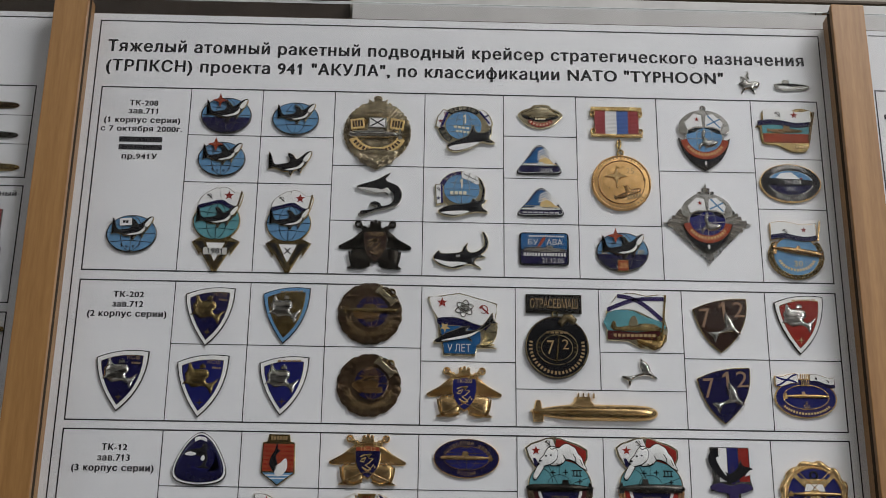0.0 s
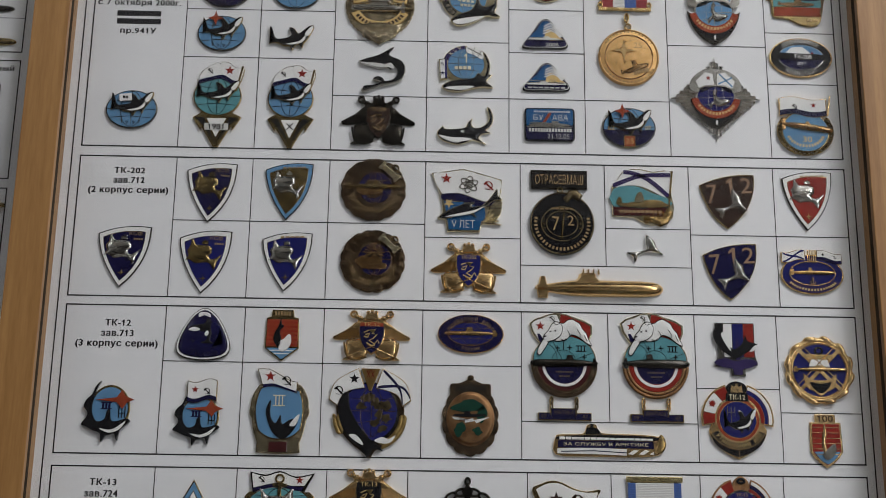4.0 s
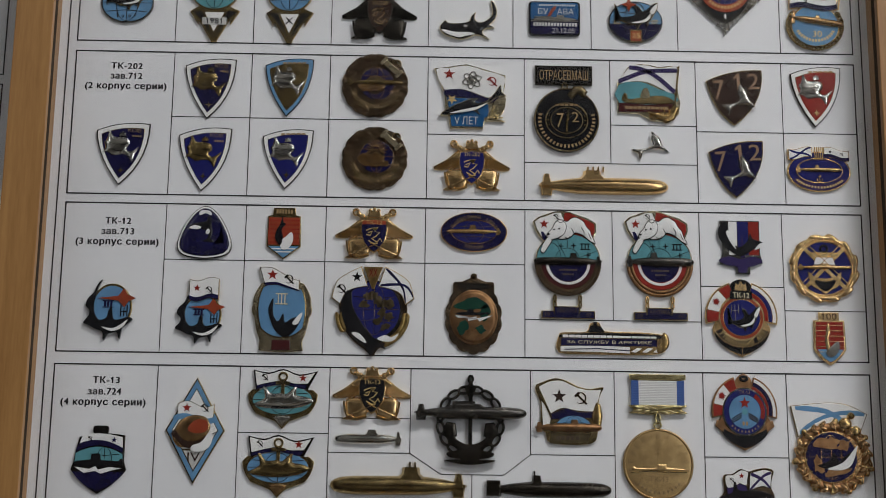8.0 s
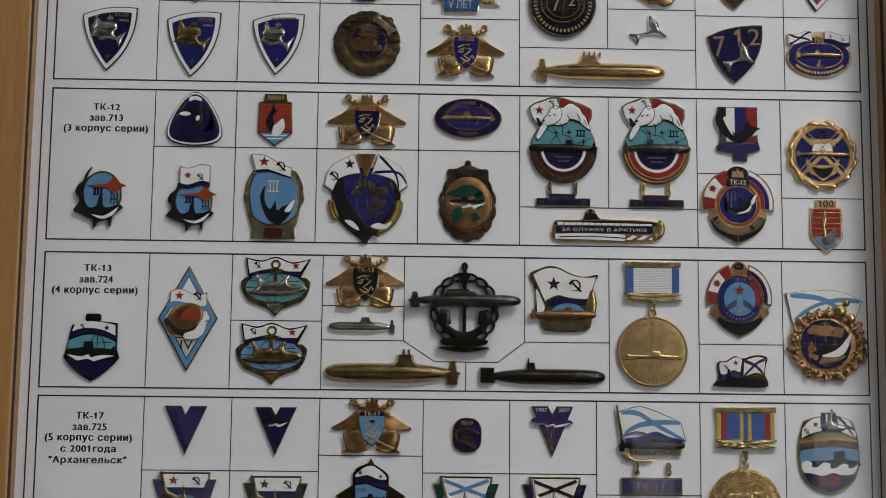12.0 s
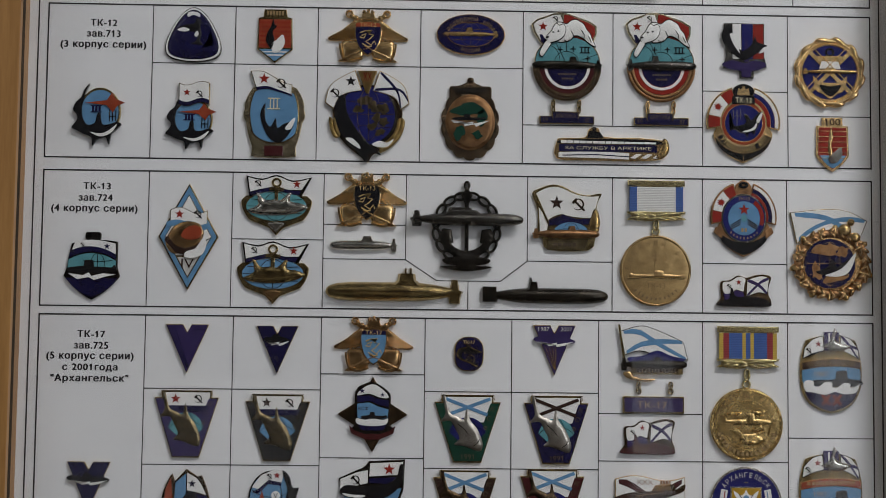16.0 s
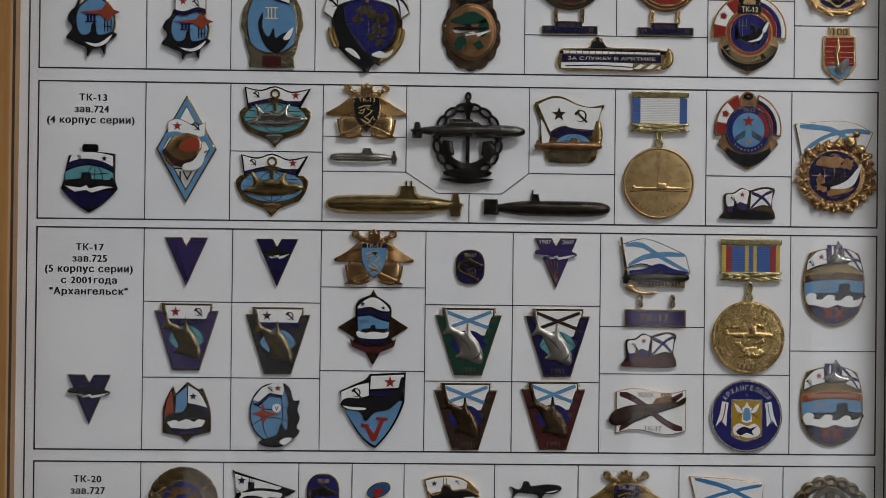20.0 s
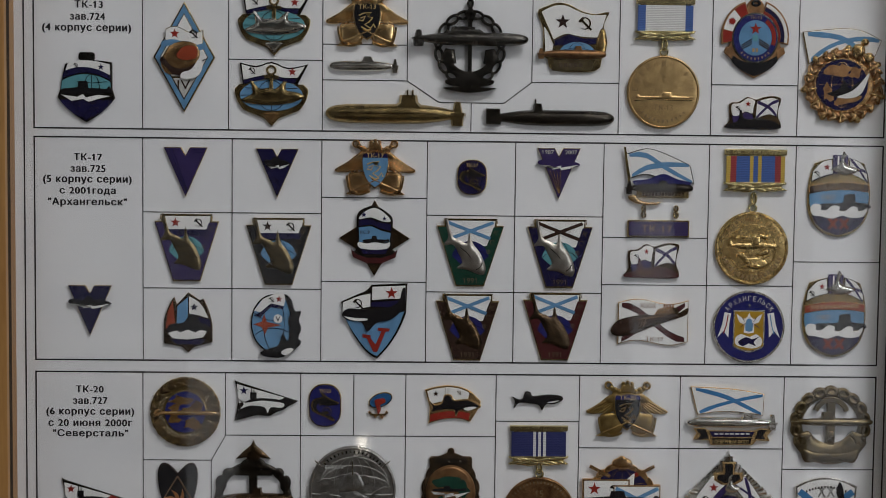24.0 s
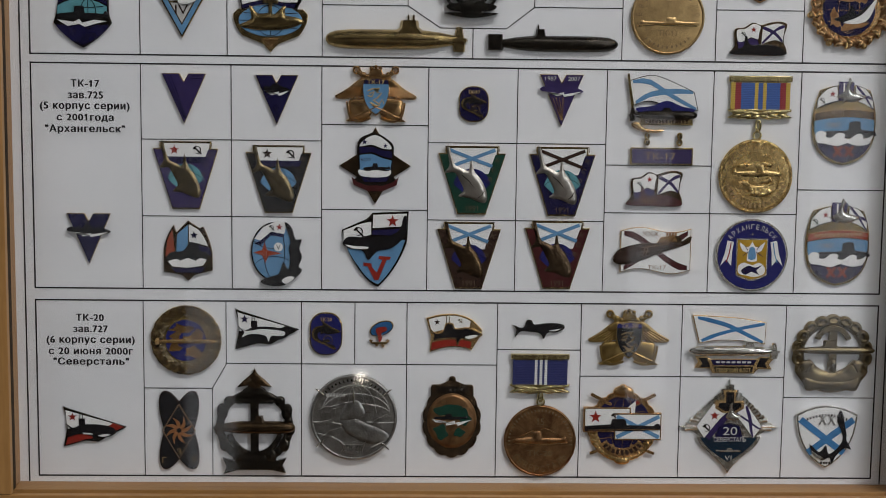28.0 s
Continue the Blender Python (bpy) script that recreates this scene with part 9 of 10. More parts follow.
q.en([(-.44, .28), (-.1, .32), (.2, .2), (.46, .14), (.42, -.1), (-.42, -.1)], E_SKY, 1.6, "sky_field")
q.text("КСФ", -.26, .16, 4.6, E_BROWN, 1.7, 1.7)
q.shape(SUBSIDE, .04, -.05, .38, .12, E_BLACK, 0, 1.85, 1.2, "submarine", .15, True)
q.en(smooth([(-.46, -.1), (-.2, -.14), (0, -.1), (.3, -.14), (.44, -.1), (.38, -.26), (0, -.3), (-.4, -.26)], 3), E_WHITE, 1.8, "wave")
q.en([(-.4, -.28), (.4, -.28), (.3, -.42), (-.3, -.42)], E_NAVY, 1.65, "sea_field")
q.en([(-.66, -.28), (-.5, -.42), (-.2, -.52), (0, -.5), (.2, -.52), (.5, -.42), (.66, -.28), (.6, -.5), (.2, -.66), (-.2, -.66), (-.6, -.5)], E_MAROON, 1.75, "ribbon_scroll")
q.star(-.3, .62, 1.5, E_NAVY, 1.8), q.star(.28, .52, 1.2, E_NAVY, 1.8)

q = Badge("orca_shield", 159.3, 111.4, 31.3, 35.9, "blue shield badge with naval flags, black orca and V", "badge")
q.plate(bz((-1, .5), None, (-.45, .72), (-.2, .78), (-.1, .95), None, (1, 1), None, (.96, .2), (.7, -.5), (.1, -1), (-.2, -.95), (-.6, -.4), (-.9, 0)), GUN, 1.2)
q.en(bz((-.88, .1), None, (.9, .25), (.65, -.48), (.1, -.93), (-.2, -.88), (-.55, -.4), (-.8, -.1)), E_SKY, 1.4, "blue_field")
q.en([(-.95, .18), (-.95, .48), (-.45, .66), (-.12, .72), (-.12, .38), (-.5, .3)], E_WHITE, 1.5, "flag_cloth")
q.en([(-.08, .55), (-.06, .9), (.94, .94), (.92, .6), (.4, .58)], E_WHITE, 1.5, "flag_cloth")
q.en([(-.1, .38), (-.08, .5), (.4, .52), (.9, .56), (.88, .42), (.4, .36)], E_NAVY, 1.52, "blue_stripe")
q.star(.52, .74, 3.0, E_RED, 1.7), q.sickle(-.5, .46, 2.6, GUN, 1.7)
q.shape(smooth([(-1, -.1), (-.8, .25), (-.3, .2), (.1, .24), (.5, .34), (.8, .7), (.9, 1.3), (1, 1.32), (1, .7), (.86, .12), (.5, -.36), (.1, -.5), (-.2, -.98), (-.36, -.5), (-.8, -.36)], 3), -.02, .2, .96, .5, E_BLACK, 0, 2.0, 1.1, "orca", .25)
q.en(smooth([(-.9, .12), (-.6, .08), (-.2, .06), (-.3, -.0), (-.7, .02)], 3), E_WHITE, 2.1, "orca_belly")
q.en([(-.35, -.35), (-.1, -.38), (-.1, -.46), (.05, -.62), (.22, -.28), (.1, -.25), (.12, -.18), (.48, -.2), (.44, -.28), (.35, -.28), (.1, -.82), (-.02, -.82), (-.22, -.46), (-.35, -.44)], E_RED, 1.7, "letter_v")


def shark_tile(x, z, w, h, field, tag, label):
    q = Badge("rounded_badge", x, z, w, h, label, "badge", "small rounded shark badges")
    q.plate(rrec(-1, -1, 1, 1, .85, .7), BRASS, 1.2)
    q.en(rrec(-.93, -.94, .93, .94, .79, .66), field, 1.4)
    q.text(tag, 0, .68, 5.6, BRASS, 1.7, 1.55)
    q.shape(JUMP, .0, -.02, .86, .66, BRASS, -8, 1.75, 1, "shark", .06, True)
    q.shape(JUMP, .01, -.02, .74, .55, E_BLACK, -8, 1.82, 1, "shark_back", .06, True)
    q.ring(.12, -.3, .3, .24, .45, BRASS, 1.8, 1, "ring", 20)


shark_tile(204.8, 179.7, 14.0, 16.6, E_NAVY, "ТК-17", "small rounded navy badge with gilt shark")

q = Badge("flag_badge", 293.4, 173.5, 34.1, 42.3, "diagonal-cross flag over a submarine with hanging name bar", "badge", "flag badges")
q.andrew([(-.82, .3), (-.4, .4), (.1, .3), (.6, .25), (.98, .2), (.85, .62), (.5, .75), (0, .92), (-.4, .98), (-.95, .85)], E_SKY, 1.3, .2, GUN)
q.wire([(-.98, 1), (-.82, .1)], BRASS, 1.0, 1.8, "staff")
q.en(smooth([(-.75, .25), (-.3, .3), (.1, .42), (.5, .3), (.9, .22), (.5, .12), (-.5, .12)], 3), E_BLUE, 1.7, "sea_field")
q.hull(0, .1, .95, 2.2, GUN, 1.2, False, (.1, .14, .6))
q.plate(rec(-.62, -.12, .82, .04), BRASS, 1.7, "scroll", .2)
q.bars(.1, -.04, .6, .04, 13, E_BROWN, 1.8)
q.puff(smooth([(-1, .6), (-.8, -.3), (-.2, -.9), (.6, -1), (1, -.5), (.3, -.5), (-.3, -.1), (-.6, .9)], 3), -.4, -.16, .46, .12, GOLD, 0, 1.4, .6, .6, "laurel_branch")
for u in (-.42, .48):
    q.ring(u, -.36, .07, .08, .7, BRASS, 2.0, name="link", n=14), q.ring(u, -.5, .08, .08, .8, BRASS, 1.8, name="link", n=14)
q.plate(rec(-.86, -1, .86, -.62), BRASS, 1.4, "bar", .25)
q.en(rec(-.82, -.965, .82, -.655), E_PURPLE, 1.55, "bar_field")
q.text("ТК-17", -.05, -.81, 14.5, BRONZE, 3.6, 1.7)

q = Badge("flag_badge", 290.6, 141.2, 26.2, 17.0, "small maroon submarine badge with two naval flags", "badge", "small flag and submarine badges")
small_flag_sub(q, E_MAROON, "ТК-17")

q = Badge("flag_badge", 290.3, 112.0, 38.1, 25.3, "white flag with maroon cross and a slanting submarine", "badge", "flag badges")
F19 = flag(-.8, -.85, .96, .72, .12, .1)
q.andrew(F19, E_MAROON, 1.3, .17, GOLD)
q.text("XXX", -.06, .62, 8.0, DARK_COPPER, 2.4, 1.65), q.bars(.46, .62, .14, .07, 4, DARK_COPPER, 1.6), q.text("ТК-17", .12, -.64, 8.6, DARK_COPPER, 2.2, 1.65)
q.plate(smooth([(-.98, -.35), (-.8, .05), (-.3, .25), (.3, .3), (.5, .55), (.7, .5), (.72, .35), (.95, .55), (.92, .3), (.7, .15), (.2, -.1), (-.3, -.4), (-.8, -.55)], 3), BRONZE, 1.8, "submarine_rim", .2)
q.puff(smooth([(-.96, -.33), (-.8, .02), (-.3, .2), (.3, .26), (.66, .3), (.7, .2), (.2, -.06), (-.3, -.36), (-.8, -.5)], 3), 0, 0, 1, 1, E_BROWN, 0, 1.85, .9, 1, "submarine")
q.plate([(.1, .28), (.2, .5), (.55, .58), (.6, .34)], COPPER, 2.2, "sail", .2)
q.wires([[(-.3, .1), (.4, .26)], [(-.26, -.2), (-.2, .1)], [(-.18, -.18), (-.12, .12)]], COPPER, .45, 2.85, "hull_lines")

q = medal(338.1, 147.5, 17.4, 338.9, 184.4, 29.6, 20.0, "bright gilt medal on a red, blue and gold striped ribbon",
          ([0, .07, .17, .4, .46, .54, .6, .83, .93, 1], [R_GOLD, R_RED, R_BLUE, R_GOLD, R_BLUE, R_GOLD, R_BLUE, R_RED, R_GOLD]), MEDAL_GOLD, BAR_GOLD)
q.ring(0, 0, .95, .95, .5, MEDAL_GOLD, 2.3, .6, "rope_rim", 48), q.ring(0, 0, .66, .66, .35, MEDAL_GOLD, 2.2, .6, "inner_rim", 40)
q.puff(SUBSIDE, .04, .1, .7, .26, MEDAL_GOLD, 0, 1.8, .8, 1, "submarine")
q.wires([[(-.72, .02), (-.2, .08), (.3, .0), (.76, .04)], [(-.6, -.12), (-.3, -.3), (.1, -.34), (.5, -.2)], [(-.4, -.4), (0, -.5), (.4, -.42)]], MEDAL_GOLD, .7, 2.3, "relief_lines")
q.puff(smooth([(-.9, .2), (-.2, .4), (.5, .3), (.9, -.2), (.3, -.7), (-.4, -.6)], 3), .1, -.36, .42, .3, MEDAL_GOLD, 0, 1.8, .6, 1, "bow_wave")
for u, v, ru, rv, dg in ((-.3, -.2, .2, .12, -30), (.34, -.1, .26, .1, 14), (.0, -.46, .34, .1, 4), (-.36, .3, .22, .07, 8), (.3, .32, .28, .08, -6), (-.14, -.34, .1, .2, 30)):
    q.puff(blob(int(40 + 50 * u)), u, v, ru, rv, MEDAL_GOLD, dg, 1.9, .8, 1, "relief_mass")
q.arc_text("СЕВЕРНЫЙ ФЛОТ", 0, 0, 13.9, 158, 22, BRONZE, 2.3, 2.2), q.arc_bars(0, 0, .8, .8, 195, 345, 17, BRONZE, 2.0, 2.2)

q = Badge("round_badge", 337.6, 110.1, 34.7, 34.7, "round navy city badge with gold shield and white ribbons", "badge")
q.plate(ell(0, 0, 1, 1, 56), SILVER, 1.4)
q.en(ell(0, 0, .94, .94, 56), E_BLUE, 1.55)
q.arc_text("АРХАНГЕЛЬСК", 0, 0, 13.6, 146, 34, SILVER, 2.4, 1.75)
q.plate(bz((-.44, .46), None, (.44, .46), None, (.44, -.55), (.2, -.7), (0, -.72), (-.2, -.7), (-.44, -.55), None), SILVER, 1.75, "shield", .2)
q.en(bz((-.4, .42), None, (.4, .42), None, (.4, -.52), (.2, -.64), (0, -.66), (-.2, -.64), (-.4, -.52), None), E_YELLOW, 1.85, "shield_field")
q.en(smooth([(-.35, .36), (-.16, .22), (-.05, .28), (0, .39), (.05, .28), (.16, .22), (.35, .36), (.26, .12), (.12, .06), (.14, -.16), (-.14, -.16), (-.12, .06), (-.26, .12)], 2), E_WHITE, 1.95, "heraldic_angel")
q.en(smooth([(-.07, .2), (.07, .2), (.1, -.1), (-.1, -.1)], 2), E_SKY, 2.02, "angel_robe")
q.wires([[(.1, .1), (.3, -.04)], [(-.1, .1), (-.26, -.02)], [(-.2, .26), (-.12, .14)], [(.2, .26), (.12, .14)]], E_NAVY, .3, 2.06, "figure_lines")
q.en(smooth([(-.37, -.3), (-.2, -.2), (.02, -.28), (.2, -.2), (.37, -.34), (.34, -.52), (.1, -.6), (-.14, -.56), (-.35, -.5)], 2), E_WHITE, 1.95, "heraldic_cloud")
q.en(smooth([(-.3, -.42), (-.08, -.28), (.1, -.34), (.3, -.26), (.14, -.42), (.22, -.54), (.0, -.46), (-.16, -.54)], 2), E_NAVY, 2.02, "heraldic_figure")
for s in (-1, 1):
    q.en([(s * .5, .36), (s * .68, .4), (s * .74, .06), (s * .86, -.3), (s * .7, -.12), (s * .56, -.3), (s * .54, .1)], E_WHITE, 1.7, "ribbon")
    q.wire([(s * .58, .34), (s * .62, .06), (s * .7, -.2)], E_RED if s < 0 else E_SKY, .5, 1.8, "ribbon_line")
q.star(0, .58, 1.2, SILVER, 1.75, kind=STAR4)


def anniversary(x, z, w, h, band_mat, worn, label):
    q = Badge("anniversary_badge", x, z, w, h, label, "badge", "oval anniversary badges")
    q.plate(bz((-.8, .75), (0, 1.0), (.8, .75), (1.05, .3), (1, -.2), (.95, -.9), (0, -1), (-.95, -.9), (-1, -.2), (-1.05, .3)), BRASS, 1.2)
    q.en(bz((-.92, .2), None, (.92, .2), (1.0, -.1), (.9, -.35), None, (-.9, -.35), (-1, -.1)), E_SKY, 1.4, "sky_field")
    q.en(bz((-.88, -.42), None, (.88, -.42), (.75, -.85), (0, -.95), (-.75, -.85)), E_NAVY, 1.4, "sea_field")
    q.navy_flag([(-.92, .3), (-.6, .42), (-.2, .5), (-.26, .86), (-.6, .78), (-.88, .56)], -.42, .66, -.74, .5, 1.7, .0, 1.6, E_RED, GUN)
    q.andrew([(.3, .5), (.6, .42), (.92, .28), (.9, .52), (.66, .78), (.3, .88)], E_PURPLE, 1.6, .22, GUN)
    q.en([(-.2, .5), (-.24, .95), (.26, .95), (.24, .5)], E_PURPLE, 1.62, "ribbon_field")
    q.wires([[(-.06 + .12 * k, .52), (-.06 + .12 * k, .92)] for k in range(2)], E_WHITE, .8, 1.72, "ribbon_lines")
    q.puff(smooth([(.1, 1.04), (.2, .95), (.12, .82), (.26, .7), (.62, .62), (.5, .53), (.2, .46), (0, .48), (-.16, .38), (-.1, .54), (-.32, .6), (-.06, .72), (.04, .9)], 3), 0, 0, 1, 1, SILVER, 0, 1.9, 1.0, 1, "shark")
    q.plate(bz((-.98, .02), (0, .2), (.98, .06), None, (.98, .26), (0, .4), (-.98, .22), None), COPPER, 1.6, "name_band", .2)
    q.en(bz((-.94, .04), (0, .22), (.94, .08), None, (.94, .24), (0, .38), (-.94, .2), None), band_mat, 1.72, "name_field")
    if worn:
        q.bars(.0, .2, .78, .04, 11, L_BRONZE, 1.82, 2)
    else:
        q.text("АРХАНГЕЛЬСК", 0, .2, 24.0, L_BRONZE, 2.6, 1.85, 1)
    q.text("1987", -.35, -.06, 6.6, L_BRONZE, 2.2, 1.6)
    q.plate(smooth([(-.9, -.28), (-.5, -.2), (.1, -.18), (.16, .0), (.5, .02), (.55, -.16), (.95, -.2), (.9, -.34), (-.6, -.36)], 3), E_BLACK, 1.75, "submarine", .2)
    q.en(smooth([(-.92, -.3), (-.76, -.2), (-.56, -.26), (-.6, -.34), (-.4, -.36), (-.2, -.24), (.04, -.28), (.0, -.36), (.2, -.38), (.42, -.26), (.62, -.3), (.6, -.37), (.78, -.36), (.92, -.28), (.8, -.5), (.4, -.54), (.1, -.48), (-.2, -.56), (-.6, -.5), (-.84, -.48)], 2), E_WHITE, 1.85, "wave")
    for s in (-1, 1):
        q.wires([[(s * .18 - .13, -.8), (s * .18 + .13, -.56)], [(s * .18 - .13, -.56), (s * .18 + .13, -.8)]], E_ORANGE, 1.2, 1.6, "roman_ten")
    return q


anniversary(379.1, 173.2, 29.7, 40.0, E_BROWN, False, "oval city anniversary badge with silver shark and brown band")
anniversary(378.5, 116.1, 30.2, 40.8, E_ORANGE, True, "oval anniversary badge with silver shark and orange band")

# ---- sixth row ----
q = Badge("wreath_badge", 70.4, 67.3, 33.4, 33.4, "round aged-gilt wreath badge with blue and copper globe", "badge")
q.plate(scallop(0, 0, 1, 1, 34, .025), BRASS, 1.3)
q.wreath(0, 0, .86, .86, 20, RELIEF_BRASS_DARK, 4.8, 2.3, 1.5, .7, skew=30)
q.wreath(0, 0, .72, .72, 18, RELIEF_BRASS, 4.2, 1.8, 1.3, .5, 140, 400, skew=26, name="inner_wreath")
q.plate(ell(0, 0, .62, .64), BRASS, 1.8, "globe_rim", .4)
q.en(ell(0, 0, .57, .59), E_BLUE, 1.95, "globe_sea")
for u, v, r, s in ((-.1, .32, .42, .18), (.3, .14, .24, .2), (-.3, -.2, .2, .2), (.2, -.32, .34, .2), (-.3, .12, .2, .16)):
    q.shape(blob(int(70 * r + 60 * v)), u, v, r, s, COPPER, 0, 2.1, 1.4, "land", .1)
q.hull(0, -.02, .9, 1.1, GOLD, 2.0, False, (.05, .16, 1.2))

PEN = [(-1, 1), (-.85, .9), (1, .0), (.85, -.15), (.5, -.4), (.1, -.75), (-.3, -.7), (-1, -1), (-.9, -.2), (-.88, .3)]


def pennant(x, z, w, h, low, whale, label):
    q = Badge("pennant_badge", x, z, w, h, label, "badge", "pennant badges")
    q.plate(PEN, GUN, 1.1)
    q.en([(-.92, .82), (.6, .16), (.3, .0), (-.4, -.1), (-.86, -.1)], E_WHITE, 1.35, "flag_cloth")
    q.en([(-.92, -.9), (-.84, -.4), (-.2, -.35), (.0, -.55), (-.3, -.62)], low, 1.35, "lower_field")
    q.en([(.92, .0), (.55, .2), (.4, -.05), (.55, -.25)], low, 1.35, "tip_field")
    q.star(-.7, .5, 2.2, E_RED if low is E_RED else E_NAVY, 1.55)
    q.plate(rec(-.5, .1, -.3, .42), E_BLACK, 1.7, "sail", .2)
    q.wires([[(-.46, .3), (-.46, .7)], [(-.38, .3), (-.38, .7)]], E_BLACK, .3, 1.7, "masts")
    q.plate(smooth([(-.9, .15), (-.7, -.05), (-.4, .12), (.2, .12), (.6, -.05), (.66, -.3), (.4, -.5), (.1, -.48), (.0, -.75), (-.1, -.45), (-.5, -.35), (-.85, -.5), (-.75, -.15)], 3), E_BLACK, 1.75, "orca", .2)
    if whale:
        q.en(smooth([(-.85, .1), (-.65, -.08), (-.2, .02), (.1, .0), (.55, -.1), (.5, -.32), (.15, -.3), (.05, -.6), (-.05, -.3), (-.5, -.22), (-.8, -.4), (-.7, -.15)], 3), E_WHITE, 1.85, "white_shark")
    else:
        q.en(smooth([(.1, -.42), (.35, -.34), (.5, -.38), (.3, -.48)], 3), E_WHITE, 1.85, "orca_belly")
        q.en(smooth([(-.4, -.28), (-.15, -.3), (-.05, -.36), (-.3, -.36)], 3), E_WHITE, 1.85, "orca_belly")


pennant(108.5, 72.8, 30.1, 19.5, E_BLACK, True, "black and white pennant badge with a white shark")
pennant(26.9, 25.3, 29.8, 19.5, E_RED, False, "red, white and black pennant badge with an orca")
shark_tile(136.3, 70.8, 15.5, 20.6, E_BLUE, "ТК-20", "small rounded royal blue badge with dark shark")

q = Badge("small_pin", 162.0, 71.3, 11.8, 12.5, "tiny blue oval pin with a red figure and stars", "pin")
q.plate(turn(ell(0, 0, 1, .55), 20, 1, 1, .1, .35), BRASS, 1.1)
q.en(turn(ell(0, 0, .9, .47), 20, 1, 1, .1, .35), E_MID, 1.3, "blue_field")
q.plate(smooth([(-.3, .4), (.4, .5), (.5, .2), (.1, .0), (.15, -.4), (-.1, -.7), (-.2, -.2), (-.35, .1)], 3), E_RED, 1.7, "red_figure", .2)
for u, v in ((-.75, -.6), (-.3, -.9), (.2, -.95), (.6, -.6)):
    q.star(u, v, 1.2, COPPER, 1.0)
q.plate([(-.8, -.7), (.6, -.7), (.5, -.85), (-.7, -.85)], BRASS, .6, "link_bar", .1)

q = Badge("flag_badge", 197.1, 71.7, 27.4, 18.7, "small curved naval flag badge with gilt-edged orca", "badge")
q.plate(bz((-.98, .75), (0, 1.25), (.65, .65), None, (.98, .15), None, (.85, -.3), None, (.6, -.9), (0, -.5), (-.85, -1), None, (-.8, -.2), None), GOLD, 1.1)
q.en(bz((-.9, .68), (0, 1.12), (.56, .6), None, (.5, .2), (-.2, .3), (-.78, 0), None), E_WHITE, 1.35, "flag_cloth")
q.en(bz((-.78, -.5), (0, -.2), (.6, -.45), None, (.55, -.8), (0, -.5), (-.8, -.9), None), E_RED, 1.35, "red_stripe")
q.star(-.6, .55, 1.6, E_BROWN, 1.5), q.sickle(.2, .62, 1.2, BRASS, 1.5)
q.wires([[(-.28, .4), (-.28, .85)], [(-.18, .4), (-.18, .85)]], BRASS, .3, 1.6, "masts")
w0 = q.plate(smooth([(-.85, .25), (-.65, .0), (-.4, .1), (-.3, .5), (-.05, .5), (.05, .25), (.5, .3), (.95, .0), (.9, -.2), (.5, -.4), (.25, -.3), (.1, -.65), (.0, -.3), (-.5, -.35), (-.8, -.5), (-.75, -.1)], 3), GOLD, 1.65, "orca", .2)
q.plate(smooth([(-.8, .18), (-.65, -.05), (-.38, .05), (-.28, .42), (-.1, .42), (.05, .18), (.5, .22), (.88, -.02), (.82, -.15), (.5, -.33), (.25, -.25), (.1, -.5), (.02, -.24), (-.5, -.28), (-.72, -.38), (-.7, -.1)], 3), E_BLACK, 1.8, "orca_back", .2, d0=.8, parent=w0)
q.en(smooth([(.35, -.2), (.6, -.1), (.82, -.12), (.55, -.3)], 3), E_WHITE, 1.9, "orca_cheek", parent=w0)

q = Badge("orca_pin", 237.1, 74.1, 24.8, 10.6, "small black enamel orca pin with a white mouth", "pin")
w0 = q.plate(smooth([(-.98, .3), (-.7, .05), (-.55, .15), (-.45, .75), (-.25, .7), (-.15, .35), (.4, .5), (.9, .4), (1, .05), (.7, -.35), (.35, -.4), (.2, -.95), (.05, -.45), (-.4, -.3), (-.7, -.3), (-.9, -.8), (-.85, -.1)], 3), STEEL, 1.2, "orca", .2)
q.plate(smooth([(-.92, .2), (-.7, .0), (-.52, .1), (-.43, .6), (-.28, .58), (-.15, .28), (.4, .42), (.86, .33), (.94, .05), (.68, -.28), (.35, -.32), (.2, -.75), (.08, -.38), (-.4, -.22), (-.68, -.22), (-.85, -.6), (-.8, -.1)], 3), E_BLACK, 1.4, "orca_back", .2, d0=.6, parent=w0)
q.en(smooth([(.38, -.2), (.6, -.1), (.86, .0), (.65, -.22)], 3), E_WHITE, 1.5, "orca_mouth", parent=w0)

q = Badge("propeller_badge", 66.7, 23.8, 23.5, 38.7, "black crossed-ellipse badge with copper wheel emblem", "badge")
for s in (-1, 1):
    blade = q.plate([(a / 11.75, b / 19.35) for a, b in turn(ell(0, 0, 6.6, 20.3), s * 21)], E_BROWN, 1.2 + .1 * (s > 0), "blade")
    q.plate([(a / 11.75, b / 19.35) for a, b in turn(ell(0, 0, 6.1, 19.8), s * 21)], E_BLACK, 1.35 + .1 * (s > 0), "blade_field", .1, d0=.6, parent=blade)
q.wire([(0, .66), (.66, .0), (0, -.7), (-.66, 0)], COPPER_FILL, .55, 1.75, "diamond_line", True)
for k in range(8):
    q.en([(u / 11.75, v / 19.35) for u, v in turn(smooth([(1.0, 0), (2.4, -.7), (4.6, .2), (6.2, 3.0), (4.8, 2.0), (3.2, 1.2), (1.8, .9)], 3), 45 * k)], COPPER_RED, 1.75, "wheel_blade")
q.text("Г", -.6, -.74, 2.0, L_BRONZE, 2.8, 1.6), q.text("З", .0, -.52, 2.2, L_BRONZE, 2.8, 1.8), q.text("У", .6, -.72, 2.2, L_BRONZE, 2.8, 1.6)

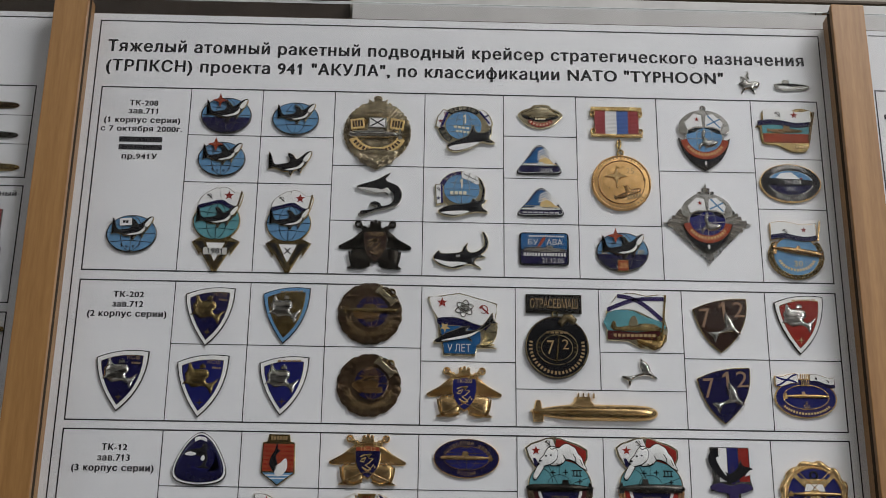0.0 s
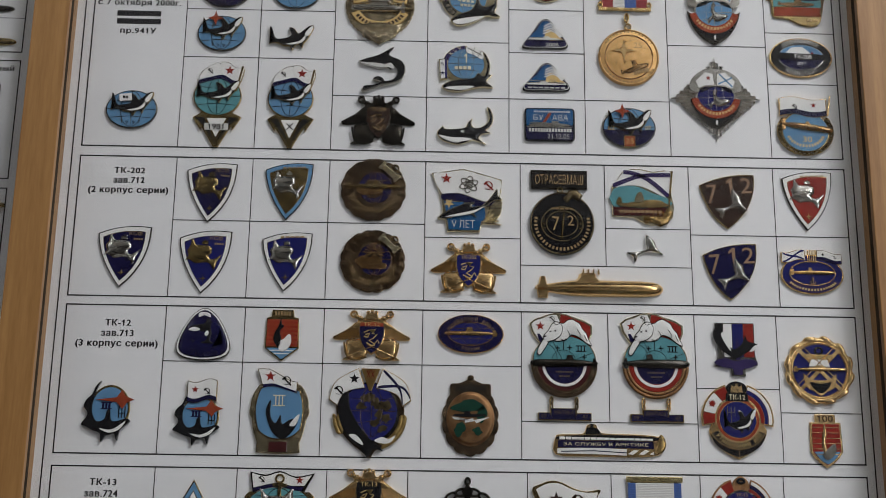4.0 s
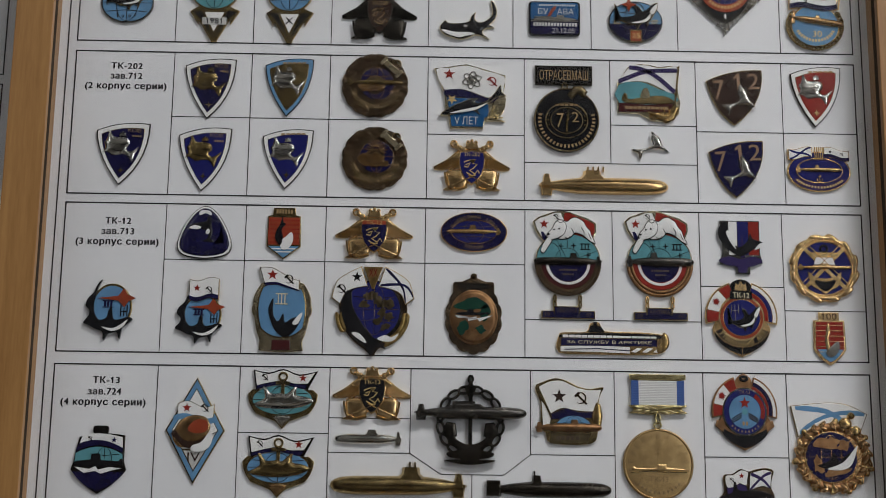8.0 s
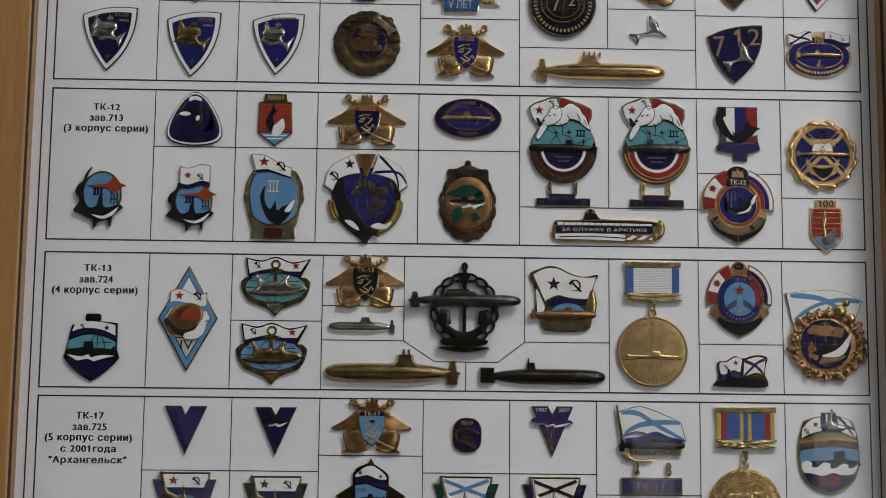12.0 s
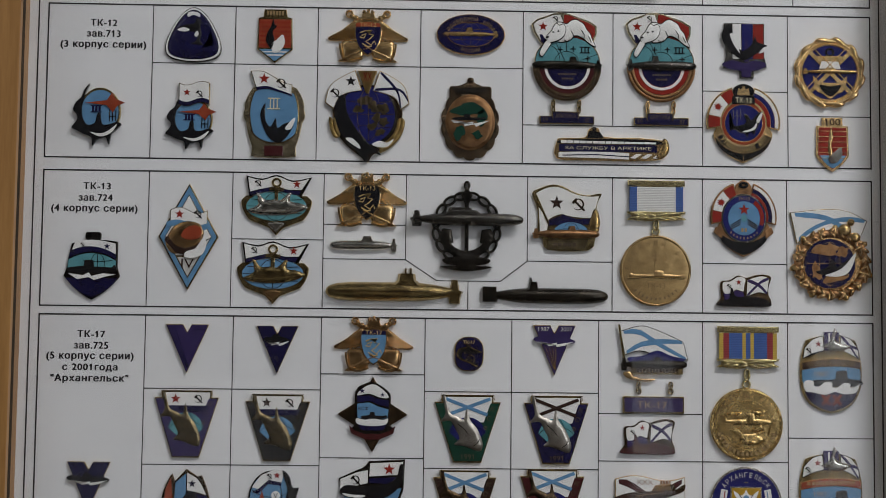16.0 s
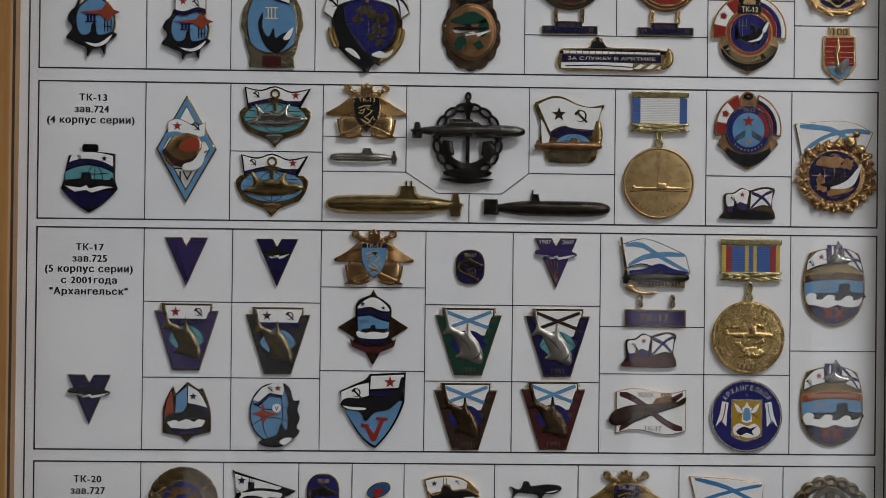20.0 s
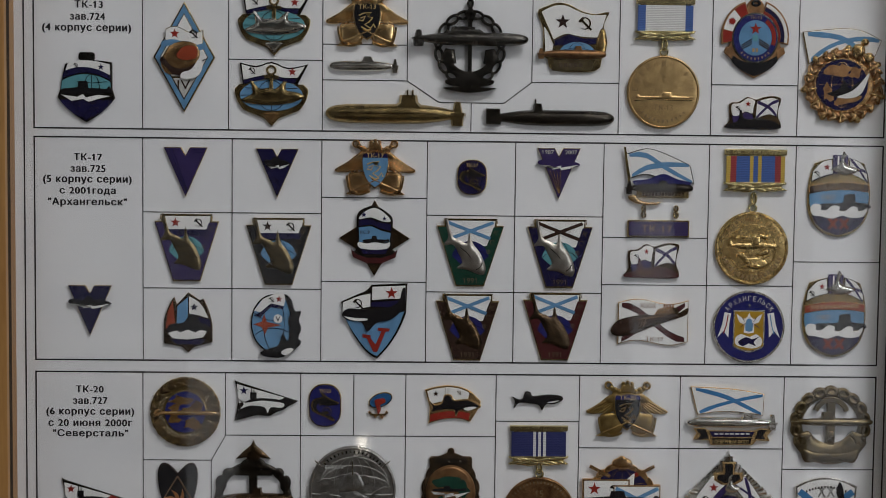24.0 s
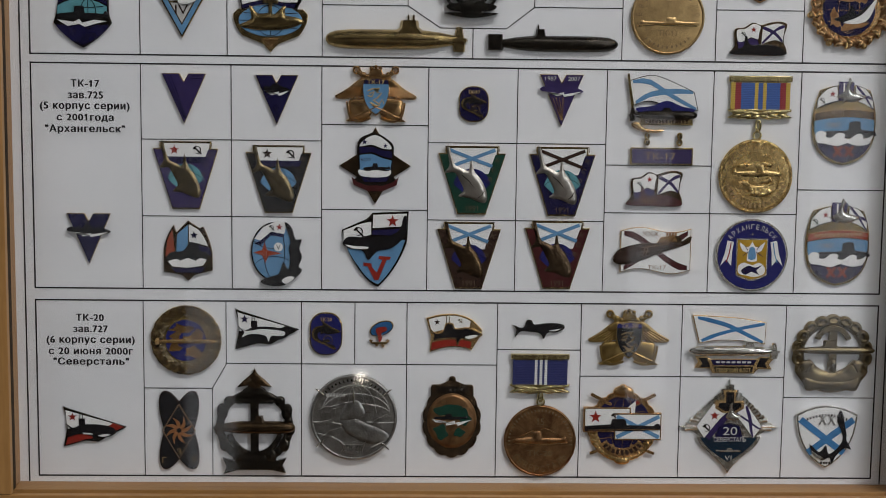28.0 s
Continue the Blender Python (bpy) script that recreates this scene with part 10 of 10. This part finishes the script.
q = Badge("chain_badge", 102.5, 28.2, 38.9, 51.7, "blackened chain and anchor badge with star on top", "badge", "chain and anchor badges")
q.puff([(0, 1), (.15, .5), (.6, -.1), (1, -.75), (.4, -.6), (.3, -1), (-.3, -1), (-.4, -.6), (-1, -.75), (-.6, -.1), (-.15, .5)], 0, .8, .42, .2, BRONZE, 0, 1.6, .8, .2, "eagle_top")
q.dome(ell(0, .55, .3, .12), GUN, .6, 1.8, .6, "cockade")
q.ring(0, -.1, .94, .7, 3.4, GUN, 1.3, .2, "ring", 40)
for k in range(9):
    a = radians(155 + 230 * k / 8)
    q.dome(turn(ell(0, 0, .13, .13, 14), 0, 1, 1, .86 * math.cos(a) , -.1 + .62 * math.sin(a)), GUN, .3, 1.4, 1.0, "chain_link")
    if k < 8:
        b = radians(155 + 230 * (k + .5) / 8)
        q.dome(turn(ell(0, 0, .1, .09, 12), 0, 1, 1, .84 * math.cos(b), -.1 + .62 * math.sin(b)), GUN, .3, 1.2, .8, "chain_link")
for s in (-1, 1):
    q.dome(ell(s * .8, .2, .12, .14, 14), GUN, .3, 1.4, 1.0, "chain_link"), q.dome(ell(s * .62, .38, .13, .1, 14), GUN, .3, 1.4, 1.0, "chain_link")
q.plate(rec(-.45, .34, .45, .44), GUN, 1.9, "anchor_stock", .4)
q.plate(rec(-.1, -.8, .1, .5), GUN, 2.1, "anchor_shank", .4)
q.plate(band(0, .05, .62, .62, .74, .74, 205, 335), GUN, 1.8, "anchor_arms", .4)
q.plate([(-.78, -.68), (-.5, -.74), (.5, -.74), (.78, -.68), (.68, -.82), (.76, -.96), (.4, -.9), (-.4, -.9), (-.76, -.98), (-.68, -.84)], GUN, 2.4, "scroll", .3)
q.hull(0, -.1, 1, 3.1, BRONZE, 2.0, False, (.1, .14, .9), fin=1.0)

q = Badge("commemorative_coin", 149.6, 30.7, 41.4, 41.6, "large silver coin with submarine relief held by wire clips", "coin")
q.plate(ell(0, 0, 1, 1, 64), SILVER_COIN, 2.2, "disc", .3)
q.ring(0, 0, .985, .985, 1.1, SILVER_COIN, 2.7, 1.0, "rim", 64)
# coin lines in the matt light tone, their highlight put into the colour
q.wires([arc(.05, .1, .78 * f, .66, 0, 180, 14) for f in (1, .6, .25, -.25, -.6)] + [arc(.05, .1, .78, .66 * f, 0, 180, 14) for f in (.35, .7)], L_SILVER, .3, 2.45, "globe_lines")
q.puff(smooth([(-.3, -.05), (0, .0), (.3, -.12), (.72, -.3), (.8, -.46), (.5, -.6), (.1, -.5), (-.2, -.3)], 3), 0, -.02, 1, 1, SILVER_COIN, 0, 2.2, .5, 1.5, "submarine")
for k, (u, v, ru, rv) in enumerate(((-.6, .2, .24, .1), (.3, .22, .3, .1), (-.2, .3, .2, .08), (-.62, -.12, .26, .07), (-.5, -.36, .3, .08), (.64, -.02, .24, .06), (-.1, -.66, .3, .05), (.6, -.66, .2, .05))):
    q.shape(blob(300 + k), u, v, ru, rv, SILVER_COIN, 6 * k, 2.5, 1.8, "land" if v > .1 else "wave_crest", .2)
q.puff(smooth([(-.3, -.1), (-.2, .25), (0, .35), (.15, .3), (.25, .0)], 3), 0, .05, 1, 1, SILVER_COIN, 0, 2.5, .5, 1.5, "sail")
q.wire([(0, .25), (0, .68)], SILVER, .6, 2.9, "mast")
q.wires([[(-.95, -.1), (-.5, -.12), (-.1, -.18)], [(-.9, -.35), (-.5, -.45), (-.2, -.6)], [(.3, -.1), (.7, -.12), (.95, -.1)], [(.4, -.7), (.7, -.55)]], L_SILVER, .4, 2.5, "waves")
q.plate([(-.3, -.55), (-.22, -.62), (.2, -.62), (.28, -.55), (.2, -.8), (0, -.88), (-.22, -.8)], SILVER_COIN, 3.2, "name_tile", .3)
q.text("ТК-20", 0, -.7, 8.0, STEEL, 2.6, 3.3)
q.arc_bars(0, 0, .87, .87, 140, 40, 16, STEEL, 1.4, 2.35)
q.bars(-.42, .52, .22, .035, 6, SILVER, 2.45)
for a in (38, 142, 218, 318):
    c, s = math.cos(radians(a)), math.sin(radians(a))
    q.wire([(c * .86, s * .86), (c * 1.1, s * 1.1)], SILVER, .6, 3.2, "wire_clip")
scalloped(196.4, 30.4, 28.4, 39.7, "scalloped dark badge with green globe and white wave")

q = medal(238.8, 19.6, 17.3, 238.2, 52.4, 27.8, 19.0, "dark copper medal on a navy ribbon with white lines",
          ([0, .4, .45, .49, .54, .58, .63, 1], [R_NAVY, R_WHITE, R_NAVY, R_WHITE, R_NAVY, R_WHITE, R_NAVY]), DARK_COPPER, BAR_GOLD)
q.arc_bars(0, 0, .86, .86, 190, -10, 30, BRONZE, 1.0, 2.15)
q.puff(SUBSIDE, 0, .05, .75, .24, DARK_COPPER, 0, 1.8, .8, 1, "submarine", True)
q.wires([[(-.78, -.06), (0, -.1), (.78, -.04)], [(-.6, .1), (-.2, .3), (.2, .36), (.6, .12)]], COPPER, .5, 2.2, "relief_lines")
q.text("15", .0, .55, 3.6, BRONZE, 3.2, 2.1), q.text("ТК-20", 0, -.34, 12.0, BRONZE, 2.7, 2.1)
q.arc_text("СЕВЕРСТАЛЬ", 0, 0, 13.6, 208, 332, BRONZE, 3.2, 2.15, True)

winged_crest(280.3, 70.2, 38.9, 26.7, BRASS_GOLD, E_BLACK, E_BLUE, "ТК-20", "dark gilt winged crest with black shield and blue chief", BRASS)

q = Badge("wreath_badge", 278.4, 27.7, 37.8, 39.1, "gilt wreath badge with naval flag tiles and submarine", "badge")
q.plate(scallop(0, -.05, .9, .88, 18, .05), COPPER, 1.2)
q.wreath(0, -.1, .74, .72, 18, RELIEF_GOLD, 4.4, 2.4, 1.2, .8, 190, 350)
q.en(ell(0, -.02, .72, .72), E_NAVY, 1.6, "globe_sea")
q.globe(0, .0, .7, .7, COPPER, 1.72)
for s in (-1, 1):
    q.wire([(s * .3, .5), (s * .82, .76)], COPPER, 1.6, 1.8, "telescope")
    q.wire([(s * .2, -.5), (s * .82, -.72)], COPPER, 1.4, 1.8, "anchor_tip")
q.dome(ell(0, .84, .26, .13, 18), COPPER, .6, 1.8, .9, "cap"), q.dome(ell(0, .94, .1, .07, 12), COPPER, .6, 2.3, .5, "cap_knob")
q.en([(.1, .42), (.32, .6), (.3, .3), (.2, .25)], E_WHITE, 1.9, "ice_field"), q.star(.36, .56, 1.6, E_RED, 1.95)
q.plate(rec(-1, -.18, .2, .44), COPPER, 2.0, "flag_tile", .2), q.en(rec(-.96, -.02, .16, .4), E_WHITE, 2.12, "flag_cloth"), q.en(rec(-.96, -.15, .16, -.04), E_NAVY, 2.12, "blue_stripe")
q.star(-.7, .2, 3.2, E_RED, 2.3), q.sickle(-.2, .2, 2.4, GUN, 2.3)
q.plate(rec(-.22, -.38, .98, .3), COPPER, 2.25, "flag_tile", .2), q.en(rec(-.19, -.34, .95, .26), E_WHITE, 2.38, "flag_cloth")
q.wire([(-.16, -.3), (.92, .22)], E_SKY, 1.9, 2.5, "diagonal_band"), q.wire([(-.16, .22), (.92, -.3)], E_SKY, 1.9, 2.52, "diagonal_band")
q.shape(SUBSIDE, .0, -.04, .98, .2, E_BLACK, 0, 2.8, 2.0, "submarine", .2, True)
q.wire([(-.9, -.12), (.92, -.1)], COPPER, .4, 2.9, "waterline")
q.plate(band(0, -.1, .5, .48, .72, .7, 215, 325), COPPER, 2.0, "scroll", .2), q.arc_bars(0, -.1, .61, .59, 220, 320, 9, E_BROWN, 2.3, 2.1)
q.dome(ell(0, -.9, .2, .1, 16), RELIEF_GOLD, .6, 1.6, .8, "shell")

q = Badge("flag_badge", 330.8, 67.2, 44.0, 29.0, "diagonal-cross flag above a silver submarine and black scroll", "badge", "flag badges")
q.andrew([(-.76, .02), (-.3, .12), (.2, .1), (.68, .0), (.7, .72), (.35, .82), (-.1, .9), (-.92, .96)], E_AZURE, 1.2, .17, GOLD)
q.hull(0, -.22, 1, 2.5, SILVER, 1.4, True, (-.32, .12, .9), fin=1.6)
q.plate([(-.84, -.42), (-.6, -.42), (-.5, -.5), (.5, -.5), (.62, -.42), (.9, -.45), (.78, -.66), (.84, -.84), (.55, -.82), (.45, -.98), (-.45, -.98), (-.5, -.82), (-.84, -.8), (-.76, -.6)], GOLD, 1.5, "scroll", .25)
q.en([(-.5, -.52), (.5, -.52), (.44, -.7), (-.44, -.7)], E_NAVY, 1.62, "sea_field"), q.bars(0, -.6, .4, .03, 7, SILVER, 1.7)
q.en([(-.44, -.74), (.44, -.74), (.4, -.94), (-.4, -.94)], E_BLACK, 1.62, "name_field")
q.text("СЕВЕРНЫЙ ФЛОТ", 0, -.84, 16.6, GOLD, 2.4, 1.75)
for s in (-1, 1):
    q.en([(s * .78, -.46), (s * .58, -.46), (s * .5, -.76), (s * .74, -.78), (s * .68, -.64)], E_BLACK, 1.62, "scroll_end")

q = Badge("rayed_star_badge", 329.7, 26.9, 47.3, 46.1, "silver rayed diamond star with flags, shark and number", "badge", "rayed star badges")
q.plate([(0, .9), (.9, 0), (.3, -.4), (-.3, -.4), (-.9, 0)], RAY_SILVER, .7, "back_plate")
for k in range(52):
    a = 2 * math.pi * (k + .5) / 52
    c, s = math.cos(a), math.sin(a)
    r = .95 / (abs(c) + abs(s)) * (1 - .02 * (k % 2))
    if s > -.15:
        q.ray(math.degrees(a), .3, r, .8, 1.8, RAY_SILVER, 1.5 + .12 * (k % 2))
for a in (0, 90, 180):
    q.ray(a, .6, 1.0, 3.0, .5, RAY_SILVER, 1.75, "main_ray")
q.plate(bz((-.66, -.2), None, (.66, -.2), (.62, -.4), (.4, -.55), (.1, -.8), (0, -1), (-.1, -.8), (-.4, -.55), (-.62, -.4)), SILVER, 1.5, "anchor_base", .3)
q.en(bz((-.58, -.22), None, (.58, -.22), (.5, -.45), (0, -.75), (-.5, -.45)), NIGHT, 1.65, "sea_field")
q.navy_flag([(-.5, -.26), (-.2, .14), (.0, .34), (-.34, .5), (-.64, .08), (-.66, -.02)], -.3, .24, -.46, -.02, 2.4, .0, 1.8, E_RED, SILVER)
q.en([(-.4, -.28), (-.2, -.02), (0, .2), (.02, .34), (-.16, .2), (-.48, -.2)], E_PURPLE, 1.98, "blue_stripe")
q.andrew([(.5, -.26), (.24, .1), (.0, .34), (.34, .5), (.64, .08), (.66, -.02)], E_PURPLE, 1.8, .18, SILVER)
q.plate([(-.14, .3), (-.3, .4), (-.28, .56), (-.12, .56), (-.12, .78), (.12, .78), (.12, .56), (.28, .56), (.3, .4), (.14, .3)], GOLD, 2.1, "cross_top", .3)
q.en([(-.1, .34), (-.24, .43), (-.22, .52), (-.08, .52), (-.08, .74), (.08, .74), (.08, .52), (.22, .52), (.24, .43), (.1, .34)], E_BLACK, 2.25, "cross_field")
q.en(bz((-.3, -.3), None, (-.22, .02), (0, .1), (.22, .02), None, (.3, -.3), None), E_NAVY, 2.05, "number_field")
q.text("20", .02, -.08, 7.0, SILVER, 4.0, 2.2), q.text("СЕВЕРСТАЛЬ", .02, -.26, 15.5, SILVER, 2.2, 2.15)
q.puff(smooth([(-.6, -.3), (-.3, .1), (-.25, .6), (.1, .9), (.15, .3), (.5, -.05), (1, -.2), (.6, -.55), (0, -.6), (-.35, -.5)], 3), .04, .3, .2, .26, SILVER, 0, 2.3, 1.1, 1.4, "shark")
q.shape(SUBSIDE, 0, -.5, .26, .06, SILVER, 0, 1.95, 1.2, "submarine", .1), q.text("VI", 0, -.66, 3.4, SILVER, 2.4, 1.85)

q = Badge("wreath_badge", 378.3, 63.2, 40.1, 38.5, "dark brass chain wreath badge with submarine across", "badge", "chain and anchor badges")
q.chain(0, 0, .84, .84, 18, OLIVE, 6.8, 5.4, 2.0, 1.2)
q.ring(0, 0, .88, .88, 4.2, OLIVE, 1.5, .2, "ring", 40)
q.puff(band(0, -.05, .5, .42, .98, .95, 205, 335), 0, 0, 1, 1, OLIVE, 0, 1.4, 1.3, .4, "anchor_arms")
q.puff(smooth([(-.68, -.58), (-.3, -.66), (.3, -.66), (.68, -.58), (.6, -.94), (.2, -.9), (-.2, -.9), (-.6, -.94)], 3), 0, 0, 1, 1, OLIVE, 0, 1.9, 1.0, .8, "scroll"), q.bars(0, -.74, .4, .05, 5, L_DIM, 2.42)
q.plate(rec(-.1, -.5, .1, .6), OLIVE, 2.0, "anchor_shank", .3)
q.plate(band(0, .2, .34, .36, .46, .5, 20, 160), OLIVE, 2.2, "ribbon", .3)
q.dome(ell(0, -.3, .1, .16, 16), OLIVE, 1, 2.2, .7, "knob")
for s in (-1, 1):
    q.puff(blob(77), s * .62, -.34, .2, .24, OLIVE, s * 30, 1.9, 1.0, .8, "fluke", s < 0)
q.hull(0, .08, 1, 1.9, OLIVE, 2.4, False, (-.1, .16, 1.6), fin=1.1)

q = Badge("shield_badge", 377.1, 22.1, 30.0, 30.9, "white shield badge with blue cross and leaping orca", "badge")
S18 = bz((-1, .72), (0, 1.3), (1, .72), (.95, -.5), (.0, -1), (-.95, -.5))
q.plate(S18, SILVER, 1.3)
q.en([(a * .93, b * .93) for a, b in S18], E_WHITE, 1.45)
q.wire([(-.86, .56), (.58, -.5)], E_AZURE, 3.2, 1.6, "diagonal_band"), q.wire([(.86, .56), (-.58, -.5)], E_AZURE, 3.2, 1.62, "diagonal_band")
q.arc_bars(0, -1.4, 1.8, 2.1, 112, 68, 14, STEEL, 1.2, 1.6)
q.text("ХХ", .0, .56, 8.4, SILVER_COIN, 5.2, 1.75)
o0 = q.shape(smooth([(.45, 1), (.35, .6), (.5, .3), (.6, -.1), (.3, -.5), (.05, -.6), (-.05, -.3), (-.3, -.55), (-.7, -.25), (-.55, -.6), (-.2, -.85), (.1, -.75), (.2, -1), (.35, -.7), (.7, -.4), (.95, -.45), (.75, -.1), (.75, .1), (.65, .5), (.6, .8)], 3), .04, .0, .82, .86, E_BLACK, 0, 2.0, 1.1, "orca", .2)
q.en(smooth([(-.5, -.42), (-.25, -.55), (-.05, -.68), (-.3, -.66)], 3), SILVER, 2.1, "orca_belly", parent=o0)
q.bars(0, -.82, .18, .04, 4, STEEL, 1.6)

# ---- neighbouring sheets, seen past the posts ----
west = sheet_at(-0.4525, -0.0268, "neighbouring printed sheet with a ruled table")
X1 = 416.1
link_mesh("outer_border", bars_bm([(X1 + 5.8, X1 + 6.4, -1.5, 583.4), (8, X1 + 6.4, 582.8, 583.4)]), INK, west)
for foot, top, lines in ((484.0, 539.5, (521.3, 503.8)), (412.8, 479.0, ()), (330.0, 407.5, (367.0,)), (1.4, 324.0, (270.0, 200.0, 130.0, 70.0))):
    link_mesh("row_frame", bars_bm(frame_bars(16, X1, foot, top, OUTER)), INK, west)
    if lines:
        for v in lines:
            link_mesh("cell_line", bars_bm([(16, X1, v - .16, v + .16)]), INK, west)
print_line(west, "ный", X1 - 7.4, 474.6, 9.2, 3.4)
for z, mat, mx, rad in ((528.0, BRONZE, -44.0, 2.2), (509.9, STEEL, -42.5, 2.1), (490.6, BRASS, -39.6, 2.3)):
    q = Badge("submarine_pin", mx - 27.0, z, 54.0, 9.0, "long cast submarine pin on the neighbouring sheet", "pin", "submarine pins")
    q.hull(0, -.2, 1, rad, mat, 0, False, (.45, .12, 1.2), masts=1)
q = Badge("medal", -58.0, 449.0, 26.0, 40.0, "red-ribboned medal on the neighbouring sheet", "medal")
q.plate(rec(-1, .1, .98, .8), STEEL, 1.2, "bar", .3)
q.plate(rec(-.94, .14, .96, .78), R_RED, 1.9, "ribbon_stripe", .1, d0=.6)
q.plate(rec(-1, -.06, 1.04, .1), SILVER, 2.0, "bottom_rail", .5)
q.plate(rec(-1, -1, 1.1, -.3), E_NAVY, 1.8, "lower_plate", .3)
q = Badge("brass_pin", -48.0, 394.0, 22.0, 12.0, "brass bugle-like pin on the neighbouring sheet", "pin")
q.wire([(-.9, -.8), (.95, .62)], BRASS, 1.6, 1.8, "tube")
q.dome(ell(.93, .66, .13, .22, 12), BRASS, .6, 1.5, .7, "mouth")

east = sheet_at(0.4255, 0.8512, "neighbouring printed sheet with a ruled table and heading")
link_mesh("outer_border", bars_bm([(8, 420, 583.0, 583.6)]), INK, east)
for foot, top in ((477.0, 548.0), (300.0, 470.0), (1.4, 293.0)):
    link_mesh("row_frame", bars_bm(frame_bars(8.4, 412, foot, top, OUTER)), INK, east)
link_mesh("text_bars", bars_bm([(12.0, 40.0, 530.2, 533.2), (13.0, 40.0, 520.8, 523.8)]), INK, east)

# ---- lamps and boards added to the room out of view, some met in the glass ----
TUBE = glow("lit_lamp_tube", (1.0, 0.98, 0.95), 2.0)
SHELL = mottled("white_lamp_shell", (0.6, 0.6, 0.58), (0.68, 0.68, 0.66), 0.4, size=30)
BOARD = mottled("pale_board", (0.6, 0.61, 0.62), (0.68, 0.69, 0.7), 0.6, size=12)
# bodies for the unseen lamps; the rear two are added for glints
for lx, ly in ((-0.75, -1.05), (1.15, -1.05), (-1.65, -2.6), (2.05, -2.6)):
    lamp = thing("ceiling_lamp", lx, ly, 2.8, "unseen white ceiling lamp with two tubes", "ceiling lamp", "ceiling lamps")
    link_mesh("shell", box_bm(-0.63, 0.63, -0.17, 0.17, -0.045, -0.0005, 0.006), SHELL, lamp)
    for ty in (-0.07, 0.07):
        bm = bmesh.new()
        bmesh.ops.create_cone(bm, cap_ends=True, segments=12, radius1=0.012, radius2=0.012, depth=1.18, matrix=Matrix.Translation((0, ty, -0.052)) @ Matrix.Rotation(radians(90), 4, "Y"))
        link_mesh("tube", bm, TUBE, lamp)
# pale board added so that its mirror image lightens the lower left glass
room_slab("notice_board", "pale board added on the far wall for a pale patch in the glass", "notice board", BOARD, -1.07, -0.17, -3.988, -3.968, 0.7, 1.2)
# glowing strips added on the far wall; their mirror images streak the glass
STREAK_GLOW = glow("streak_glow", (0.92, 0.95, 1.0), 0.3)
for k, (bx, bw, z0, z1) in enumerate(((1.02, 0.14, 0.3, 1.3), (1.68, 0.2, 0.25, 1.45), (-0.5, 0.17, 0.02, 0.68))):
    room_slab("window_%d" % (k + 1), "narrow glowing panel added for a pale streak in the glass", "window", STREAK_GLOW, bx - bw / 2, bx + bw / 2, -3.988, -3.975, z0, z1)
small = thing("night_lamp", 0.02, -3.988, 0.38, "small warm wall lamp low on the far wall", "wall lamp")
link_mesh("base", box_bm(-0.03, 0.03, 0.0, 0.015, -0.05, 0.05, 0.004), SHELL, small)
bm = bmesh.new()
bmesh.ops.create_uvsphere(bm, u_segments=12, v_segments=8, radius=0.018, matrix=Matrix.Translation((0, 0.03, 0)))
link_mesh("bulb", bm, glow("warm_bulb", (1.0, 0.9, 0.74), 12.0), small)
